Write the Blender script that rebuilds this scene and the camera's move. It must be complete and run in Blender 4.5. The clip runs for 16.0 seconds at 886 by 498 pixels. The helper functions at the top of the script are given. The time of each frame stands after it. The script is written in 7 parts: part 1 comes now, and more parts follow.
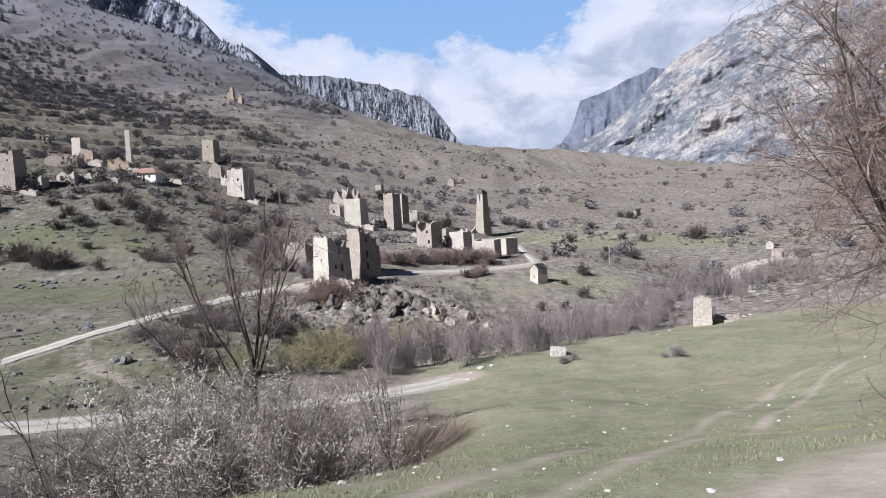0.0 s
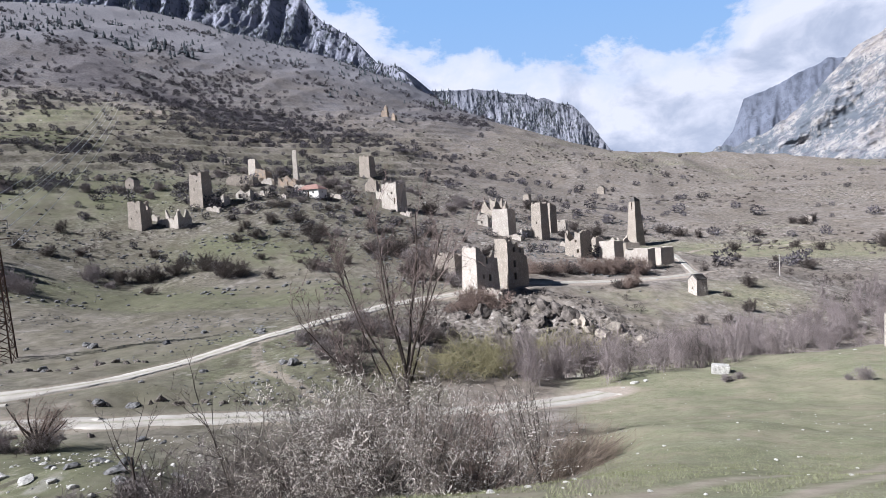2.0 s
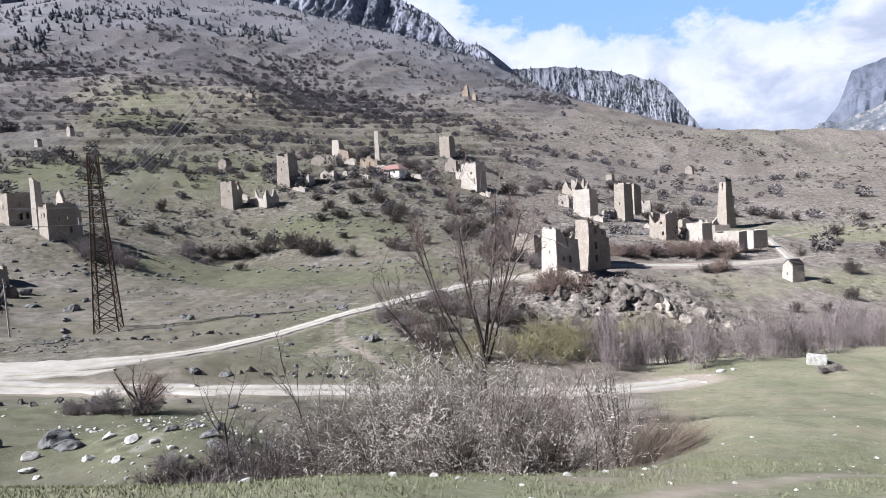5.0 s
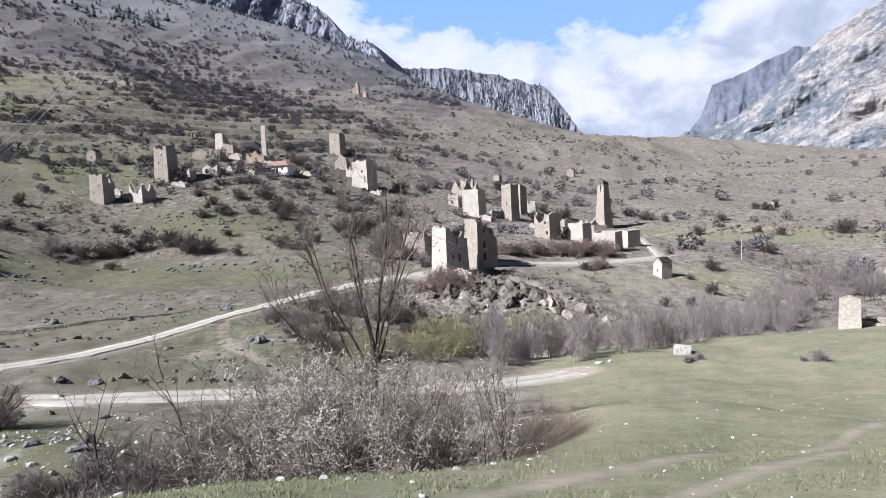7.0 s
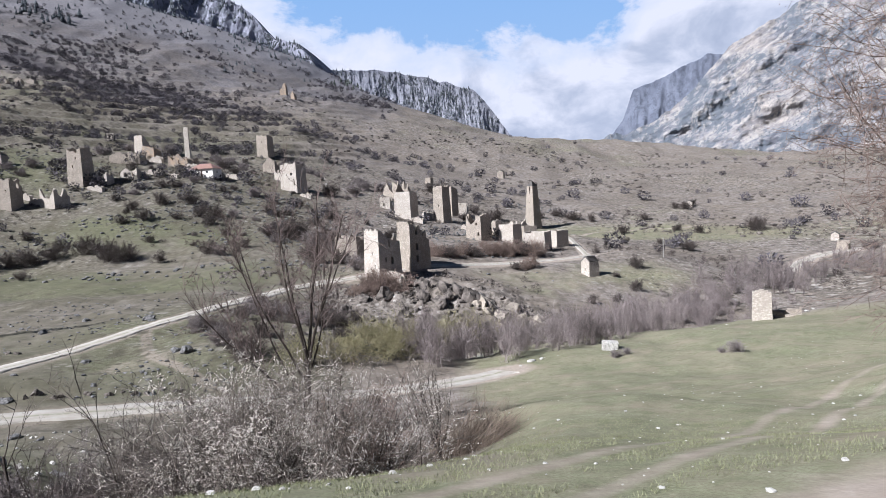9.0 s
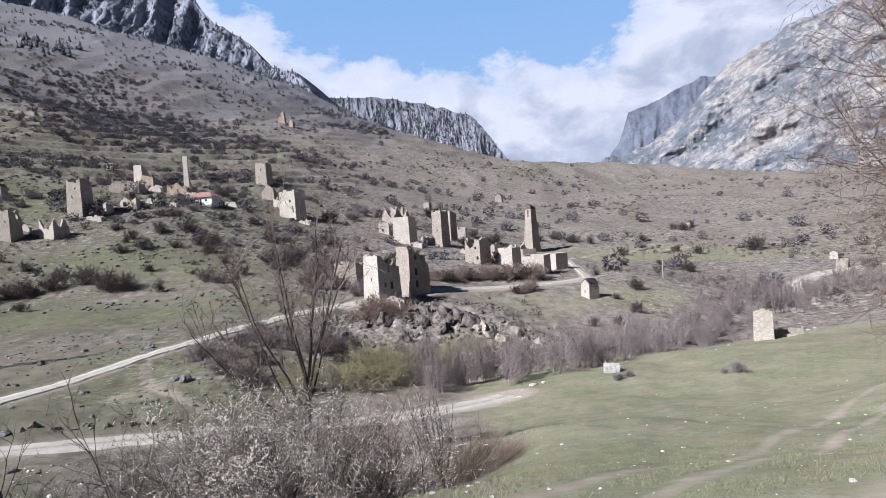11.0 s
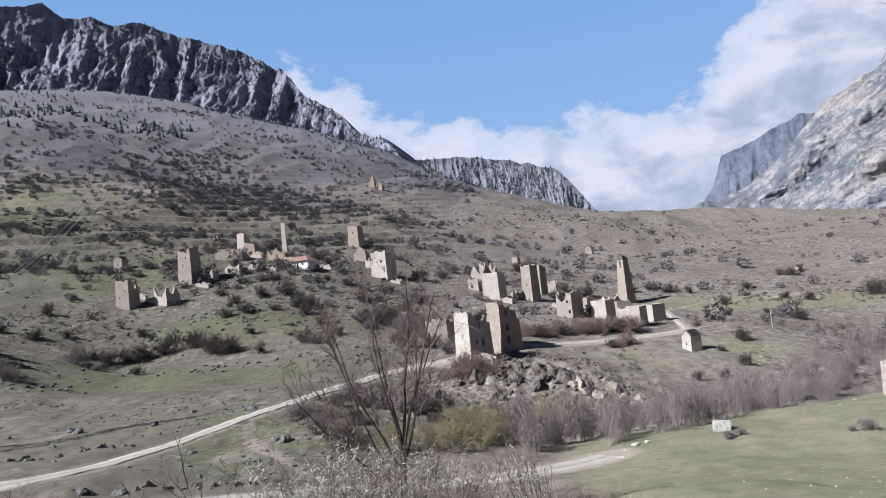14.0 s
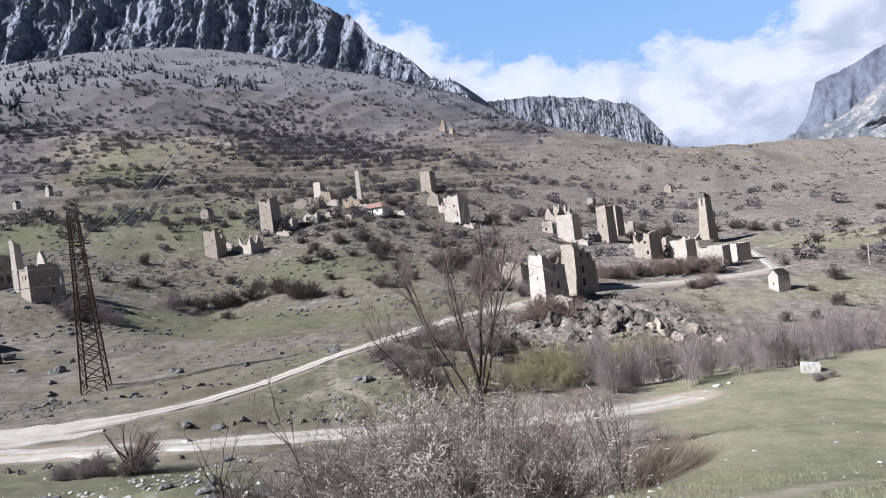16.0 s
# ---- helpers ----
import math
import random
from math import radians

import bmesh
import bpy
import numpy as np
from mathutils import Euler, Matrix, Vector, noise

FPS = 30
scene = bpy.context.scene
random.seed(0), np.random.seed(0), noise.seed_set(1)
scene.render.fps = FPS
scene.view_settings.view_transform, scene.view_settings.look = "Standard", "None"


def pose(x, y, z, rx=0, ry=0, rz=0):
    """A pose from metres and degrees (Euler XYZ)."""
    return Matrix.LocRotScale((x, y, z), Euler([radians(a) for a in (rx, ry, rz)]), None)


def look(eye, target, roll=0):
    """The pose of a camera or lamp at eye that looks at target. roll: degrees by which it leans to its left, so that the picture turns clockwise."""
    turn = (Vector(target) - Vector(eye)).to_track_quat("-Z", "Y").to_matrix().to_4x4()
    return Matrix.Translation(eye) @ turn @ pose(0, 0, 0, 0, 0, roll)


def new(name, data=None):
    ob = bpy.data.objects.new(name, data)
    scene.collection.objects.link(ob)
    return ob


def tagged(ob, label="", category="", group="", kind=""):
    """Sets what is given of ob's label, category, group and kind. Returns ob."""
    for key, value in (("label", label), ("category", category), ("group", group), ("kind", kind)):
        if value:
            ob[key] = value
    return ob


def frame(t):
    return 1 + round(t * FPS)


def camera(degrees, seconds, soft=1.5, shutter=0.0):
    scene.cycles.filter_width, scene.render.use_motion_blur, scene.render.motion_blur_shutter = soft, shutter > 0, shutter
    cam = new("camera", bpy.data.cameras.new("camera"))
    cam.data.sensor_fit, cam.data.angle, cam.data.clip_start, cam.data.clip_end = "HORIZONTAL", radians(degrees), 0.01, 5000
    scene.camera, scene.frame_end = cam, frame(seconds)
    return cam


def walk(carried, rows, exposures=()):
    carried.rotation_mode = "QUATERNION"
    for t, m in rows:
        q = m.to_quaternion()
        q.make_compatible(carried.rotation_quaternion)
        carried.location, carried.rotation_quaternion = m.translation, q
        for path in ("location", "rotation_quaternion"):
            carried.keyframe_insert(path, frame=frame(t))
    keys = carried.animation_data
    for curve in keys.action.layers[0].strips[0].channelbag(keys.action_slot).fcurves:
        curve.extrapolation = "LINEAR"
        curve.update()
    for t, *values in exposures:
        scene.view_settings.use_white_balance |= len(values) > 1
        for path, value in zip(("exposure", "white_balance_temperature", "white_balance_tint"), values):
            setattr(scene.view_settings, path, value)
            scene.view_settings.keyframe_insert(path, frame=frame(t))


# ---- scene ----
cam = camera(69.5, 16.0, soft=0.5)
EYE = (0.0, 0.0, 1.6)
PATH = [
    (0.0, pose(*EYE, 85.63, 2.53, -0.134)),
    (0.5, pose(*EYE, 87.386, 2.136, 4.166)),
    (1.0, pose(*EYE, 86.668, 2.692, 8.776)),
    (1.5, pose(*EYE, 87.302, 2.48, 11.049)),
    (2.0, pose(*EYE, 87.231, 3.595, 13.037)),
    (2.5, pose(*EYE, 86.924, 3.195, 18.003)),
    (3.0, pose(*EYE, 87.0, 2.727, 20.758)),
    (3.2, pose(*EYE, 87.314, 2.713, 21.291)),
    (5.3, pose(*EYE, 85.74, 3.576, 19.498)),
    (5.5, pose(*EYE, 85.737, 3.548, 18.546)),
    (6.0, pose(*EYE, 85.834, 3.152, 15.918)),
    (6.5, pose(*EYE, 85.816, 2.821, 12.952)),
    (7.0, pose(*EYE, 85.267, 2.531, 10.397)),
    (7.5, pose(*EYE, 85.4, 2.802, 8.279)),
    (8.0, pose(*EYE, 85.467, 2.746, 6.064)),
    (8.5, pose(*EYE, 85.562, 3.151, 4.803)),
    (9.0, pose(*EYE, 85.182, 3.022, 4.284)),
    (11.3, pose(*EYE, 87.486, 4.121, 4.346)),
    (11.5, pose(*EYE, 87.052, 4.37, 4.658)),
    (12.0, pose(*EYE, 85.977, 5.132, 4.651)),
    (12.5, pose(*EYE, 88.593, 5.551, 5.814)),
    (13.0, pose(*EYE, 91.81, 5.458, 9.049)),
    (13.5, pose(*EYE, 93.238, 5.934, 11.776)),
    (14.0, pose(*EYE, 93.072, 6.009, 12.165)),
    (14.5, pose(*EYE, 91.356, 6.161, 12.144)),
    (15.0, pose(*EYE, 89.183, 6.469, 12.218)),
    (15.5, pose(*EYE, 89.406, 6.875, 15.364)),
    (16.0, pose(*EYE, 88.808, 7.265, 18.782)),
]
walk(cam, PATH, [(0.0, 0.90, 5830, 13), (3.0, 1.09, 5830, 13), (5.5, 1.19, 5830, 13), (9.0, 0.96, 5830, 13), (12.5, 0.90, 5830, 13), (13.5, 0.80, 5830, 13), (14.5, 0.84, 5830, 13), (16.0, 1.05, 5830, 13)])

# ---- light ----
SUN_AZ, SUN_EL = 236.0, 41.0      # compass bearing from +y towards +x, degrees
world = bpy.data.worlds.new("sky")
scene.world = world
world.use_nodes = True
wn, wl = world.node_tree.nodes, world.node_tree.links
sky = wn.new("ShaderNodeTexSky")
sky.sky_type, sky.sun_disc = "NISHITA", False
sky.sun_elevation, sky.sun_rotation = radians(SUN_EL), radians(SUN_AZ)
sky.altitude, sky.air_density, sky.dust_density = 3600, 0.28, 0.0
wl.new(sky.outputs[0], wn["Background"].inputs[0])
wn["Background"].inputs[1].default_value = 0.05
sun_data = bpy.data.lights.new("sun", "SUN")
sun_data.energy, sun_data.angle, sun_data.color = 5.0, radians(0.6), (1.0, 0.97, 0.93)
sun = new("sun", sun_data)
to_sun = Vector((math.sin(radians(SUN_AZ)) * math.cos(radians(SUN_EL)),
                 math.cos(radians(SUN_AZ)) * math.cos(radians(SUN_EL)), math.sin(radians(SUN_EL))))
sun.matrix_world = look(to_sun * 500, (0, 0, 0))


# ---- noise on arrays ----
def lattice(i, j, k, seed):
    n = (i.astype(np.int64) * 374761393 + j.astype(np.int64) * 668265263 + k.astype(np.int64) * 2147483647 + seed * 974711) & 0xFFFFFFFF
    n = ((n ^ (n >> 13)) * 1274126177) & 0xFFFFFFFF
    n = ((n ^ (n >> 16)) * 2246822519) & 0xFFFFFFFF
    return ((n ^ (n >> 15)) & 0xFFFFFF) / 8388607.5 - 1.0


def smooth_noise(x, y, z=0.0, seed=0):
    x, y, z = np.broadcast_arrays(np.asarray(x, float), np.asarray(y, float), np.asarray(z, float))
    i, j, k = np.floor(x), np.floor(y), np.floor(z)
    u, v, w = x - i, y - j, z - k
    u, v, w = (a * a * (3 - 2 * a) for a in (u, v, w))
    out = 0
    for a in (0, 1):
        for b in (0, 1):
            for c in (0, 1):
                out = out + lattice(i + a, j + b, k + c, seed) * (u if a else 1 - u) * (v if b else 1 - v) * (w if c else 1 - w)
    return out


def fbm(x, y, z=0.0, octaves=4, seed=0, gain=0.5):
    out, amp = 0, 1.0
    for o in range(octaves):
        out = out + amp * smooth_noise(np.asarray(x) * 2 ** o, np.asarray(y) * 2 ** o, np.asarray(z) * 2 ** o, seed + o * 17)
        amp *= gain
    return out


def ridged(x, y, z=0.0, octaves=4, seed=0):
    out, amp = 0, 1.0
    for o in range(octaves):
        out = out + amp * (1 - 2 * np.abs(smooth_noise(np.asarray(x) * 2 ** o, np.asarray(y) * 2 ** o, np.asarray(z) * 2 ** o, seed + o * 31)))
        amp *= 0.5
    return out


# ---- the lie of the land: heights in metres, fitted to the camera's view, x east, y north ----
NEAR_SPOTS = (
    (0.0, 0.0, 0.0), (-3.4, 7.3, -1.9), (-6.7, 6.0, -1.8), (-5.0, 6.9, -1.9), (-1.8, 6.8, -1.7), (-0.3, 12.0, -3.4),
    (2.0, 7.2, -1.8), (4.2, 7.9, -1.8), (6.4, 6.4, -1.1), (-8.8, 4.7, -1.4), (-8.5, 14.7, -8.2), (-6.2, 16.9, -8.6),
    (-12.2, 14.6, -7.6), (-4.0, 18.6, -8.0), (-3.3, 23.8, -9), (-19.9, 16.7, -6.9), (-24.3, 17.6, -7.2), (-18.4, 19.7, -6.8),
    (-16.3, 25.2, -10.2), (-9.5, 28.4, -10), (0.0, 24.0, -7.0), (5.2, 29.5, -8.3), (2.8, 15.8, -4.6), (5.5, 15.0, -4.4),
    (8.0, 13.9, -3.8), (10.3, 28.2, -7.7), (12.7, 21.5, -5.7), (19.3, 23.0, -4.4), (10.8, 50.6, -13.4), (21.9, 46.9, -12.4),
)
MID_SPOTS = (
    (-51.6, 36.6, -12.3), (-60.8, 43.5, -11.9), (-37.6, 43.5, -13.1), (-26.8, 48.3, -14.2), (-9.2, 54.4, -15.2), (-1.0, 59.8, -15.9),
    (-50.4, 50.4, -12.7), (-48.7, 67.0, -13.7), (-43.4, 100.3, -14.1), (-30.1, 144.1, -16.2), (-77.5, 68.6, -13.9), (-99.8, 118.9, -13.3),
    (-122.0, 145.4, -11.1), (-62.1, 116.8, -13.6), (-81.0, 152.3, -11.9), (-76.2, 40.5, -11.3), (-152.3, 81.0, -5.3), (7.5, 70.9, -15.9),
    (24.1, 86.4, -18.3), (42.4, 104.4, -20.8), (66.3, 114.4, -18.8), (88.7, 105.7, -15.0), (10.2, 97.2, -21.5), (32.5, 116.3, -25),
    (53.8, 133.3, -28), (86.2, 149.4, -25), (-11.6, 85.5, -21.0), (-20.0, 80.3, -15.3), (-27.5, 75.6, -13.0), (-10.3, 120.3, -20.7),
)
MID_SPOTS_B = (
    (0.2, 118.4, -22.1), (77.8, 173.1, -27.6), (106.7, 210.2, -22.7), (47.2, 183.8, -19.1), (23.2, 159.3, -19.8), (8.3, 149.3, -20.8),
)
VILL_SPOTS = (
    (-24.1, 138.2, -17.5), (-18.4, 154.2, -15.0), (-33.1, 245.0, -5.6), (-19.0, 246.5, -8.3), (17.7, 281.2, -14.2), (-6.2, 209.2, -13.1),
    (11.1, 198.6, -16.3), (-153.6, 193.8, 4.8), (-148.8, 225.6, 14.8), (-114.9, 250.9, 16.0), (-150.1, 271.8, 24.9), (-111.3, 314.4, 25.9),
    (-79.5, 258.3, 7.5), (-135.2, 285.9, 20.6), (-143.6, 115.0, -0.8), (-173.6, 122.9, 2.9), (-125.1, 172.1, -4.8), (-106.4, 184.2, -0.5),
    (-88.9, 199.6, -1.0), (-60.4, 185.9, -9.2), (-41.4, 179.3, -11.3), (-60.3, 149.3, -12.1), (126.2, 245.5, -20.5), (98.6, 330.6, -10.5),
    (-64.7, 280.1, 5.9),
)
FAR_SPOTS = (
    (295.3, 424.9, 8.8), (36.1, 861.7, 69.7), (167.4, 787.4, 53.1), (256.2, 640.7, 25.1), (-34.3, 435.7, 17.8), (-287.9, 1113.4, 237.3),
    (-174.7, 1078.4, 165.5), (-51.2, 976.2, 107.2), (-280.6, 630.3, 112.0), (-407.1, 626.9, 144.4), (-750.0, 946.3, 378.3), (-827.2, 798.9, 358.1),
    (-534.6, 1146.5, 345.7), (-659.4, 461.7, 167.4), (-289.9, 245.0, 47.9), (-452.6, 551.0, 150.6), (-214.4, 680.0, 117.1), (-357.4, 479.5, 106.8),
    (-216.0, 406.2, 52.2), (-126.8, 442.2, 45.3), (-328.7, 189.8, 35.8), (-83.9, 475.7, 33.0), (42.1, 481.2, 10.3), (108.7, 470.6, 6.4),
)
RING_SPOTS = (
    (0.0, 1725.0, 40), (590.0, 1621.0, 40), (725.6, 1036.2, 35), (115.3, 1317.5, 40), (327.4, 1221.9, 30), (486.0, 1042.3, 20),
    (-69.2, 1320.7, 70), (0.0, 5405.0, 120), (3821.9, 3821.9, 150), (-3821.9, 3821.9, 200), (-5405.0, 0.0, 150), (5405.0, 0.0, 100),
    (2702.5, -4680.9, 150), (-2702.5, -4680.9, 150), (-941.7, 1205.3, 480), (-1118.6, 1043.1, 470), (-694.4, 1362.8, 390), (-1253.3, 1789.8, 430),
    (-1191.7, 803.8, 380), (-359.5, 2038.6, 110), (0.0, -69.0, 7), (0.0, -460.0, 50), (49.8, -28.7, 3), (398.4, -230.0, 20),
    (-49.8, -28.7, 2), (-398.4, -230.0, 20), (-115.0, 0.0, -4), (169.9, 30.0, -10), (498.0, 287.5, 5), (-666.5, 178.6, 60),
)

SPOTS = np.array(NEAR_SPOTS + MID_SPOTS + MID_SPOTS_B + VILL_SPOTS + FAR_SPOTS + RING_SPOTS)
SOFT = 5.0


def cone(dx, dy):
    return -np.sqrt(dx * dx + dy * dy + SOFT * SOFT)


count = len(SPOTS)
system = np.zeros((count + 1, count + 1))
system[:count, :count] = cone(SPOTS[:, None, 0] - SPOTS[None, :, 0], SPOTS[:, None, 1] - SPOTS[None, :, 1])
system[count, :count] = system[:count, count] = 1
WEIGHTS = np.linalg.solve(system, np.append(SPOTS[:, 2], 0))

# roads and tracks, as lines in plan with a width
UPPER_ROAD = [(-75, 30), (-66, 37.5), (-59.4, 42.6), (-55.5, 46.5), (-51.4, 51.4), (-49.2, 57.3), (-48, 67.0), (-46, 76.3), (-44, 88.0), (-43, 99.1),
              (-42.2, 116.8), (-38.6, 131.3), (-30.1, 144.1), (-21.3, 150.3), (-13.0, 155.9), (-2.2, 163.9), (9.4, 170.9), (17.0, 175.3),
              (24, 181), (27, 184.5)]
MEADOW_TRACK = [(27, 184.5), (34, 190), (50, 206), (66, 226)]
VILLAGE_LANE = [(26.5, 183.4), (27.2, 208.9), (27.6, 236.7), (24, 262)]
LOWER_ROAD = [(-80, 24), (-66, 31), (-57.5, 36.6), (-50.5, 39.4), (-43.9, 40.8), (-39.2, 42.0), (-35.1, 43.9), (-31.0, 46.1), (-25.7, 48.4), (-18.9, 50.2),
              (-11.7, 52.1), (-8.2, 54.6), (-4.6, 57.3), (-1.3, 59.9), (0.6, 61.6)]
FAR_ROAD = [(74, 160), (75.5, 168), (81.0, 183.5), (89.0, 194.7), (98.3, 204.0), (108, 209), (125, 214)]
SIDE_TRACK = [(-44, 76), (-37.9, 65.6), (-33.5, 60.9), (-29.0, 57.5), (-24.5, 53.2)]
FIELD_TRACK = [(-0.9, 5.2), (0.0, 6.7), (2.2, 9.6), (5.4, 13.8), (9.5, 19.5), (15, 26), (22, 32), (34, 40), (50, 52)]
FAR_TRACK = [(28, 240), (46.2, 268), (68.4, 274), (91.5, 280), (111.8, 279)]


def along(points, step):
    """A smooth line through the points, with a point every step metres."""
    p = np.array(points, float)
    p = np.vstack((2 * p[0] - p[1], p, 2 * p[-1] - p[-2]))
    out = []
    for i in range(1, len(p) - 2):
        a, b, c, d = p[i - 1], p[i], p[i + 1], p[i + 2]
        for s in np.arange(0, 1, min(1.0, step / max(np.linalg.norm(c - b), 1e-3))):
            out.append(0.5 * (2 * b + (c - a) * s + (2 * a - 5 * b + 4 * c - d) * s ** 2 + (3 * b - 3 * c + d - a) * s ** 3))
    out.append(p[-2])
    return np.array(out)


def distance_to(x, y, line):
    """How far each point lies from a line in plan."""
    best = np.full(np.shape(x), 1e9)
    for a, b in zip(line[:-1], line[1:]):
        d = b - a
        s = np.clip(((x - a[0]) * d[0] + (y - a[1]) * d[1]) / max(d @ d, 1e-9), 0, 1)
        best = np.minimum(best, (x - a[0] - s * d[0]) ** 2 + (y - a[1] - s * d[1]) ** 2)
    return np.sqrt(best)


ROAD_LINES = [(along(l, 3.0), w) for l, w in ((UPPER_ROAD, 2.4), (VILLAGE_LANE, 1.6), (LOWER_ROAD, 2.6), (FAR_ROAD, 3.0))]


def road_mask(x, y):
    """1 on a road, 0 from two metres beside it."""
    m = np.zeros(np.shape(x))
    for line, w in ROAD_LINES:
        m = np.maximum(m, np.clip(1.6 - distance_to(x, y, line) / w * 0.7, 0, 1))
    return m


def height(x, y):
    x, y = np.asarray(x, float), np.asarray(y, float)
    h = np.full(x.shape, WEIGHTS[count])
    for k in range(count):
        h = h + WEIGHTS[k] * cone(x - SPOTS[k, 0], y - SPOTS[k, 1])
    r = np.hypot(x, y)
    calm = 1 - np.minimum(road_mask(x, y), 1) * (r < 320)
    # hummocks near by, gullies on the far slopes
    h = h + calm * np.clip(r / 30, 0.05, 1) * 0.16 * fbm(x / 2.6, y / 2.6, 0, 3, 3)
    h = h + calm * np.clip((r - 15) / 60, 0, 1) * 0.5 * fbm(x / 13, y / 13, 0, 2, 9)
    slope_part = np.clip((r - 330) / 300, 0, 1) * np.clip(1 - (r - 2500) / 800, 0.2, 1)
    h = h + slope_part * (5.0 * ridged(x / 120, y / 190, 0, 4, 21) - 3.0)
    # grazed steps across the upper slopes
    steps = np.clip((r - 300) / 60, 0, 1) * np.clip((900 - r) / 200, 0, 1) * np.clip((-8 - np.degrees(np.arctan2(x, y))) / 8, 0, 1)
    h = h + steps * 1.0 * (lambda a: np.sin(a) + 0.45 * np.sin(2 * a) + 0.2 * np.sin(3 * a))(h * 0.85 + 2.2 * fbm(x / 80, y / 80, 0, 2, 63))
    # a crag under the village and a cut bank above the lower road
    crag = np.exp(-((x + 9) / 16) ** 2) * np.clip((y - 113) / 6, 0, 1) * np.clip((150 - y) / 22, 0, 1)
    h = h + crag * (2.2 + 1.5 * ridged(x / 4, y / 4, 0, 5, 45))
    return h


def level(x, y):
    return float(height(np.array([x]), np.array([y]))[0])


# ---- meshes ----
def mesh_of(name, verts, faces, material, smooth=False):
    me = bpy.data.meshes.new(name)
    if isinstance(verts, np.ndarray) and isinstance(faces, np.ndarray):
        n, k = faces.shape
        me.vertices.add(len(verts))
        me.vertices.foreach_set("co", verts.astype(np.float32).ravel())
        me.loops.add(n * k)
        me.loops.foreach_set("vertex_index", faces.astype(np.int32).ravel())
        me.polygons.add(n)
        me.polygons.foreach_set("loop_start", np.arange(0, n * k, k, dtype=np.int32))
        me.polygons.foreach_set("use_smooth", np.full(n, smooth))
        me.materials.append(material)
        me.update(calc_edges=True)
        return me
    me.from_pydata([tuple(v) for v in verts] if not isinstance(verts, np.ndarray) else verts.tolist(), [],
                   faces if not isinstance(faces, np.ndarray) else faces.tolist())
    me.materials.append(material)
    if smooth:
        me.polygons.foreach_set("use_smooth", [True] * len(me.polygons))
    me.update()
    return me


def part(name, data, material, parent, label=""):
    """Links a bmesh or (verts, faces) as one mesh under a thing or a part."""
    if isinstance(data, bmesh.types.BMesh):
        me = bpy.data.meshes.new(name)
        data.to_mesh(me)
        data.free()
        me.materials.append(material)
    elif isinstance(data, bpy.types.Mesh):
        me = data
    else:
        me = mesh_of(name, data[0], data[1], material)
    ob = new(name, me)
    ob.parent = parent
    return tagged(ob, label)


def thing(name, m, label, category, group=""):
    ob = new(name)
    ob.empty_display_size = 0.3
    ob.matrix_basis = m
    return tagged(ob, label, category, group)


def grid_faces(rows, cols, wrap=False):
    i, j = np.meshgrid(np.arange(rows - 1), np.arange(cols if wrap else cols - 1), indexing="ij")
    a = i * cols + j
    b = i * cols + (j + 1) % cols
    return np.stack((a, b, b + cols, a + cols), -1).reshape(-1, 4)


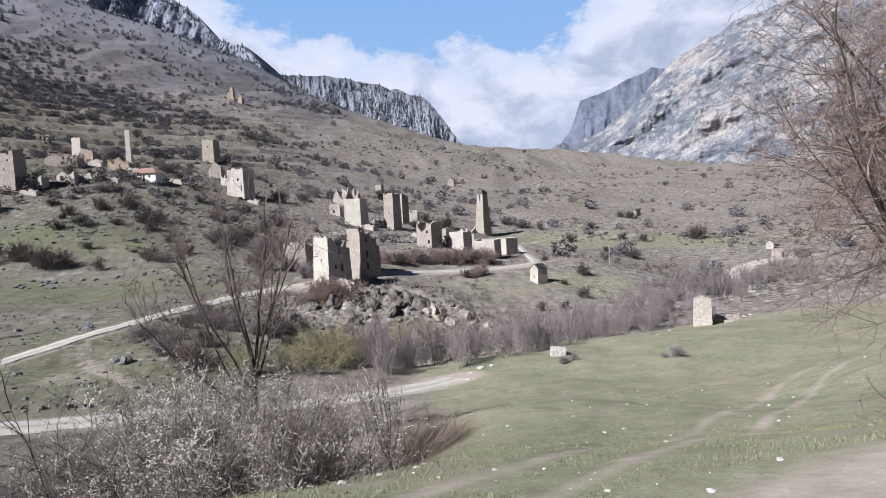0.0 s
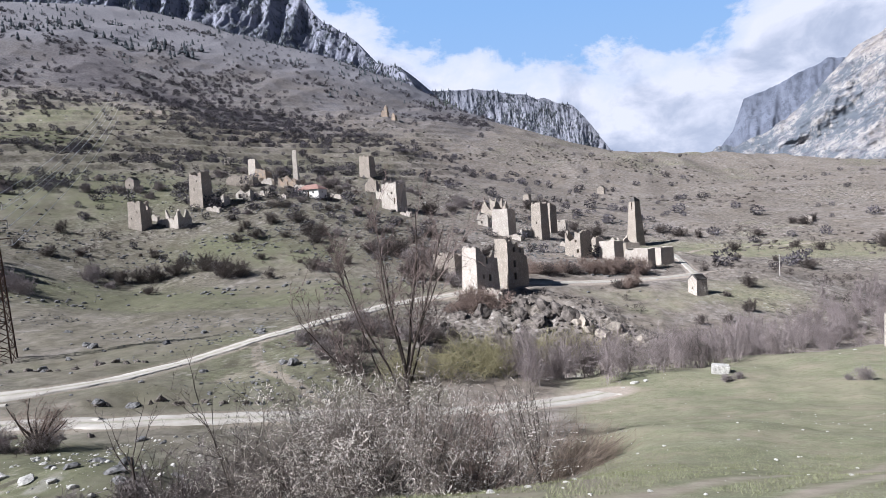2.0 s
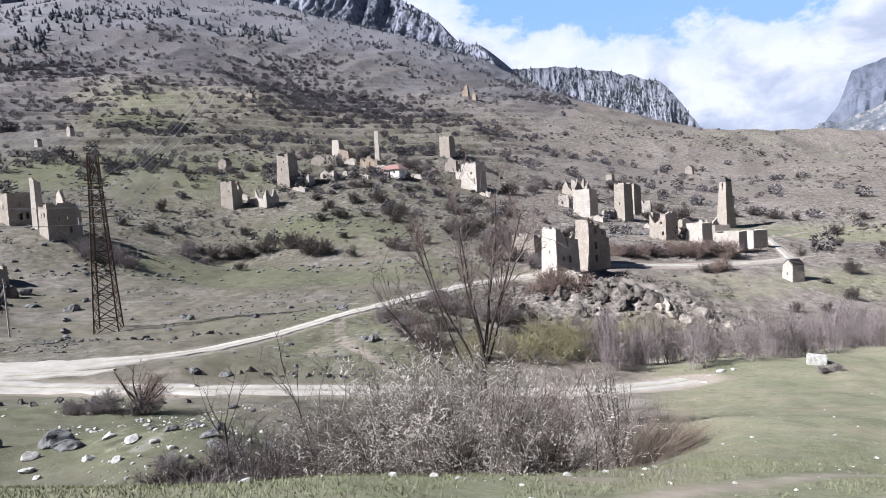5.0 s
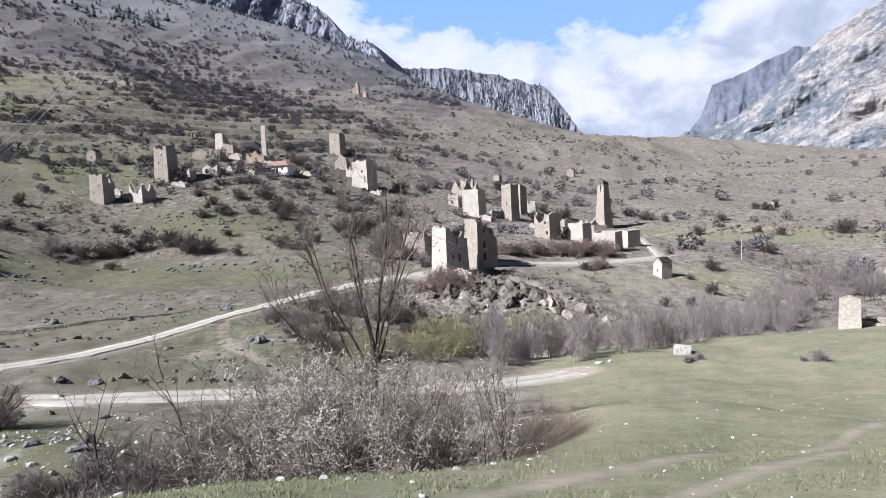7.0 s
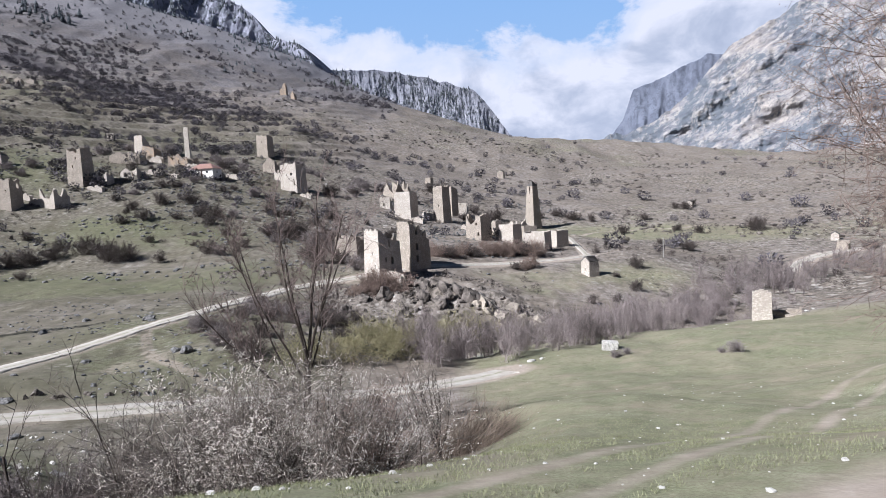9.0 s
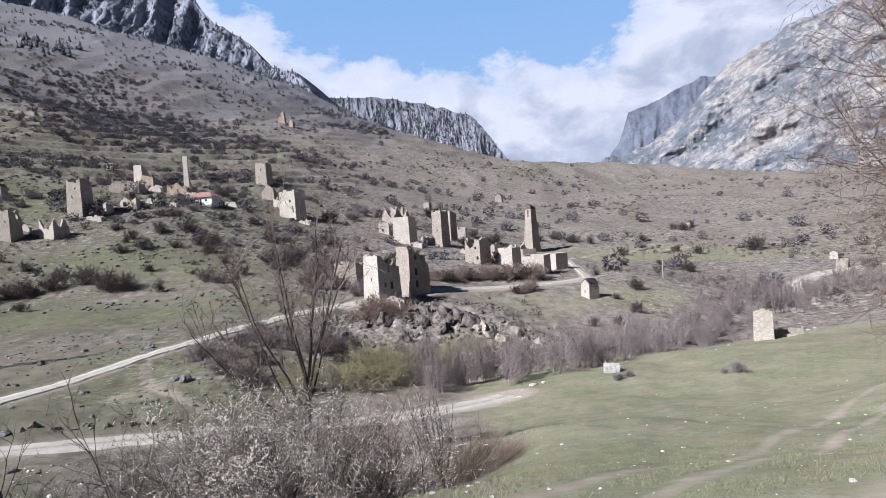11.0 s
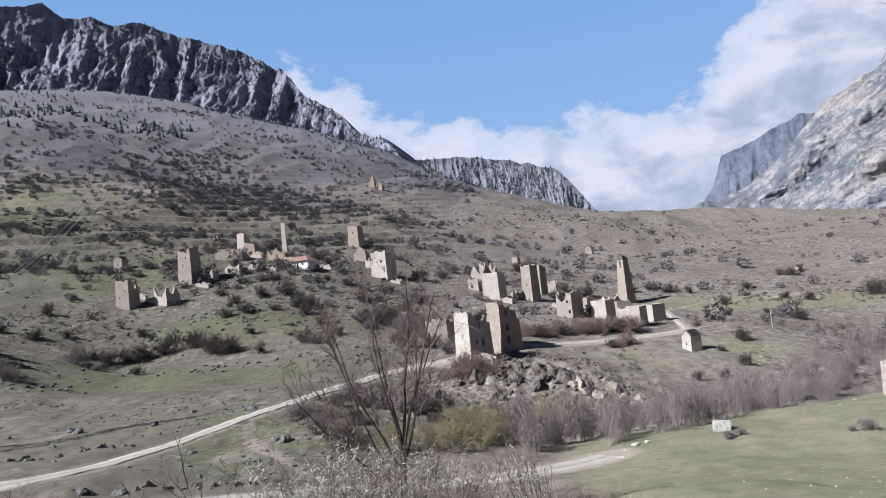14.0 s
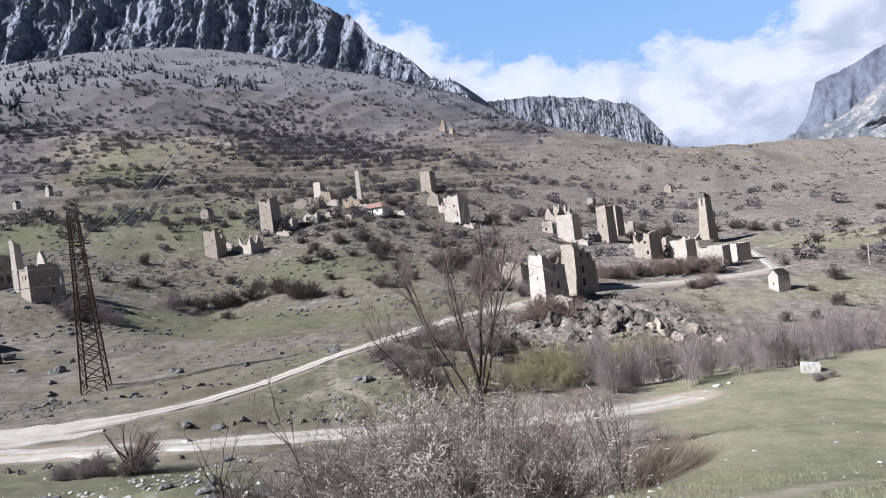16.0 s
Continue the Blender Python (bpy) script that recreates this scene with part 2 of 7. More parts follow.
# ---- materials ----
class Nodes:
    """A short hand for node materials in object coordinates."""

    def __init__(self, name, rough=0.9, specular=0.2):
        self.m = bpy.data.materials.new(name)
        self.m.use_nodes = True
        self.t = self.m.node_tree
        self.b = self.t.nodes["Principled BSDF"]
        self.b.inputs["Roughness"].default_value = rough
        self.b.inputs["Specular IOR Level"].default_value = specular
        self.co = self.t.nodes.new("ShaderNodeTexCoord").outputs["Object"]

    def node(self, kind, **inputs):
        n = self.t.nodes.new(kind)
        for k, v in inputs.items():
            self.put(n.inputs[k.replace("_", " ")], v)
        return n

    def put(self, socket, v):
        if isinstance(v, bpy.types.NodeSocket):
            self.t.links.new(v, socket)
        else:
            socket.default_value = v

    def scaled(self, sx, sy, sz):
        n = self.node("ShaderNodeMapping", Vector=self.co)
        n.inputs["Scale"].default_value = (sx, sy, sz)
        return n.outputs[0]

    def noise(self, scale, detail=4, rough=0.55, vector=None, distortion=0.0):
        n = self.node("ShaderNodeTexNoise", Vector=vector or self.co, Scale=scale, Detail=detail, Roughness=rough, Distortion=distortion)
        return n.outputs[0]

    def voronoi(self, scale, vector=None, feature="F1"):
        n = self.node("ShaderNodeTexVoronoi", Vector=vector or self.co, Scale=scale)
        n.feature = feature
        return n.outputs["Distance"]

    def ramp(self, value, *stops):
        n = self.node("ShaderNodeValToRGB", Fac=value)
        e = n.color_ramp.elements
        while len(e) < len(stops):
            e.new(0.5)
        for s, (p, c) in zip(e, stops):
            s.position, s.color = p, (*((c, c, c) if isinstance(c, (int, float)) else c), 1)
        return n.outputs[0]

    def mix(self, f, a, b, mode="MIX"):
        n = self.t.nodes.new("ShaderNodeMix")
        n.data_type, n.blend_type = "RGBA", mode
        for s, v in ((n.inputs[0], f), (n.inputs[6], a), (n.inputs[7], b)):
            self.put(s, (*v, 1) if isinstance(v, tuple) and len(v) == 3 else v)
        return n.outputs[2]

    def math(self, op, a, b=0.0):
        n = self.t.nodes.new("ShaderNodeMath")
        n.operation = op
        n.use_clamp = True
        self.put(n.inputs[0], a), self.put(n.inputs[1], b)
        return n.outputs[0]

    def attribute(self, name):
        n = self.t.nodes.new("ShaderNodeAttribute")
        n.attribute_name = name
        return n.outputs["Fac"]

    def random(self):
        return self.t.nodes.new("ShaderNodeObjectInfo").outputs["Random"]

    def island(self):
        return self.t.nodes.new("ShaderNodeNewGeometry").outputs["Random Per Island"]

    def done(self, colour, bump=None, strength=0.4, distance=0.05):
        self.put(self.b.inputs["Base Color"], (*colour, 1) if isinstance(colour, tuple) else colour)
        if bump is not None:
            n = self.node("ShaderNodeBump", Strength=strength, Distance=distance, Height=bump)
            self.t.links.new(n.outputs[0], self.b.inputs["Normal"])
        return self.m


def ground_material():
    n = Nodes("turf_and_soil", 0.95, 0.1)
    coarse, patch, mid, fine = n.noise(0.018, 6, 0.65), n.noise(0.07, 7, 0.72), n.noise(0.45, 6, 0.7), n.noise(2.6, 7, 0.7)
    dry = n.ramp(mid, (0.28, (0.062, 0.052, 0.043)), (0.48, (0.168, 0.143, 0.117)), (0.72, (0.285, 0.250, 0.212)))
    grey = n.ramp(mid, (0.3, (0.075, 0.066, 0.058)), (0.52, (0.205, 0.180, 0.159)), (0.72, (0.345, 0.315, 0.285)))
    slope = n.mix(n.ramp(patch, (0.40, 0.0), (0.60, 1.0)), dry, grey)
    grass = n.ramp(mid, (0.25, (0.142, 0.160, 0.086)), (0.5, (0.222, 0.241, 0.143)), (0.75, (0.315, 0.320, 0.214)))
    grass = n.mix(n.ramp(fine, (0.38, 0.6), (0.58, 0.0)), grass, (0.145, 0.13, 0.09))
    grass = n.mix(n.ramp(n.noise(17, 8, 0.75), (0.40, 0.7), (0.55, 0.0)), grass, (0.10, 0.098, 0.058))
    grass = n.mix(n.ramp(n.noise(6, 8, 0.75), (0.55, 0.0), (0.68, 0.6)), grass, (0.36, 0.335, 0.24))
    grass = n.mix(n.ramp(patch, (0.42, 0.0), (0.62, 0.72)), grass, (0.262, 0.232, 0.165))
    worn, clump = n.noise(0.21, 8, 0.7), n.noise(1.25, 7, 0.72)
    grass = n.mix(n.ramp(worn, (0.50, 0.0), (0.62, 0.62)), grass, (0.275, 0.232, 0.172))
    grass = n.mix(n.ramp(clump, (0.38, 0.55), (0.48, 0.0)), grass, (0.118, 0.132, 0.066))
    grass = n.mix(n.math("MULTIPLY", n.attribute("left_dark"), 0.75), grass, n.ramp(fine, (0.3, (0.078, 0.084, 0.046)), (0.7, (0.168, 0.174, 0.104))))
    edge = n.math("ADD", n.attribute("green"), n.math("MULTIPLY", n.math("SUBTRACT", patch, 0.4), 0.9))
    cover = n.mix(n.ramp(edge, (0.36, 0.0), (0.72, 1.0)), slope, grass)
    soil = n.ramp(fine, (0.25, (0.25, 0.205, 0.165)), (0.6, (0.38, 0.325, 0.272)), (0.85, (0.50, 0.45, 0.392)))
    bare = n.math("ADD", n.attribute("bare"), n.math("MULTIPLY", n.math("SUBTRACT", mid, 0.5), 0.8))
    cover = n.mix(n.ramp(bare, (0.4, 0.0), (0.7, 1.0)), cover, soil)
    # loose stones and dark tussocks, one tone to a cell
    gate = n.ramp(n.math("ADD", n.attribute("stony"), n.math("MULTIPLY", n.math("SUBTRACT", patch, 0.5), 1.4)), (0.25, 0.0), (0.6, 1.0))
    for scale, rare in ((0.95, 0.86), (0.38, 0.93)):
        v = n.node("ShaderNodeTexVoronoi", Vector=n.co, Scale=scale)
        tone = n.node("ShaderNodeSeparateColor", Color=v.outputs["Color"]).outputs[0]
        core = n.ramp(v.outputs["Distance"], (0.30, 1.0), (0.48, 0.0))
        cover = n.mix(n.math("MULTIPLY", n.math("MULTIPLY", n.ramp(tone, (rare, 0.0), (rare + 0.04, 0.7)), core), gate), cover, (0.42, 0.395, 0.36))
        cover = n.mix(n.math("MULTIPLY", n.math("MULTIPLY", n.ramp(tone, (0.26, 0.85), (0.32, 0.0)), core), gate), cover, (0.065, 0.056, 0.045))
    tussock = n.noise(1.1, 9, 0.82)
    cover = n.mix(n.math("MULTIPLY", n.ramp(tussock, (0.41, 0.62), (0.50, 0.0)), gate), cover, (0.055, 0.047, 0.038))
    cover = n.mix(n.math("MULTIPLY", n.ramp(tussock, (0.54, 0.0), (0.64, 0.65)), gate), cover, (0.40, 0.365, 0.325))
    # distance haze put into the far slopes' colour as cool grey
    far_haze = n.ramp(n.math("ADD", n.attribute("far_haze"), n.math("SUBTRACT", patch, 0.5)), (0.3, 0.0), (0.7, 0.8))
    cover = n.mix(far_haze, cover, n.ramp(mid, (0.3, (0.064, 0.062, 0.069)), (0.55, (0.135, 0.129, 0.140)), (0.75, (0.23, 0.221, 0.234))))
    cover = n.mix(n.ramp(coarse, (0.36, 0.35), (0.58, 0.0)), cover, (0.12, 0.10, 0.08))
    # ground is darker to the left, by bearing from the eye
    cover = n.mix(n.math("MULTIPLY", n.attribute("left_dark"), n.ramp(patch, (0.35, 0.60), (0.65, 0.24))), cover, (0.078, 0.076, 0.046))
    # dark far-hill zones, with purplish distance haze mixed into their colour
    haze_mauve = n.math("ADD", n.attribute("haze_mauve"), n.math("SUBTRACT", n.math("MULTIPLY", patch, 0.8), 0.4))
    cover = n.mix(n.ramp(haze_mauve, (0.3, 0.0), (0.75, 0.78)), cover, n.ramp(mid, (0.35, (0.070, 0.064, 0.068)), (0.65, (0.135, 0.122, 0.125))))
    # talus, its colour also lightened with distance to look sunlit
    talus = n.math("ADD", n.attribute("talus"), n.math("SUBTRACT", n.math("MULTIPLY", patch, 0.8), 0.4))
    cover = n.mix(n.ramp(talus, (0.35, 0.0), (0.8, 0.7)), cover, n.ramp(mid, (0.3, (0.13, 0.127, 0.138)), (0.6, (0.205, 0.20, 0.212))))
    lumps = n.math("ADD", n.math("MULTIPLY", mid, 0.75), n.math("MULTIPLY", fine, 0.25))
    return n.done(cover, lumps, n.math("ADD", n.math("MULTIPLY", n.attribute("stony"), 0.8), 0.16), 0.5)


def road_material():
    n = Nodes("pale_gravel", 0.95, 0.1)
    a, b = n.noise(0.5, 6, 0.65), n.noise(9, 6, 0.7)
    c = n.ramp(a, (0.25, (0.29, 0.262, 0.225)), (0.55, (0.405, 0.378, 0.335)), (0.8, (0.49, 0.462, 0.418)))
    c = n.mix(n.ramp(b, (0.3, 0.35), (0.6, 0.0)), c, (0.36, 0.32, 0.26))
    # grass between the ruts
    strip = n.math("MULTIPLY", n.attribute("crown"), n.ramp(n.noise(1.6, 5, 0.65), (0.38, 0.25), (0.6, 0.95)))
    c = n.mix(strip, c, (0.215, 0.205, 0.135))
    return n.done(c, b, 0.5, 0.03)


def cliff_material(name, light, dark, plants, amount, grain=1.0):
    n = Nodes(name, 0.95, 0.1)
    tall = n.scaled(1, 1, 0.4)
    a, b, c = n.noise(0.012 * grain, 9, 0.68, tall, 0.4), n.noise(0.06 * grain, 8, 0.72, tall), n.noise(0.045 * grain, 7, 0.75)
    flat = n.noise(0.022 * grain, 7, 0.65, n.scaled(0.25, 0.25, 1.6))
    rock = n.mix(n.ramp(a, (0.30, 0.0), (0.68, 1.0)), dark, light)
    rock = n.mix(n.ramp(b, (0.36, 0.6), (0.58, 0.0)), rock, tuple(v * 0.6 for v in dark))
    rock = n.mix(n.ramp(flat, (0.48, 0.0), (0.66, 0.45)), rock, tuple(min(v * 1.08, 0.6) for v in light))
    up = n.node("ShaderNodeSeparateXYZ", Vector=n.t.nodes.new("ShaderNodeNewGeometry").outputs["Normal"]).outputs[2]
    ledge = n.math("ADD", n.math("MULTIPLY", n.math("SUBTRACT", c, 0.44), 3.4), n.math("MULTIPLY", n.math("SUBTRACT", up, 0.45), amount))
    col = n.mix(n.ramp(ledge, (0.3, 0.0), (0.5, 0.85)), rock, plants)
    return n.done(col, n.math("ADD", n.math("MULTIPLY", b, 0.6), n.math("MULTIPLY", n.noise(0.25 * grain, 6, 0.7), 0.4)), 0.55, 6.0)


def bedded_material(name):
    """Limestone in tilted beds: cream faces, blue-grey bands, dark scrub on the ledges."""
    n = Nodes(name, 0.95, 0.1)

    def dot(v):
        d = n.t.nodes.new("ShaderNodeVectorMath")
        d.operation = "DOT_PRODUCT"
        n.put(d.inputs[0], n.co)
        d.inputs[1].default_value = v
        return d.outputs["Value"]

    run, rise = (0.90, -0.42, 0.48), (-0.42, 0.20, 0.88)
    beds = n.node("ShaderNodeCombineXYZ", X=dot(tuple(k * 0.009 for k in run)), Y=dot(tuple(k * 0.045 for k in rise))).outputs[0]
    blocks = n.node("ShaderNodeCombineXYZ", X=dot(tuple(k * 0.034 for k in run)), Y=dot(tuple(k * 0.075 for k in rise))).outputs[0]
    a, b = n.noise(1.0, 8, 0.7, beds, 0.3), n.noise(1.0, 9, 0.75, blocks, 0.2)
    zone, scrub, grit = n.noise(0.0055, 6, 0.65), n.noise(0.017, 10, 0.82), n.noise(0.11, 6, 0.75)
    rock = n.ramp(n.math("ADD", n.math("MULTIPLY", a, 0.55), n.math("MULTIPLY", b, 0.45)), (0.43, (0.095, 0.099, 0.118)), (0.475, (0.185, 0.185, 0.20)), (0.515, (0.265, 0.256, 0.255)), (0.57, (0.345, 0.325, 0.302)))
    rock = n.mix(n.ramp(zone, (0.52, 0.0), (0.66, 0.40)), rock, (0.39, 0.33, 0.275))
    rock = n.mix(n.ramp(grit, (0.38, 0.5), (0.55, 0.0)), rock, (0.135, 0.135, 0.14))
    rock = n.mix(n.ramp(n.math("ADD", n.math("MULTIPLY", scrub, 0.7), n.math("MULTIPLY", zone, 0.3)), (0.465, 0.9), (0.51, 0.0)), rock, (0.102, 0.117, 0.138))
    return n.done(rock, n.math("ADD", n.math("MULTIPLY", b, 0.7), n.math("MULTIPLY", grit, 0.3)), 0.9, 7.0)


def masonry(name, light, dark, warm=0.0):
    n = Nodes(name, 0.95, 0.1)
    v = n.voronoi(2.4, n.scaled(1, 1, 1.9))
    streak = n.noise(1.0, 7, 0.7, n.scaled(0.9, 0.9, 0.22))
    a, b = n.noise(0.35, 6, 0.65), n.noise(3.5, 6, 0.7)
    c = n.mix(n.ramp(a, (0.3, 0.0), (0.65, 1.0)), dark, light)
    c = n.mix(n.ramp(b, (0.36, 0.75), (0.56, 0.0)), c, tuple(k * 0.5 for k in dark))
    c = n.mix(n.ramp(v, (0.33, 0.0), (0.5, 0.5)), c, tuple(k * 0.6 for k in dark))
    c = n.mix(n.ramp(streak, (0.50, 0.0), (0.66, 0.55)), c, tuple(k * 0.72 for k in dark))
    c = n.mix(n.math("MULTIPLY", n.random(), 0.16), c, (0.40, 0.33, 0.26))
    if warm:
        c = n.mix(n.math("MULTIPLY", n.ramp(n.noise(0.6, 4), (0.45, 0.0), (0.6, 1.0)), warm), c, (0.52, 0.34, 0.20))
    return n.done(c, n.math("ADD", n.math("MULTIPLY", b, 0.5), n.math("MULTIPLY", v, 0.5)), 0.4, 0.03)


def plain(name, colour, rough=0.8, scale=4.0, spread=0.25, metal=0.0):
    n = Nodes(name, rough, 0.3)
    n.b.inputs["Metallic"].default_value = metal
    a = n.noise(scale, 6, 0.65)
    low, high = tuple(k * (1 - spread) for k in colour), tuple(min(1, k * (1 + spread)) for k in colour)
    return n.done(n.ramp(a, (0.3, low), (0.7, high)), a, 0.3, 0.02)


def twig_material(name, a, b):
    n = Nodes(name, 0.9, 0.15)
    c = n.mix(n.math("ADD", n.math("MULTIPLY", n.random(), 0.35), n.math("MULTIPLY", n.island(), 0.75)), tuple(k * 0.6 for k in a), b)
    return n.done(c)


GROUND = ground_material()
GRAVEL = road_material()
# crag and cliff: the blue of distance haze is put into the rock colour
CLIFF_DARK = cliff_material("haze_blue_crag", (0.262, 0.266, 0.312), (0.19, 0.197, 0.245), (0.118, 0.128, 0.15), 0.9)
CLIFF_MID = cliff_material("haze_grey_cliff", (0.30, 0.303, 0.338), (0.205, 0.211, 0.248), (0.11, 0.12, 0.142), 0.8, 1.6)
CLIFF_PALE = bedded_material("pale_limestone")
CRAG_PALE = plain("broken_ochre_rock", (0.30, 0.262, 0.215), 0.95, 0.8, 0.5)
# far peak: base colour carries bluish haze as well as rock
CLIFF_FAR = cliff_material("haze_blue_far_rock", (0.155, 0.168, 0.208), (0.112, 0.124, 0.16), (0.085, 0.095, 0.12), 0.4, 0.6)
STONE = masonry("pale_dry_masonry", (0.52, 0.46, 0.39), (0.31, 0.268, 0.222))
STONE_OCHRE = masonry("ochre_masonry", (0.45, 0.385, 0.32), (0.28, 0.235, 0.19), 0.3)
STONE_WHITE = masonry("limewashed_masonry", (0.68, 0.62, 0.545), (0.45, 0.40, 0.342))
SLATE = plain("stone_slab_roof", (0.11, 0.10, 0.092), 0.9, 2.0, 0.3)
BOULDER = plain("lichened_limestone", (0.128, 0.125, 0.122), 0.95, 2.6, 0.85)
PALE_STONE = plain("white_field_stone", (0.40, 0.385, 0.35), 0.95, 4.0, 0.5)
CRAG = plain("weathered_crag_rock", (0.118, 0.102, 0.089), 0.95, 1.6, 0.85)
ROOF_RED = plain("red_sheet_roof", (0.25, 0.15, 0.12), 0.6, 1.5, 0.2)
PLASTER = plain("white_plaster", (0.72, 0.69, 0.63), 0.9, 1.0, 0.1)
DARK_WOOD = plain("dark_brown_wood", (0.07, 0.045, 0.03), 0.7, 3.0, 0.3)
RUST = plain("rusted_steel", (0.085, 0.052, 0.038), 0.8, 2.0, 0.35)
CONCRETE = plain("grey_concrete", (0.38, 0.36, 0.33), 0.9, 1.5, 0.2)
WHITE_PAINT = plain("white_car_paint", (0.78, 0.78, 0.78), 0.3, 1.0, 0.04)
RUBBER = plain("black_rubber", (0.02, 0.02, 0.02), 0.8, 3.0, 0.2)
GLASS_DARK = plain("dark_window_glass", (0.03, 0.035, 0.04), 0.08, 1.0, 0.1)
WIRE = plain("aluminium_wire", (0.55, 0.55, 0.56), 0.4, 1.0, 0.1, 0.8)
BARK = twig_material("grey_brown_bark", (0.052, 0.042, 0.035), (0.092, 0.075, 0.063))
TWIG = twig_material("grey_twigs", (0.132, 0.113, 0.097), (0.245, 0.210, 0.180))
TWIG_DARK = twig_material("dark_shrub_twigs", (0.070, 0.058, 0.052), (0.130, 0.108, 0.097))
SCRUB_DARK = twig_material("dark_mauve_scrub", (0.062, 0.056, 0.060), (0.112, 0.101, 0.108))
SCRUB_GREY = twig_material("grey_mauve_scrub", (0.098, 0.090, 0.100), (0.165, 0.150, 0.165))
TWIG_PALE = twig_material("pale_purplish_sapling_twigs", (0.185, 0.153, 0.144), (0.31, 0.264, 0.252))
TWIG_RED = twig_material("reddish_budding_twigs", (0.17, 0.122, 0.102), (0.28, 0.212, 0.178))
TWIG_PURPLE = twig_material("purplish_sapling_twigs", (0.165, 0.138, 0.132), (0.28, 0.245, 0.235))
CATKIN = twig_material("yellow_green_willow_buds", (0.205, 0.185, 0.100), (0.31, 0.28, 0.165))
BLOSSOM = twig_material("white_blossom", (0.56, 0.51, 0.45), (0.72, 0.67, 0.60))
# far and crag pines: distance haze is put into the needle colour
FAR_NEEDLES = twig_material("haze_grey_far_pine", (0.11, 0.122, 0.13), (0.15, 0.162, 0.17))
CRAG_NEEDLES = twig_material("haze_blue_crag_pine", (0.085, 0.098, 0.108), (0.135, 0.15, 0.162))
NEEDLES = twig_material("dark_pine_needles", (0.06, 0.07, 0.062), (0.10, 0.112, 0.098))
TURF = twig_material("grass_blades", (0.165, 0.18, 0.092), (0.27, 0.272, 0.162))
BUD_TWIG = twig_material("red_brown_twigs", (0.13, 0.096, 0.082), (0.225, 0.168, 0.142))


# ---- the ground, one sheet out to the horizon ----
def build_ground():
    front = np.radians(np.arange(-66, 46.01, 0.15))
    back = np.radians(np.arange(49, 292, 3.0))
    az = np.concatenate((front, back))
    r = np.concatenate(([0.001], np.geomspace(0.8, 120, 290), np.geomspace(121, 1050, 400), np.geomspace(1060, 4850, 60)))
    rr, aa = np.meshgrid(r, az, indexing="ij")
    x, y = rr * np.sin(aa), rr * np.cos(aa) - 0.4 * np.clip(1 - rr / 2, 0, 1)
    z = height(x, y)
    me = mesh_of("ground", np.stack((x, y, z), -1).reshape(-1, 3), grid_faces(len(r), len(az), True)[:, ::-1], GROUND, True)
    x, y, rr = x.ravel(), y.ravel(), rr.ravel()
    deg = np.degrees(np.arctan2(x, y))
    big, small = fbm(x / 40, y / 40, 0, 4, 51), fbm(x / 5, y / 5, 0, 3, 77)

    def blob(cx, cy, rx, ry, turn=0.0):
        c, s = math.cos(radians(turn)), math.sin(radians(turn))
        u, v = (x - cx) * c + (y - cy) * s, -(x - cx) * s + (y - cy) * c
        return np.clip(1.5 - np.sqrt((u / rx) ** 2 + (v / ry) ** 2), 0, 1)

    field = np.clip((deg + 6) / 8, 0, 1) * np.clip((125 - rr) / 25, 0, 1) * (np.abs(deg) < 100)
    green = np.maximum(field * 0.95, blob(-80, 128, 60, 22, 8) * 0.62)
    green = np.maximum(green, np.maximum(blob(-36, 30, 22, 9, -20), blob(-24, 22, 16, 9, -20)) * 0.58)
    green = np.maximum(green, blob(70, 265, 70, 24, 0) * 0.6)
    green = np.maximum(green, np.maximum(blob(6, 152, 17, 15, -20), blob(34, 165, 26, 14, 30) * 0.8) * 0.55)
    green = np.maximum(green, blob(-186, 200, 46, 20, 40) * 0.5)
    green = np.maximum(green, blob(-335, 340, 84, 46, -42) * 0.56)
    green = np.maximum(green, blob(-285, 205, 55, 30, -40) * 0.55)
    green = np.maximum(green, blob(-190, 360, 80, 42, 10) * 0.42)
    green = np.maximum(green, blob(-95, 175, 40, 18, 0) * 0.55)
    green = np.maximum(green, blob(-210, 205, 70, 40, 40) * 0.65)
    green = np.maximum(green, blob(-420, 420, 130, 60, 30) * 0.5)
    green = np.maximum(green, np.clip((13 - rr) / 5, 0, 1) * 0.95)
    green = np.maximum(green, np.maximum(blob(-52, 72, 30, 22, 30), blob(-34, 56, 22, 12, 20)) * 0.46)
    green = np.maximum(green, 0.12 * (rr < 900))
    green = np.maximum(green, 0.24 * np.clip((rr - 380) / 200, 0, 1) * np.clip((deg + 12) / 10, 0, 1))
    green = np.clip(green + 0.18 * big + 0.10 * small, 0, 1)
    track = along(FIELD_TRACK, 1.5)
    d = distance_to(x, y, track)
    bare = np.clip(1.15 - np.abs(d - 0.75) / 0.55, 0, 1) * np.clip((60 - rr) / 12, 0, 1) * 0.56
    bare = np.maximum(bare, blob(5.5, 5.0, 4.6, 2.6, 30) * 0.95)
    bare = np.maximum(bare, np.clip(1.3 - distance_to(x, y, along(SIDE_TRACK, 2)) / 1.0, 0, 1) * 0.8)
    bare = np.maximum(bare, np.clip(1.3 - distance_to(x, y, along(FAR_TRACK, 5)) / 1.6, 0, 1) * 0.75)
    bare = np.maximum(bare, np.clip(1.3 - distance_to(x, y, along(MEADOW_TRACK, 3)) / 1.2, 0, 1) * 0.7)
    bare = np.maximum(bare, np.clip(1.2 - distance_to(x, y, along(LOWER_ROAD, 2) + np.array([-1.5, 5.0])) / 2.0, 0, 1) * 0.40)
    bare = np.maximum(bare, blob(-60, 88, 26, 8, 20) * 0.30)
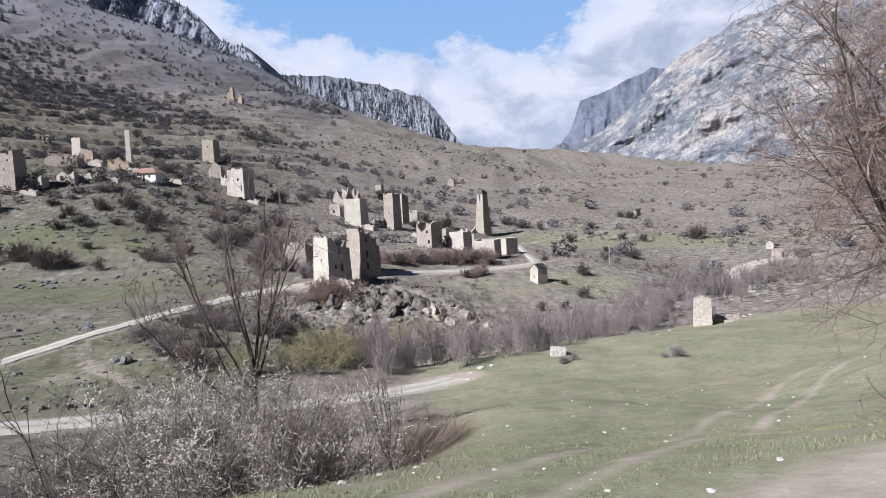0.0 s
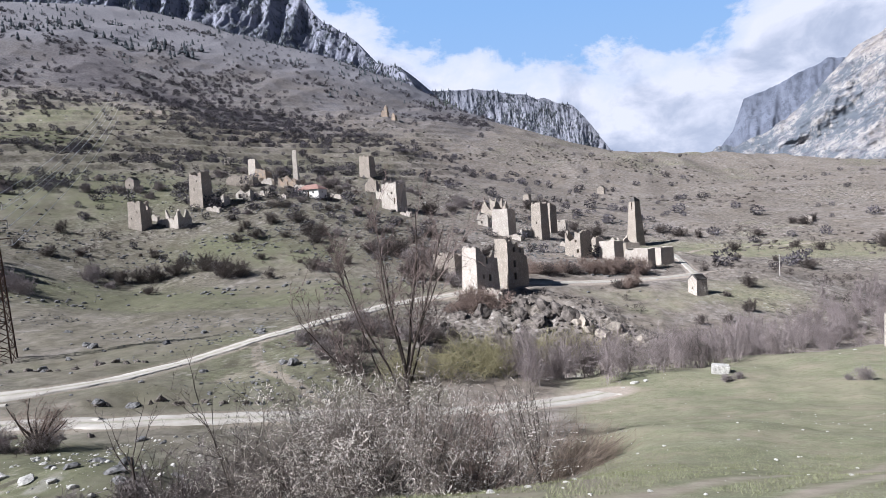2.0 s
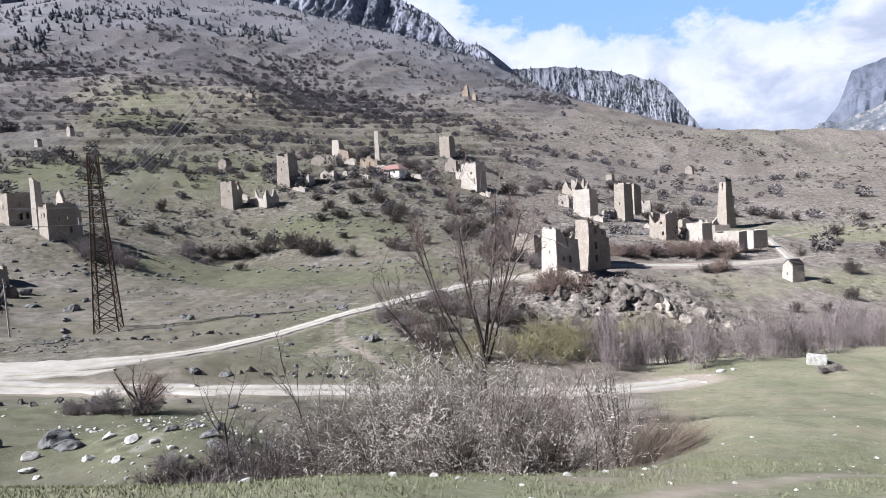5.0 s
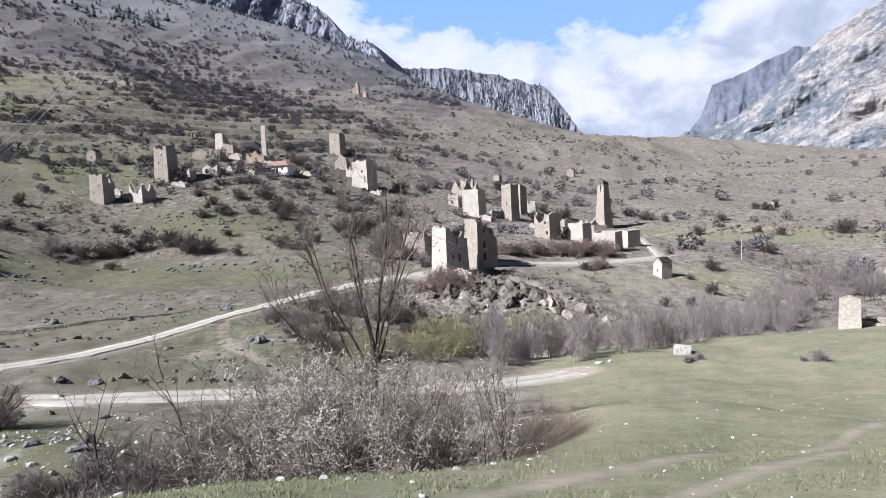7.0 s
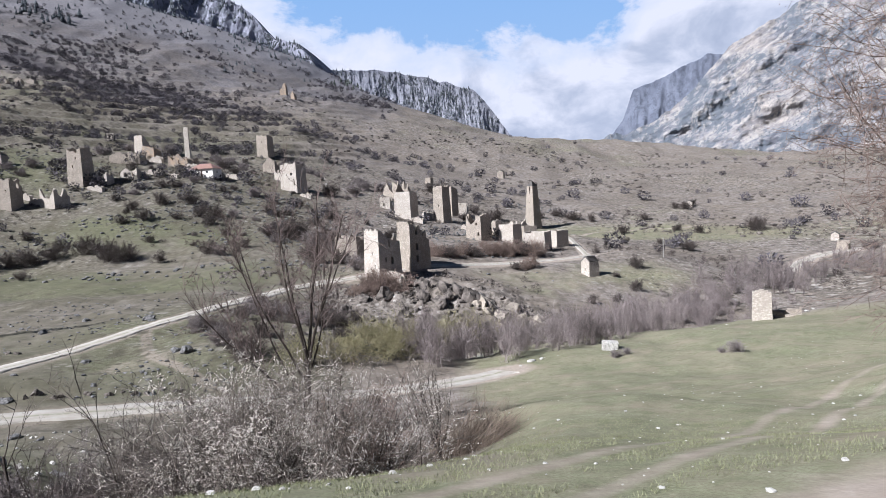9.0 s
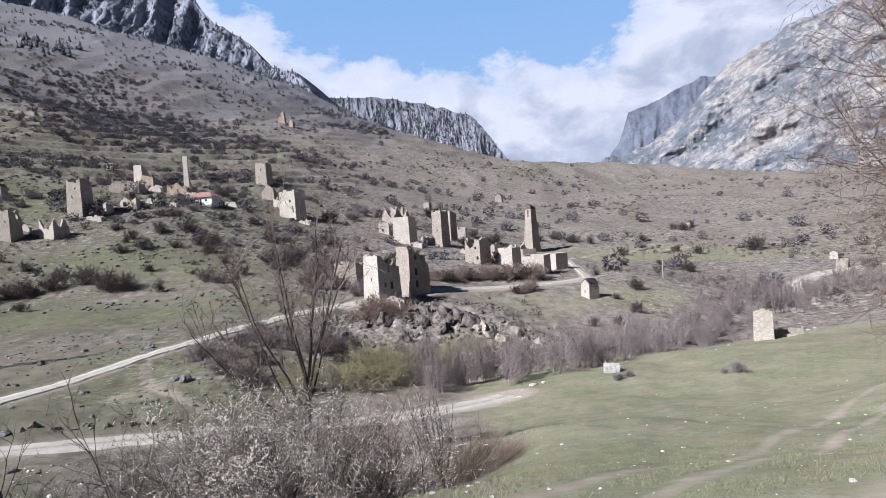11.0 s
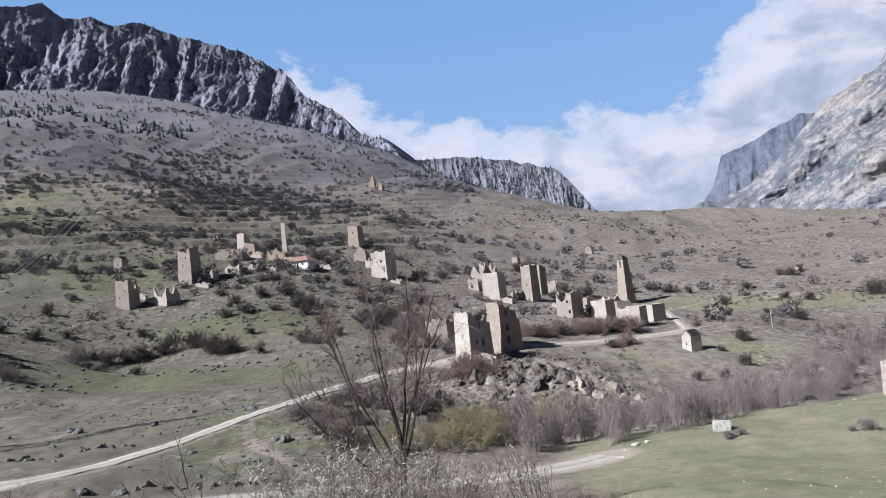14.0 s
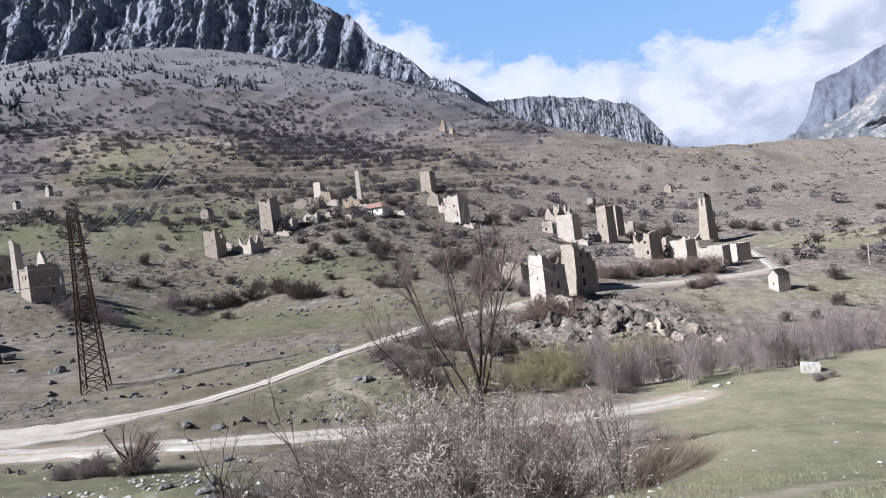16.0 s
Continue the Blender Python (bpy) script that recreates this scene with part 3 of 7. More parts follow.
    bare = np.maximum(bare, blob(2.5, 116, 5.5, 3.5) * 0.9)
    bare = np.maximum(bare, blob(-36, 62, 9, 4, 60) * 0.5)
    for line, w in ROAD_LINES:
        bare = np.maximum(bare, np.clip(1.35 - distance_to(x, y, line) / (w + 0.7), 0, 1))
    stony = np.clip(0.5 + 0.6 * big, 0, 1) * (rr > 70) * (1 - 0.8 * np.clip(green, 0, 1)) * np.where((deg > 0) & (rr < 125), 0, 1) + blob(-90, 215, 60, 22, 8) * 0.6 + blob(-8, 122, 24, 10) * 0.7
    stony = np.maximum(stony, 0.62 * np.clip(0.45 + 0.8 * big + 0.5 * small, 0, 1) * np.clip((rr - 15) / 6, 0, 1) * np.clip((170 - rr) / 30, 0, 1) * np.clip((-10 - deg) / 4, 0, 1) * (deg > -100))
    # painted haze thickens with distance from the eye
    far_haze = np.clip((rr - 420) / 350, 0, 1) * 0.62 * np.clip((-4 - deg) / 6, 0, 1) + np.clip((rr - 850) / 250, 0, 1) * 0.4
    left_dark = np.clip((-13 - deg) / 5, 0, 1) * np.clip((rr - 13) / 8, 0.0, 1.0) * np.clip((640 - rr) / 160, 0, 1) * (deg > -100)
    haze_mauve = np.maximum(blob(-545, 625, 105, 42, -45), blob(-430, 590, 70, 40, -30) * 0.8)
    haze_mauve = np.maximum(haze_mauve, np.maximum(blob(-600, 470, 90, 60, 40), blob(-470, 350, 60, 40, 40)))
    haze_mauve = np.maximum(haze_mauve, np.clip((-46.5 - deg) / 5, 0, 1) * np.clip((rr - 280) / 80, 0, 1) * np.clip((900 - rr) / 150, 0, 1) * (deg > -100) * 0.62)
    haze_mauve = np.maximum(haze_mauve, blob(-310, 550, 110, 62, 0) * 0.75)
    talus = np.clip((rr - 860) / 160, 0, 1) * (deg < -6) * (deg > -100)
    for key, v in (("haze_mauve", haze_mauve), ("talus", talus), ("left_dark", left_dark), ("far_haze", far_haze), ("green", green), ("bare", np.clip(bare, 0, 1)), ("stony", np.clip(stony, 0, 1))):
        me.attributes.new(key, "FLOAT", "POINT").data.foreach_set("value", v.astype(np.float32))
    tagged(new("ground", me), "dry early-spring valley turf, green meadows and stony brown slopes", "ground", kind="structure")


build_ground()


def build_road(name, points, width, label, step=0.8):
    """A gravel ribbon with ragged edges, a hand's breadth proud of the turf."""
    line = along(points, step)
    d = np.gradient(line, axis=0)
    side = np.stack((d[:, 1], -d[:, 0]), 1) / np.linalg.norm(d, axis=1)[:, None]
    s = np.arange(len(line))
    cols = np.array([-1.12, -1.0, -0.6, -0.25, 0.0, 0.25, 0.6, 1.0, 1.12])
    w = np.asarray(width(s / len(line)) if callable(width) else np.full(len(line), float(width))) / 2
    left = w * (1 + 0.22 * fbm(s * 0.35, 0, 0, 3, 5))
    right = w * (1 + 0.22 * fbm(s * 0.35, 9, 0, 3, 6))
    off = np.where(cols[None] < 0, left[:, None], right[:, None]) * cols[None]
    x = line[:, 0:1] + side[:, 0:1] * off
    y = line[:, 1:2] + side[:, 1:2] * off
    r = np.hypot(x, y)
    z = height(x, y) + np.where(np.abs(cols) > 1.05, -0.25, 0.07 + r * 0.0006)[...] - 0.03 * np.exp(-((np.abs(cols) - 0.5) / 0.15) ** 2)
    me = mesh_of(name, np.stack((x, y, z), -1).reshape(-1, 3), grid_faces(len(line), len(cols)), GRAVEL, True)
    crown = np.exp(-(cols / 0.2) ** 2)[None] * np.clip(2.6 - w, 0, 1)[:, None]
    me.attributes.new("crown", "FLOAT", "POINT").data.foreach_set("value", crown.ravel().astype(np.float32))
    tagged(new(name, me), label, "road", kind="structure")


build_road("road_upper", UPPER_ROAD, lambda s: 2.5 + 9.5 * np.clip(1 - s / 0.16, 0, 1) - 0.8 * np.clip((s - 0.6) / 0.12, 0, 1), "pale gravel road climbing to the ruined village")
build_road("road_lower", LOWER_ROAD, lambda s: 3.2 + 4.5 * np.clip(1 - s / 0.22, 0, 1), "pale gravel road along the valley floor")
build_road("road_lane", VILLAGE_LANE, 1.9, "narrow pale lane beside the stone houses")
build_road("road_far", FAR_ROAD, 2.8, "pale dirt road cut into the far bank")


build_road("road_yard", [(-84, 23), (-74, 29.5), (-65, 35.0), (-58, 40.2), (-50.5, 44.8)], lambda s: 11.0 - 10.7 * s, "wide gravelled junction where two roads part")


# ---- mountains ----
def polyline(points, u):
    p = np.array(points, float)
    s = np.concatenate(([0], np.cumsum(np.linalg.norm(np.diff(p[:, :2], axis=0), axis=1))))
    return np.stack([np.interp(u * s[-1], s, p[:, k]) for k in range(p.shape[1])], -1), s[-1]


def build_massif(name, foot, crest, material, label, bite=30.0, wave=90.0, bulge=0.7, upright=3.0, jag=10.0, cols=620, rows=170, back=500.0, seed=0, beds=0.0, dip=0.0):
    """A rock face between a foot line and a crest line, cut by gullies, with a back slope behind the crest."""
    u = np.linspace(0, 1, cols)
    f, length = polyline(foot, u)
    c, length2 = polyline(crest, u)
    length = max(length, length2)
    c[:, 2] += jag * fbm(u * length / 45, seed, 0, 4, seed + 1) * np.minimum(1, (c[:, 2] - f[:, 2]) / 60)
    v = np.linspace(0, 1, rows)[:, None]
    g = 1 - (1 - v) ** (1 / max(bulge, 0.05)) if bulge < 1 else v ** bulge
    x = f[:, 0] + (c[:, 0] - f[:, 0]) * g
    y = f[:, 1] + (c[:, 1] - f[:, 1]) * g
    z = f[:, 2] + (c[:, 2] - f[:, 2]) * v
    out = f[:, :2] - c[:, :2]
    out = out / np.linalg.norm(out, axis=1)[:, None]
    s = u[None] * length
    envelope = np.sin(np.pi * (0.08 + 0.84 * np.clip(v, 0, 1) ** 0.8)) * np.clip((c[:, 2] - f[:, 2]) / 120, 0.15, 1)
    cut = ridged(s / wave, z / (wave * upright), 0, 5, seed + 40) - 0.35
    cut = cut * bite * envelope + bite * 0.26 * fbm(s / (wave * 0.22), z / (wave * 0.6), 0, 4, seed + 60) * envelope
    if beds:
        cut = cut + beds * np.tanh(3 * np.sin((z + dip * s) / 21 + 2 * fbm(s / 300, z / 300, 0, 2, seed + 80))) * envelope
    x, y = x + out[:, 0] * cut, y + out[:, 1] * cut
    z = z + 0.12 * bite * fbm(s / 60, z / 60, 0, 4, seed + 70) * envelope
    w = np.linspace(0.02, 1, 24)[:, None]
    bx, by = c[:, 0] - out[:, 0] * back * w, c[:, 1] - out[:, 1] * back * w
    bz = c[:, 2] - (c[:, 2] - f[:, 2] * 0.6) * w ** 1.3
    p = np.concatenate((np.stack((x, y, z), -1), np.stack((bx, by, bz), -1)))
    me = mesh_of(name, p.reshape(-1, 3), grid_faces(p.shape[0], cols), material, True)
    tagged(new(name, me), label, "mountain", kind="structure")
    return p[:rows]


LEFT_FOOT = [(-1500, 250, 250), (-1050, 560, 285), (-848, 819, 315), (-795, 885, 333), (-745, 940, 320), (-684, 1009, 333), (-613, 1077, 325), (-532, 1141, 300),
             (-474, 1167, 285), (-407, 1171, 258), (-342, 1171, 224), (-293, 1142, 186), (-255, 1110, 150)]
LEFT_CREST = [(-1800, 420, 560), (-1330, 870, 640), (-1113, 1092, 673), (-1063, 1141, 690), (-1033, 1168, 667), (-951, 1223, 654), (-896, 1264, 660), (-812, 1308, 623),
              (-707, 1345, 583), (-622, 1364, 527), (-558, 1348, 456), (-483, 1334, 397), (-431, 1321, 341), (-368, 1277, 313), (-320, 1218, 257), (-281, 1166, 215), (-240, 1130, 170)]
MID_FOOT = [(-1150, 2150, 150), (-600, 2330, 130), (-350, 2400, 120), (-150, 2450, 110), (20, 2500, 100), (130, 2560, 90), (260, 2620, 80)]
MID_CREST = [(-1300, 2480, 540), (-900, 2560, 520), (-715, 2603, 525), (-618, 2628, 536), (-428, 2665, 527), (-288, 2684, 500), (-172, 2694, 466), (-58, 2699, 431),
             (-6, 2699, 376), (43, 2699, 305), (101, 2698, 215), (190, 2696, 120), (280, 2700, 80)]
PALE_FOOT = [(300, 1960, 20), (420, 1840, 20), (560, 1700, 20), (700, 1560, 20), (860, 1430, 25), (1050, 1300, 35), (1400, 1100, 60), (1900, 800, 80)]
PALE_CREST = [(290, 2080, 110), (339, 2072, 146), (413, 2058, 170), (492, 2041, 187), (554, 2025, 219), (617, 2007, 274), (657, 1994, 323), (695, 1981, 364), (734, 1967, 400),
              (808, 1938, 446), (878, 1907, 484), (995, 1848, 515), (1090, 1794, 545), (1300, 1650, 600), (1700, 1400, 640), (2300, 1100, 600)]
FAR_FOOT = [(560, 3320, 20), (700, 3250, 20), (900, 3150, 20), (1100, 3050, 20), (1400, 2900, 20), (1800, 2700, 20)]
FAR_CREST = [(560, 3545, 170), (652, 3540, 261), (720, 3527, 345), (752, 3519, 438), (775, 3511, 506), (867, 3493, 535), (973, 3465, 573), (1076, 3435, 622), (1130, 3417, 643),
             (1192, 3396, 638), (1275, 3366, 600), (1500, 3250, 560), (2000, 3000, 500)]
LEFT_FOOT = [(x, y, z - 70) for x, y, z in LEFT_FOOT]
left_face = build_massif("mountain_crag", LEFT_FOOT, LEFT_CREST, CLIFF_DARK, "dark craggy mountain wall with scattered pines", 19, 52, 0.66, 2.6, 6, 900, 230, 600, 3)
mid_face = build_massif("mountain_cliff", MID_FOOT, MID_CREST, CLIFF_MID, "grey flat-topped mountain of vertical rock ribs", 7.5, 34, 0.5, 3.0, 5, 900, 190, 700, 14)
pale_face = build_massif("mountain_limestone", PALE_FOOT, PALE_CREST, CLIFF_PALE, "pale limestone mountain with bedded slabs", 30, 150, 0.85, 0.9, 9, 800, 250, 900, 25, 7.0, -0.5)
far_face = build_massif("mountain_distant", FAR_FOOT, FAR_CREST, CLIFF_FAR, "distant rock peak with a sheer edge, blue haze in its colour", 40, 190, 0.6, 3.0, 6, 300, 110, 700, 36)


# ---- clouds, far behind everything ----
def build_clouds():
    k = Nodes("lit_cloud")
    n, t = k.m, k.t
    t.nodes.remove(k.b)
    squash = k.scaled(1, 1, 1.6)
    a, b = k.noise(0.0013, 9, 0.6, squash, 0.35), k.noise(0.0036, 8, 0.62, squash)
    lump = k.math("ADD", k.math("MULTIPLY", a, 0.7), k.math("MULTIPLY", b, 0.3))
    cover = k.math("ADD", k.attribute("cover"), k.math("MULTIPLY", k.math("SUBTRACT", lump, 0.30), 1.5))
    dense = k.ramp(cover, (0.57, 0.0), (0.67, 0.72), (0.88, 1.0))
    tone = k.math("ADD", k.math("MULTIPLY", k.noise(0.0021, 7, 0.58, squash, 0.3), 0.9), k.math("MULTIPLY", k.attribute("lit"), 0.35))
    colour = k.ramp(tone, (0.42, (0.42, 0.47, 0.58)), (0.57, (0.56, 0.60, 0.70)), (0.74, (0.86, 0.86, 0.92)))
    blue = k.ramp(k.attribute("rise"), (0.0, (0.46, 0.62, 0.83)), (0.35, (0.30, 0.50, 0.80)), (1.0, (0.13, 0.29, 0.62)))
    em = k.node("ShaderNodeEmission", Color=k.mix(dense, blue, colour), Strength=0.51)
    t.links.new(em.outputs[0], t.nodes["Material Output"].inputs[0])
    az, el = np.meshgrid(np.linspace(-70, 44, 161), np.linspace(-1, 33, 75), indexing="xy")
    a_, e_ = np.radians(az), np.radians(el)
    p = 4700 * np.stack((np.cos(e_) * np.sin(a_), np.cos(e_) * np.cos(a_), np.sin(e_)), -1)
    top = np.interp(az, [-75, -30, -25, -20, -16, -12, -5, 2, 7, 11, 14, 19, 23, 27, 33, 60], [17, 17.5, 18, 16.5, 13.5, 12.0, 11.4, 11.0, 10.6, 12.0, 15.5, 18.6, 19, 17.5, 19, 20])
    cover = np.clip(0.5 + (top - el) / 9.0, 0.0, 1.0)
    lit = np.clip(0.35 + 0.09 * (el - (top - 6.5)), 0.0, 1.0)
    me = mesh_of("cloud_backdrop", p.reshape(-1, 3), grid_faces(*az.shape), n, True)
    for key, v in (("cover", cover), ("lit", lit), ("rise", np.clip(el / 50, 0, 1))):
        me.attributes.new(key, "FLOAT", "POINT").data.foreach_set("value", v.ravel().astype(np.float32))
    ob = tagged(new("cloud_backdrop", me), "blue sky with white cumulus over the valley's end", "sky", kind="structure")
    ob.visible_shadow = False


build_clouds()


# ---- masonry: walls of small cells, so that tops crumble and openings go through ----
def wall_data(b0, b1, t0, t1, inward, h, thick, tops, rag, openings, cell, seed, skip0=0.0, skip1=0.0):
    """A wall from base corner b0 to b1 and top corner t0 to t1; tops: heights along it as shares of h."""
    b0, b1, t0, t1, inward = (np.array(v, float) for v in (b0, b1, t0, t1, inward))
    length = np.linalg.norm(b1 - b0)
    nu, nv = max(3, int(round(length / cell))), max(3, int(round(h / cell)))
    us = skip0 / length + (1 - (skip0 + skip1) / length) * np.arange(nu + 1) / nu
    rng = np.random.default_rng(seed)
    mids = (np.arange(nu) + 0.5) / nu
    crown = np.interp(mids, np.linspace(0, 1, len(tops)), tops) + rag * fbm(mids * length / 1.5, seed * 3.1, 0, 3, seed) * 0.6
    keep = np.zeros((nu, nv), bool)
    for i in range(nu):
        keep[i] = (np.arange(nv) + 0.5) / nv < crown[i]
    for (cu, cz, w, hh) in openings:      # shares along the wall; metres for height, width and size
        for i in range(nu):
            for j in range(nv):
                if abs(mids[i] * length - cu * length) < max(w / 2, cell * 0.45) and abs((j + 0.5) * h / nv - cz) < max(hh / 2, cell * 0.45):
                    keep[i, j] = False
    verts, index, faces = [], {}, []
    wob = rng.normal(0, 0.05 * cell, (nu + 1, nv + 1, 3))

    def vert(i, j, inner):
        key = (i, j, inner)
        if key not in index:
            u, s = us[i], j / nv
            p = (b0 + (b1 - b0) * u) * (1 - s) + (t0 + (t1 - t0) * u) * s + wob[i, j]
            if j == 0:
                p[2] -= 1.2
            if inner:
                p = p + inward * thick
            index[key] = len(verts)
            verts.append(p)
        return index[key]

    for i in range(nu):
        for j in range(nv):
            if not keep[i, j]:
                continue
            faces.append((vert(i, j, 0), vert(i + 1, j, 0), vert(i + 1, j + 1, 0), vert(i, j + 1, 0)))
            faces.append((vert(i, j, 1), vert(i, j + 1, 1), vert(i + 1, j + 1, 1), vert(i + 1, j, 1)))
            for di, dj, e in ((-1, 0, ((i, j + 1), (i, j))), (1, 0, ((i + 1, j), (i + 1, j + 1))), (0, -1, ((i, j), (i + 1, j))), (0, 1, ((i + 1, j + 1), (i, j + 1)))):
                a, b = i + di, j + dj
                if not (0 <= a < nu and 0 <= b < nv and keep[a, b]):
                    (p, q), (r, s) = e
                    faces.append((vert(p, q, 0), vert(p, q, 1), vert(r, s, 1), vert(r, s, 0)))
    return verts, faces


def build_ruin(name, x, y, yaw, sx, sy, h, label, material=None, taper=0.12, tops=None, rag=0.05, openings=None, thick=0.7, cell=None, group="ruined houses of the village", category="stone ruin", sink=0.0, walls=(0, 1, 2, 3)):
    """A roofless house or tower of four leaning walls round an open core. Side 0 faces -y, 1 +x, 2 +y, 3 -x."""
    material = material or STONE
    build_ruin.seed += 7
    seed = build_ruin.seed
    body = thing(name, pose(x, y, level(x, y) - sink, 0, 0, yaw), label, category, group)
    cell = cell or min(0.55, max(0.28, h / 22))
    a, b, ta, tb = sx / 2, sy / 2, sx / 2 * (1 - taper), sy / 2 * (1 - taper)
    base = [(-a, -b, 0), (a, -b, 0), (a, b, 0), (-a, b, 0)]
    top = [(-ta, -tb, h), (ta, -tb, h), (ta, tb, h), (-ta, tb, h)]
    inward = [(0, 1, 0), (-1, 0, 0), (0, -1, 0), (1, 0, 0)]
    tops = tops or {}
    openings = openings or {}
    thick = min(thick, 0.22 * min(sx, sy))
    for k in walls:
        n = (k + 1) % 4
        skip = thick if k % 2 else 0.0
        data = wall_data(base[k], base[n], top[k], top[n], inward[k], h, thick, tops.get(k, (1, 1)), rag, openings.get(k, ()), cell, seed + k, skip, skip)
        if data[1]:
            part("wall", data, material, body)
    return body


build_ruin.seed = 11


def prism_roof(sx, sy, z0, z1, over=0.15, thick=0.18, steps=5):
    """A stepped slab roof with a ridge along y, closed at both ends."""
    bm = bmesh.new()
    for i in range(steps):
        s0, s1 = i / steps, (i + 1) / steps
        wide = (sx / 2 + over) * (1 - s0) + 0.12
        bmesh.ops.create_cube(bm, size=1, matrix=Matrix.LocRotScale((0, 0, z0 + (z1 - z0) * (s0 + s1) / 2), None, (2 * wide, sy + 2 * over, (z1 - z0) / steps + 0.01)))
    return bm


def build_crypt(name, x, y, yaw, sx, sy, h, label, material=None, roof=None):
    """A small burial house: leaning walls, a low hatch, gabled roof of stone slabs."""
    material = material or STONE_WHITE
    body = build_ruin(name, x, y, yaw, sx, sy, h * 0.72, label, material, 0.08, rag=0.01, openings={0: ((0.5, h * 0.3, 0.5, 0.6),)}, thick=0.45, cell=0.3,
                      group="burial vaults round the village", category="burial vault")
    k = 0.46
    for yy in (-sy * k, sy * k - 0.35):
        gable = bmesh.new()
        vs = [gable.verts.new(p) for p in ((-sx * k, yy, h * 0.70), (sx * k, yy, h * 0.70), (0, yy, h * 0.95), (-sx * k, yy + 0.35, h * 0.70), (sx * k, yy + 0.35, h * 0.70), (0, yy + 0.35, h * 0.95))]
        for f in ((0, 1, 2), (5, 4, 3), (0, 3, 4, 1), (1, 4, 5, 2), (2, 5, 3, 0)):
            gable.faces.new([vs[i] for i in f])
        part("gable", gable, material, body)
    part("roof", prism_roof(sx * 0.86, sy * 0.80, h * 0.72, h, 0.1), roof or SLATE, body, "stepped stone slab roof")
    return body


def build_battle_tower(x, y, yaw, s, h):
    """A tall slender tower, narrowing upward, with a pyramid roof."""
    body = build_ruin("battle_tower", x, y, yaw, s, s, h * 0.90, "slender pale stone battle tower with a stepped pyramid roof", STONE, 0.42, rag=0.0,
                      openings={0: ((0.5, h * 0.84, 0.9, 1.7), (0.5, h * 0.75, 1.0, 0.8), (0.5, h * 0.55, 0.3, 0.6), (0.5, h * 0.33, 0.3, 0.6)), 1: ((0.5, h * 0.83, 0.8, 1.6), (0.5, h * 0.5, 0.3, 0.6))},
                      thick=0.6, cell=0.36, group="towers of the village", category="stone tower")
    roof = bmesh.new()
    w = s * 0.58
    for i in range(7):
        k = 1 - i / 7.5
        bmesh.ops.create_cube(roof, size=1, matrix=Matrix.LocRotScale((0, 0, h * 0.90 + (i + 0.5) * h * 0.10 / 7), None, (w * k + 0.15, w * k + 0.15, h * 0.10 / 7 + 0.01)))
    bmesh.ops.create_cube(roof, size=1, matrix=Matrix.LocRotScale((0, 0, h * 1.01), None, (0.22, 0.22, 0.5)))
    part("roof", roof, SLATE, body, "dark stepped slab roof")
    return body


TOWERS = "towers of the village"
# the near pair of tower houses on the crag
build_ruin("tower_house", -24.9, 141.3, -44, 6.0, 6.4, 12.0, "ruined pale stone tower house with shrubs on its broken top", STONE_WHITE, 0.13,
           {0: (1.0, 0.98, 0.96), 1: (0.96, 0.82, 0.80, 0.86), 2: (0.7, 0.75, 0.8), 3: (0.85, 0.9, 1.0)}, 0.05,
           {0: ((0.62, 2.2, 0.6, 1.1), (0.3, 2.0, 0.5, 0.8), (0.55, 6.4, 0.4, 0.7)), 1: ((0.62, 1.5, 1.1, 1.9), (0.62, 4.6, 0.9, 1.8), (0.25, 4.9, 0.7, 0.9), (0.5, 8.3, 0.8, 1.4), (0.85, 1.0, 0.9, 1.2))},
           0.8, 0.32, TOWERS, "tower house")
build_ruin("tower_house", -19.3, 152.4, -45, 5.6, 6.2, 11.0, "ruined grey stone tower house with arched windows", STONE, 0.12,
           {0: (0.98, 1.0, 0.97), 1: (0.97, 0.82, 0.90, 0.72, 0.86), 2: (0.6, 0.8, 0.7), 3: (0.8, 0.9, 1.0)}, 0.07,
           {1: ((0.28, 2.0, 1.0, 1.6), (0.28, 5.0, 1.0, 1.7), (0.28, 8.4, 0.8, 1.2), (0.75, 8.0, 0.6, 0.9))}, 0.8, 0.32, TOWERS, "tower house")
build_ruin("forewall", -21.5, 136.5, -44, 5.5, 1.4, 2.6, "low broken masonry terrace below the tower house", STONE_WHITE, 0.05, {0: (0.9, 1, 0.7), 1: (0.8, 0.5), 2: (0.8, 1), 3: (0.9, 0.8)}, 0.12, category="stone wall")
build_ruin("stone_house", -36.6, 160.3, -11, 6.2, 5.0, 6.0, "roofless stone house with a dark doorway and broken corner", STONE, 0.06,
           {0: (1, 0.9, 0.96, 1), 1: (1, 0.92, 0.8), 2: (0.9, 1), 3: (0.9, 1)}, 0.06, {0: ((0.12, 1.5, 0.9, 2.6),)})
# middle group
build_ruin("tower_house", -32.5, 242.6, -20, 7.0, 6.6, 9.7, "squat bright stone tower house, roofless and plain", STONE_WHITE, 0.07, {0: (0.97, 1, 1), 1: (1, 1.0, 0.97), 2: (0.95, 1), 3: (1, 0.95)}, 0.02, group=TOWERS, category="tower house")
build_ruin("stone_house", -42.7, 258.0, -6, 4.4, 4.0, 4.6, "small white stone house beside a tower", STONE_WHITE, 0.05, {0: (0.8, 1, 0.9), 1: (0.9, 0.6)}, 0.05, {0: ((0.4, 1.4, 0.7, 1.2),)})
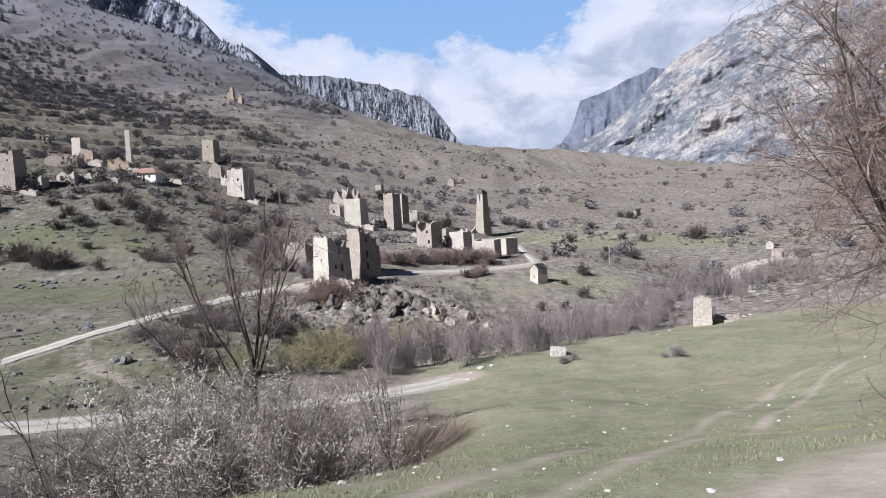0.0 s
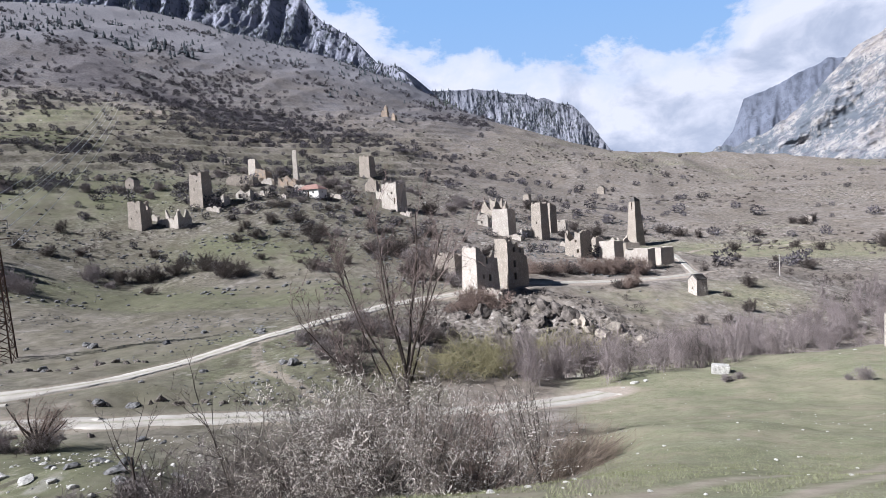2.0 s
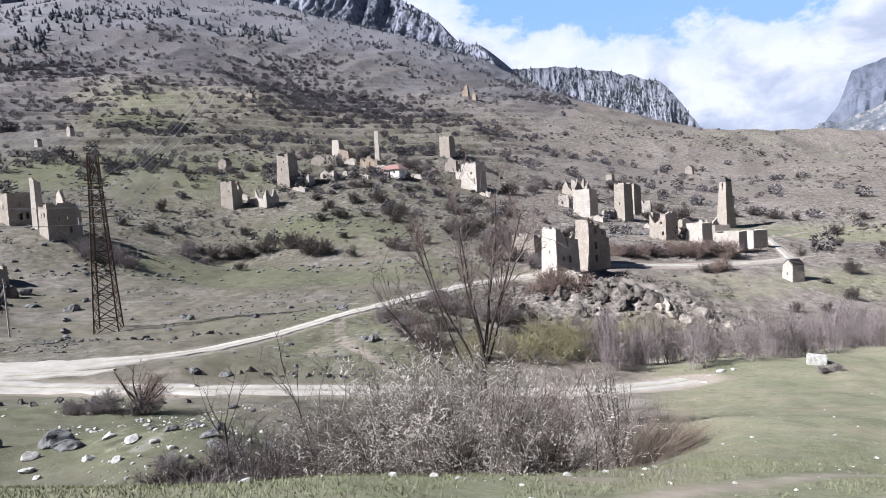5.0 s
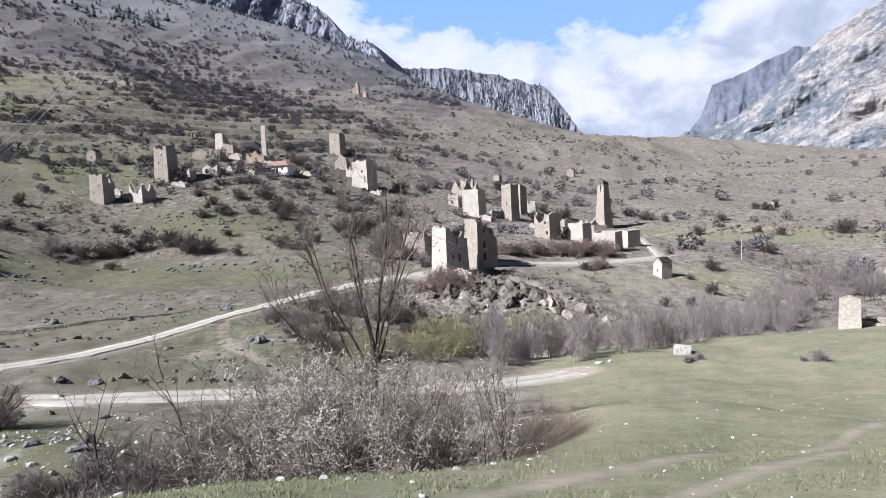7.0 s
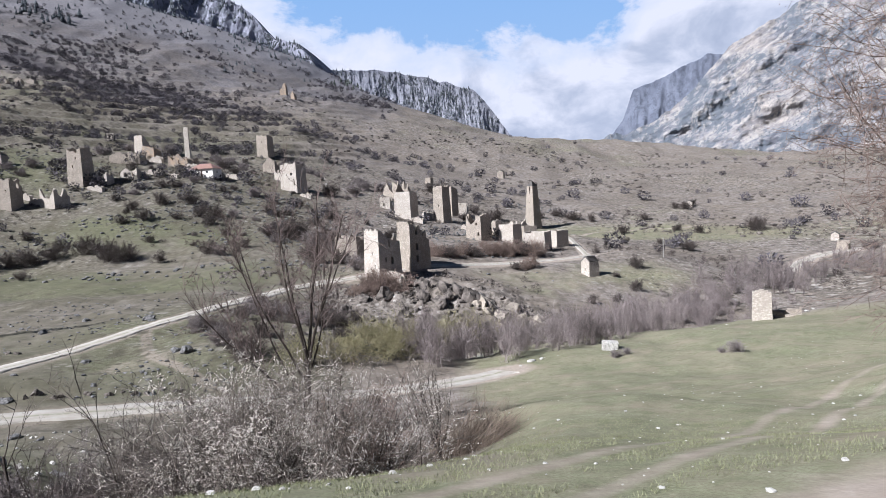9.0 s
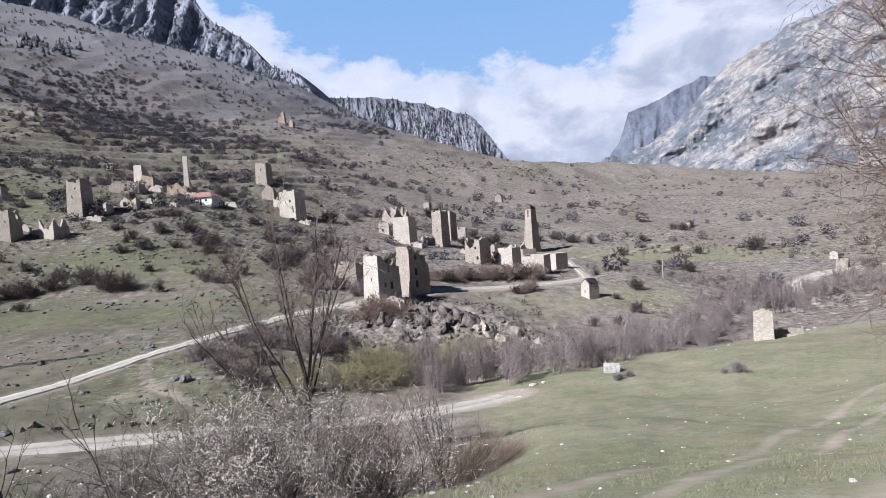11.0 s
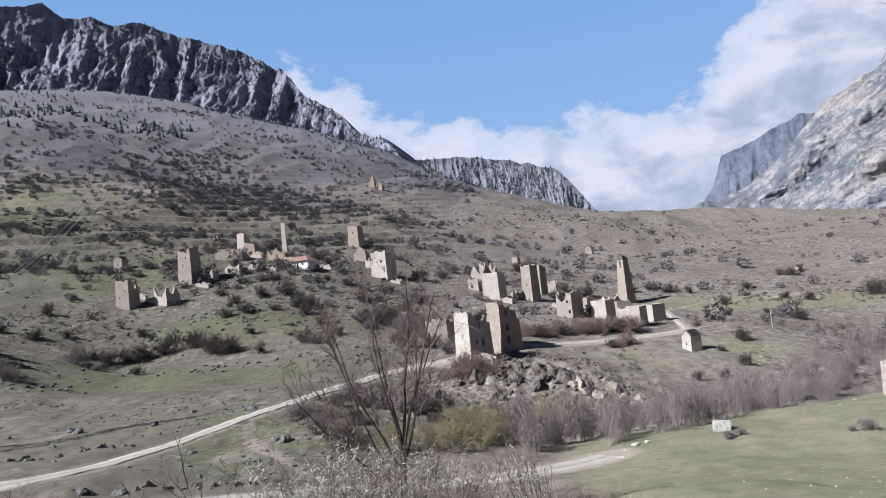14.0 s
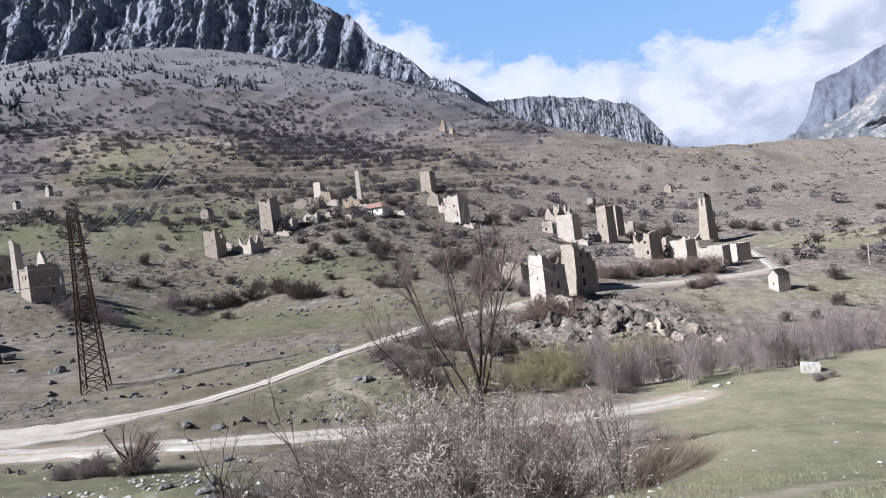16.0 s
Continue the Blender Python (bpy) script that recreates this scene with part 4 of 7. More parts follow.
build_ruin("stone_ruin", -43.2, 286.0, -38, 8.4, 6.4, 8.0, "jagged ruin with spiky remnants of gable walls", STONE, 0.06,
           {0: (0.35, 0.9, 0.45, 0.35, 0.5), 1: (0.5, 0.95, 0.6, 0.3, 0.4), 2: (0.9, 0.3, 0.8, 1.0), 3: (0.3, 0.5, 0.4)}, 0.16)
build_ruin("stone_ruin", -36.5, 280.0, -38, 3.2, 3.0, 8.5, "standing corner of a fallen stone tower", STONE, 0.08, {0: (0.5, 0.9), 1: (1, 0.6), 2: (0.4, 0.6), 3: (0.5, 0.3)}, 0.12)
build_ruin("tall_tower", -19.1, 246.1, -37, 5.2, 4.8, 13.8, "tall pale stone tower with a single small window", STONE, 0.13, {0: (0.98, 0.99, 1), 1: (1, 0.98, 0.96), 2: (1, 0.95), 3: (0.96, 0.98)}, 0.015,
           {0: ((0.55, 6.2, 0.7, 1.0),), 1: ((0.5, 5.5, 0.4, 0.7),)}, 0.8, 0.42, TOWERS, "stone tower")
build_ruin("tall_tower", -16.1, 267.8, -53, 3.4, 3.4, 12.0, "half-fallen stone tower behind a taller one", STONE, 0.14, {0: (0.97, 1), 1: (1, 0.95, 0.98), 2: (0.9, 1), 3: (0.9, 1)}, 0.03, group=TOWERS, category="stone tower")
build_ruin("stone_house", -12.4, 277.6, -9, 4.0, 3.4, 5.0, "small white roofless stone house", STONE_WHITE, 0.05, {0: (0.7, 0.9, 1.0), 1: (1, 0.7)}, 0.06)
build_ruin("stone_house", -33.3, 348.2, -25, 3.6, 3.0, 3.4, "small stone hut on the slope above the village", STONE, 0.05)
# group round the battle tower
build_ruin("stone_house", -4.5, 209.5, -36, 6.2, 6.0, 8.2, "ruined two-storey stone house with broken corners", STONE, 0.06,
           {0: (1.0, 0.72, 0.62, 0.70, 0.85, 0.90), 1: (0.92, 1.0, 0.95), 2: (0.8, 0.9), 3: (0.6, 1.0)}, 0.07, {0: ((0.82, 1.6, 0.8, 1.2), (0.35, 5.2, 0.9, 0.9), (0.7, 5.0, 0.7, 0.7))})
build_ruin("stone_ruin", 1.8, 219.7, -60, 3.6, 4.0, 6.0, "dark leaning wall stump of a stone house", STONE, 0.1, {0: (0.8, 1), 1: (1, 0.9, 0.7), 2: (0.4, 0.6), 3: (0.4, 0.8)}, 0.1)
build_ruin("stone_house", 5.7, 211.0, -36, 5.8, 5.2, 5.8, "low flat-topped stone house", STONE_WHITE, 0.04, {0: (1, 0.97, 1), 1: (1, 0.98)}, 0.015)
build_ruin("stone_house", 12.2, 224.0, -70, 4.6, 5.0, 4.6, "low flat-topped stone house", STONE, 0.04, None, 0.015)
build_ruin("stone_ruin", 8.6, 240.0, -50, 7.0, 6.0, 5.4, "ruined stone house with a pointed wall stump", STONE_WHITE, 0.05, {0: (0.5, 0.6, 0.95, 0.5), 1: (0.9, 0.5, 0.8, 1.0), 2: (0.7, 0.5), 3: (0.5, 0.7)}, 0.1)
build_ruin("stone_house", 13.2, 194.0, -25, 7.2, 6.0, 5.6, "low flat-topped stone house", STONE_WHITE, 0.04, {0: (0.92, 0.97, 1), 1: (1, 0.99)}, 0.012)
build_ruin("stone_house", 20.6, 207.5, -52, 5.0, 5.2, 5.0, "low flat-topped stone house", STONE_WHITE, 0.03, None, 0.012)
build_battle_tower(17.7, 278.3, -45, 5.3, 20.0)
build_crypt("burial_vault", 23.6, 159.6, -58, 3.2, 3.2, 4.7, "gabled stone burial vault beside the lane")
build_ruin("burial_vault", 39.2, 96.8, -20, 2.7, 2.8, 4.6, "white ruined burial vault at the edge of the field", STONE_WHITE, 0.10, {0: (0.90, 0.91, 1.0, 0.92, 0.90), 1: (0.90, 0.88, 0.86), 2: (0.86, 0.98, 0.86), 3: (0.88, 0.9)}, 0.03,
           None, 0.66, 0.20, "burial vaults round the village", "burial vault")
build_ruin("low_wall", 43.0, 98.0, -24, 4.6, 2.4, 1.4, "low tumbled stone wall beside a burial vault", STONE, 0.05, {0: (1, 0.5, 0.3), 1: (0.4, 0.2), 2: (0.9, 0.4), 3: (1, 0.9)}, 0.2, category="stone wall")
build_crypt("burial_vault", 119.6, 233.3, -31, 2.6, 3.0, 3.0, "small white burial vault above the far road")
build_ruin("stone_ruin", 111.5, 212.5, -40, 3.4, 3.0, 3.0, "low ruin beside the far road", STONE, 0.04, {0: (0.5, 1, 0.6), 1: (0.9, 0.5)}, 0.15)
build_crypt("burial_vault", 7.7, 463.5, -15, 4.8, 4.6, 5.8, "burial vault high on the opposite slope", STONE)
build_crypt("burial_vault", 98.4, 328.2, -26, 3.0, 3.0, 3.5, "white burial vault on the opposite slope")
# the hill group
HILL = "ruins of the hill village"
build_ruin("tower_house", -152.9, 193.2, -4, 5.6, 5.2, 9.6, "ruined stone tower house with crumbling top", STONE, 0.08, {0: (0.92, 0.96, 0.9, 0.98), 1: (0.98, 0.9, 1.0), 2: (0.7, 0.9), 3: (0.9, 0.92)}, 0.06,
           {0: ((0.25, 3.2, 0.5, 0.7), (0.7, 5.5, 0.4, 0.6)), 1: ((0.7, 7.0, 1.2, 1.6),)}, group=HILL, category="tower house")
build_ruin("stone_ruin", -141.2, 198.2, -14, 6.2, 6.0, 5.8, "collapsed stone house with jagged wall stumps", STONE_WHITE, 0.05, {0: (1, 0.45, 0.4, 0.95), 1: (1.0, 0.55, 0.45, 0.9, 0.7), 2: (0.5, 0.3, 0.7), 3: (0.6, 0.3, 0.5)}, 0.12, group=HILL)
build_ruin("rubble_wall", -146.5, 199.0, -5, 7.5, 2.0, 2.0, "tumbled rubble wall", STONE_WHITE, 0.05, {0: (0.6, 1, 0.5), 1: (0.5, 0.4), 2: (0.6, 0.9), 3: (0.4, 0.4)}, 0.25, group=HILL, category="stone wall")
build_ruin("tower_house", -145.7, 219.6, -8, 6.4, 6.0, 12.4, "tall ruined tower house with a notched parapet", STONE, 0.12, {0: (1.0, 0.90, 0.89, 0.90, 1.0), 1: (1.0, 0.98, 1.0), 2: (0.9, 1), 3: (0.98, 1)}, 0.02,
           {0: ((0.35, 6.0, 0.5, 0.9), (0.65, 8.8, 0.4, 0.5))}, group=HILL, category="tower house")
build_ruin("rubble_wall", -140.6, 222.0, -4, 9.0, 4.0, 3.4, "broken pale enclosure wall", STONE_WHITE, 0.05, {0: (0.3, 0.5, 0.9, 0.6, 1.0), 1: (1, 0.5), 2: (0.8, 0.4), 3: (0.3, 0.7)}, 0.2, group=HILL, category="stone wall")
build_ruin("stone_house", -133.0, 231.0, -6, 7.0, 5.0, 3.6, "low ruined house front with dark openings", STONE_WHITE, 0.04, {0: (0.5, 1.0, 0.6, 0.9), 1: (0.8, 0.5), 2: (0.7, 0.6), 3: (0.4, 0.6)}, 0.12, {0: ((0.3, 1.2, 1.2, 1.6), (0.75, 1.2, 1.0, 1.4))}, group=HILL)
build_ruin("stone_house", -148.7, 255.6, 4, 12.5, 6.0, 4.4, "long low ruined stone house", STONE, 0.04, {0: (0.6, 0.95, 0.8, 1.0, 0.6), 1: (0.8, 0.6), 2: (0.7, 0.9), 3: (0.5, 0.7)}, 0.1, group=HILL)
build_ruin("tower_house", -160.0, 288.0, -15, 5.0, 5.0, 8.4, "bright broken tower corner above the hill village", STONE_WHITE, 0.1, {0: (1, 0.9, 1), 1: (0.95, 0.8, 0.5), 2: (0.4, 0.6), 3: (0.7, 0.9)}, 0.08, group=HILL, category="tower house")
build_ruin("stone_house", -146.0, 270.0, -10, 6.0, 5.0, 6.0, "ochre stained ruined stone house", STONE_OCHRE, 0.05, {0: (1.0, 0.9, 0.8), 1: (0.8, 0.6), 2: (0.7, 0.8), 3: (0.8, 1.0)}, 0.08, group=HILL)
build_ruin("stone_house", -129.6, 262.3, -4, 9.0, 5.0, 5.0, "ochre ruined house wall with gaps", STONE_OCHRE, 0.05, {0: (0.9, 0.5, 1.0, 0.6, 0.4), 1: (0.6, 0.4), 2: (0.6, 0.9), 3: (0.9, 0.7)}, 0.14, {0: ((0.6, 1.6, 1.0, 1.6),)}, group=HILL)
build_ruin("tower_sliver", -136.8, 285.0, -1, 2.4, 2.4, 18.2, "thin upright sliver of a fallen battle tower", STONE_WHITE, 0.12, {0: (1, 1), 1: (0.95, 0.5, 0.3), 2: (0.3, 0.3), 3: (0.3, 0.7, 0.95)}, 0.03, group=HILL, category="stone tower", cell=0.45)
build_ruin("tower_house", -109.6, 309.9, -13, 6.2, 5.8, 10.6, "ruined stone tower house with a toothed top", STONE, 0.08, {0: (1.0, 0.93, 0.98, 0.92, 0.97), 1: (0.97, 0.95, 0.9), 2: (0.9, 1), 3: (0.9, 1)}, 0.03,
           {0: ((0.5, 6.6, 0.5, 0.8), (0.3, 3.6, 0.5, 0.7))}, group=HILL, category="tower house")
build_ruin("tower_house", -78.8, 253.2, -19, 8.0, 7.2, 10.9, "broad pale stone tower house with dark windows", STONE_WHITE, 0.10, {0: (0.93, 1.0, 0.96, 1.0), 1: (0.98, 0.9, 0.85), 2: (0.8, 0.9), 3: (0.8, 0.9)}, 0.05,
           {0: ((0.85, 3.2, 0.9, 2.4), (0.7, 6.6, 0.8, 1.0), (0.25, 2.6, 0.5, 0.6), (0.4, 6.0, 0.4, 0.5))}, group=HILL, category="tower house")
build_ruin("rubble_wall", -98.4, 283.7, -8, 6.0, 4.0, 6.6, "broken retaining wall between the tower houses", STONE, 0.05, {0: (0.6, 1.0, 0.7), 1: (0.8, 0.5), 2: (0.6, 0.6), 3: (0.5, 0.5)}, 0.15, group=HILL, category="stone wall")
build_ruin("rubble_wall", -88.0, 268.0, -25, 7.0, 3.0, 5.5, "broken pale wall climbing to a tower house", STONE_WHITE, 0.05, {0: (0.9, 0.6, 0.8), 1: (0.7, 0.5), 2: (0.6, 0.6), 3: (0.9, 0.5)}, 0.15, group=HILL, category="stone wall")
build_crypt("burial_vault", -184.4, 230.3, 2, 4.2, 4.0, 4.8, "whitish stone burial house among shrubs", STONE)
build_ruin("stone_ruin", -189.8, 312.2, 11, 3.0, 2.6, 3.4, "small white wall stump on the slope", STONE_WHITE, 0.05, {0: (1, 0.3, 0.8), 1: (0.5, 0.3)}, 0.1, group=HILL)
for px, py, pyaw, ps, ph in ((-210.8, 669.6, -9, 4.2, 13.0), (-198.2, 657.0, -17, 4.6, 7.6), (-216.5, 676.0, 0, 3.4, 8.0)):
    build_ruin("stone_ruin", px, py, pyaw, ps, ps, ph, "far ochre tower ruin high on the mountainside", STONE_OCHRE, 0.1, {0: (0.7, 1, 0.6), 1: (0.9, 0.5), 2: (0.4, 0.5), 3: (0.6, 0.5)}, 0.15, cell=0.7, group="far ruins on the mountainside")
for px, py, pyaw, ps, ph in ((-350.5, 466.3, 2, 5.0, 5.4), (-343.0, 470.0, 2, 6.0, 4.0), (-358.0, 462.0, 2, 4.0, 3.6), (-441.4, 540.7, 0, 2.8, 5.0)):
    build_ruin("stone_ruin", px, py, pyaw, ps, ps, ph, "far grey ruin high on the mountainside", STONE, 0.1, {0: (0.7, 1, 0.6), 1: (0.9, 0.5), 2: (0.4, 0.5), 3: (0.6, 0.5)}, 0.15, cell=0.7, group="far ruins on the mountainside")
build_crypt("burial_vault", -286.7, 242.1, -4, 2.7, 2.7, 5.2, "small white burial vault with dark pointed roof")
build_crypt("burial_vault", -276.8, 216.1, -4, 2.4, 2.4, 3.8, "small white burial vault with dark pointed roof")
# the group beyond the pylon
WEST = "stone houses beyond the pylon"
build_ruin("stone_house", -172.7, 126.1, -16, 6.4, 6.2, 8.0, "grey two-storey stone house with dark windows", STONE, 0.05, {0: (1, 1), 1: (1, 0.99, 1)}, 0.01,
           {1: ((0.45, 5.0, 1.0, 1.4), (0.5, 1.6, 1.0, 2.0), (0.85, 1.6, 0.9, 1.8)), 0: ((0.5, 4.6, 0.7, 1.0),)}, group=WEST)
build_ruin("tower_sliver", -159.0, 122.0, -4, 2.2, 2.2, 13.6, "slender pale tower standing between houses", STONE_WHITE, 0.2, {0: (1, 0.98), 1: (0.98, 0.9), 2: (0.9, 0.9), 3: (0.9, 1)}, 0.02, group=WEST, category="stone tower")
build_ruin("stone_house", -141.7, 113.7, -20, 6.0, 6.6, 8.0, "grey stone house with broken gable and small windows", STONE, 0.05, {0: (0.95, 0.9, 1.0), 1: (1.0, 0.98, 1.0, 0.97), 2: (0.9, 1), 3: (0.8, 0.9)}, 0.03,
           {1: ((0.35, 4.2, 0.7, 0.9), (0.75, 4.4, 0.7, 0.9), (0.85, 1.4, 0.8, 1.4)), 0: ((0.35, 5.2, 0.6, 1.2), (0.7, 5.2, 0.6, 1.2))}, group=WEST)
build_ruin("stone_ruin", -146.0, 120.5, -20, 5.0, 4.0, 11.0, "broken gable wall standing behind a stone house", STONE_WHITE, 0.05, {0: (0.8, 1.0, 0.75), 1: (0.75, 0.6), 2: (0.5, 0.6), 3: (0.8, 0.5)}, 0.05, group=WEST)


def build_cottage(x, y, yaw):
    """The whitewashed house with a red hipped roof."""
    h = thing("cottage", pose(x, y, level(x, y), 0, 0, yaw), "white plastered house with a red hipped roof on the hill", "house")
    L, W, H = 10.2, 6.0, 2.7
    spec = [((-L / 2, -W / 2), (L / 2, -W / 2), (0, 1)), ((L / 2, -W / 2), (L / 2, W / 2), (-1, 0)), ((L / 2, W / 2), (-L / 2, W / 2), (0, -1)), ((-L / 2, W / 2), (-L / 2, -W / 2), (1, 0))]
    holes = {0: ((0.12, 1.3, 1.4, 1.4), (0.52, 1.0, 1.0, 2.0), (0.75, 1.4, 1.0, 1.1)), 1: ((0.5, 1.4, 1.0, 1.1),)}
    for k, (p, q, i) in enumerate(spec):
        skip = 0.35 if k % 2 else 0.0
        part("wall", wall_data((*p, 0), (*q, 0), (*p, H), (*q, H), (*i, 0), H, 0.35, (1, 1), 0.0, holes.get(k, ()), 0.3, 900 + k, skip, skip), PLASTER, h)
    for u, z, w, hh in holes[0]:
        bm = bmesh.new()
        bmesh.ops.create_cube(bm, size=1, matrix=Matrix.LocRotScale((-L / 2 + u * L, -W / 2 + 0.25, z), None, (w, 0.06, hh)))
        pane = part("window" if hh < 1.8 else "door", bm, DARK_WOOD if hh > 1.8 else GLASS_DARK, h)
        for du, dz, fw, fh in ((-w / 2, 0, 0.08, hh), (w / 2, 0, 0.08, hh), (0, hh / 2, w, 0.08), (0, -hh / 2, w, 0.08)):
            bm = bmesh.new()
            bmesh.ops.create_cube(bm, size=1, matrix=Matrix.LocRotScale((-L / 2 + u * L + du, -W / 2 + 0.2, z + dz), None, (fw, 0.08, fh)))
            part("frame", bm, DARK_WOOD, pane, "dark brown wooden frame")
    a, b = L / 2 + 0.6, W / 2 + 0.6
    roof = bmesh.new()
    for dz, flip in ((0.0, False), (-0.12, True)):
        v = [roof.verts.new((*p, z + dz)) for *p, z in ((-a, -b, H), (a, -b, H), (a, b, H), (-a, b, H), (-a + b * 0.9, 0, H + 2.1), (a - b * 0.9, 0, H + 2.1))]
        for f in ((0, 1, 5, 4), (1, 2, 5), (2, 3, 4, 5), (3, 0, 4)):
            roof.faces.new([v[i] for i in (f[::-1] if flip else f)])
    part("roof", roof, ROOF_RED, h, "red painted sheet-metal hipped roof")


build_cottage(-111.5, 245.5, -10)

for px, py, pyaw, pl, ph in ((-137.5, 214.5, -6, 6.0, 1.8), (-128.0, 238.0, -4, 7.0, 2.2), (-120.5, 236.5, -12, 5.0, 1.6), (-140.0, 262.0, -8, 6.0, 3.0), (-122.0, 257.0, -6, 5.5, 2.6), (-104.0, 252.5, -10, 6.0, 1.8),
                             (-72.5, 247.5, -18, 5.0, 2.0), (-154.0, 201.5, -4, 5.0, 2.0), (-28.0, 236.0, -20, 6.0, 2.0), (-9.0, 232.0, -20, 5.0, 2.2), (-40.5, 168.0, -14, 5.0, 1.8), (-25.5, 252.0, -25, 5.0, 2.6)):
    build_ruin("rubble_wall", px, py, pyaw, pl, 1.4, ph, "tumbled pale rubble wall between the ruins", STONE_WHITE, 0.04, {0: (0.5, 1.0, 0.6, 0.9, 0.3), 1: (0.5, 0.4), 2: (0.6, 0.9, 0.4), 3: (0.4, 0.5)}, 0.25, group="rubble walls", category="stone wall")


# ---- plants: branches grown level by level ----
def unit(v):
    return v / np.maximum(np.linalg.norm(v, axis=-1, keepdims=True), 1e-9)


class Plant:
    """Collects tubes for the limbs and slivers for the finest twigs."""

    def __init__(self, seed):
        self.rng, self.v, self.f, self.n = np.random.default_rng(seed), [], [], 0

    def add(self, verts, faces):
        self.v.append(verts.reshape(-1, 3))
        self.f.extend((faces + self.n).tolist())
        self.n += len(self.v[-1])

    def branch(self, p, d, length, radius, bends=3, wiggle=0.25, lift=0.0, end=0.35, sides=3):
        """Grows one level of branches and gives back the lines that they follow."""
        n, rng = len(p), self.rng
        line = [p]
        step = length[:, None] / bends
        d = unit(d)
        dirs = [d]
        for _ in range(bends):
            d = unit(d + rng.normal(0, wiggle, (n, 3)) + np.array([0, 0, lift]))
            line.append(line[-1] + d * step)
            dirs.append(d)
        line, dirs = np.stack(line, 1), np.stack(dirs, 1)
        if sides == 1:
            side = unit(np.cross(d, rng.normal(0, 1, (n, 3)))) * radius[:, None]
            tri = np.stack((line[:, 0] - side, line[:, 0] + side, line[:, -1]), 1)
            self.add(tri, np.arange(n * 3).reshape(n, 3))
            return line, dirs
        a = unit(np.cross(dirs, np.array([0.31, 0.87, 0.38])))
        b = np.cross(dirs, a)
        taper = np.linspace(1, end, bends + 1)[None, :, None, None] * radius[:, None, None, None]
        ang = np.arange(sides) * 2 * np.pi / sides
        ring = line[:, :, None] + taper * (a[:, :, None] * np.cos(ang)[None, None, :, None] + b[:, :, None] * np.sin(ang)[None, None, :, None])
        k = np.arange(n)[:, None, None] * (bends + 1) * sides + np.arange(bends)[None, :, None] * sides
        s = np.arange(sides)[None, None]
        q = np.stack((k + s, k + (s + 1) % sides, k + sides + (s + 1) % sides, k + sides + s), -1).reshape(-1, 4)
        self.add(ring, q)
        return line, dirs

    def sprout(self, line, dirs, count, low=0.25, spread=0.8, up=0.1):
        """Places for children along the parents."""
        n, k = line.shape[0], line.shape[1] - 1
        who = np.repeat(np.arange(n), count)
        s = self.rng.uniform(low, 1, len(who)) * k
        i = np.minimum(s.astype(int), k - 1)
        w = (s - i)[:, None]
        p = line[who, i] * (1 - w) + line[who, i + 1] * w
        d = unit(dirs[who, i + 1] + self.rng.normal(0, spread, (len(who), 3)) + np.array([0, 0, up]))
        return p, d, who

    def tufts(self, line, count, size):
        """Buds, blossoms or needles: small four-cornered slips near the line."""
        n, k = line.shape[0], line.shape[1] - 1
        who = self.rng.integers(0, n, count)
        w = self.rng.uniform(0.1, 1, (count, 1))
        p = line[who, 0] * (1 - w) + line[who, -1] * w
        a = unit(self.rng.normal(0, 1, (count, 3))) * size * self.rng.uniform(0.6, 1.4, (count, 1))
        b = unit(np.cross(a, self.rng.normal(0, 1, (count, 3)))) * size * 0.8
        quad = np.stack((p - a, p - b, p + a, p + b), 1)
        self.add(quad, np.arange(count * 4).reshape(count, 4))

    def data(self):
        return np.concatenate(self.v), self.f


def jitter(rng, n, base, share):
    return base * rng.uniform(1 - share, 1 + share, n)


def shrub_mesh(name, seed, stems, kids, material, thick=1.0, spread=0.75, height_share=1.0, fine=2):
    """A bare shrub one metre high and about as wide."""
    g = Plant(seed)
    rng = g.rng
    root = np.stack((rng.normal(0, 0.10, stems), rng.normal(0, 0.10, stems), np.full(stems, -0.08)), 1)
    d = unit(np.stack((rng.normal(0, spread, stems), rng.normal(0, spread, stems), np.full(stems, height_share)), 1))
    line, dirs = g.branch(root, d, jitter(rng, stems, 0.66, 0.22), jitter(rng, stems, 0.016 * thick, 0.3), 3, 0.16, 0.06)
    length, radius = 0.31, 0.008 * thick
    for level_ in range(fine):
        p, d, _ = g.sprout(line, dirs, kids, 0.2, 0.95, 0.12)
        last = level_ == fine - 1
        line, dirs = g.branch(p, d, jitter(rng, len(p), length, 0.4), jitter(rng, len(p), radius * (1.3 if last else 1), 0.3), 2, 0.22, 0.03, sides=1 if last else 3)
        length, radius = length * 0.52, radius * 0.72
    v, f = g.data()
    return mesh_of(name, v, f, material)


def scattered(name, mesh, label, places, group="", category="shrub", wide=1.0, mat_z=0.0, squash=0.12):
    """One object for each place (x, y, height)."""
    rng = random.Random(len(places) * 31 + 5)
    for x, y, h in places:
        ob = new(name, mesh[rng.randrange(len(mesh))])
        h *= rng.uniform(0.85, 1.35)
        k = h * wide * rng.uniform(0.75, 1.05)
        ob.matrix_basis = pose(x, y, level(x, y) + mat_z, rng.uniform(-4, 4), rng.uniform(-4, 4), rng.uniform(0, 360)) @ Matrix.Diagonal((k, k * rng.uniform(0.9, 1.1), h, 1))
        tagged(ob, label, category, group)


MID_SHRUBS = [shrub_mesh("shrub", 100 + i, 18, 12, TWIG_DARK, 0.75, 0.62) for i in range(4)]
GREY_SHRUBS = [shrub_mesh("shrub", 120 + i, 18, 12, TWIG_PURPLE, 0.75, 0.62) for i in range(3)]
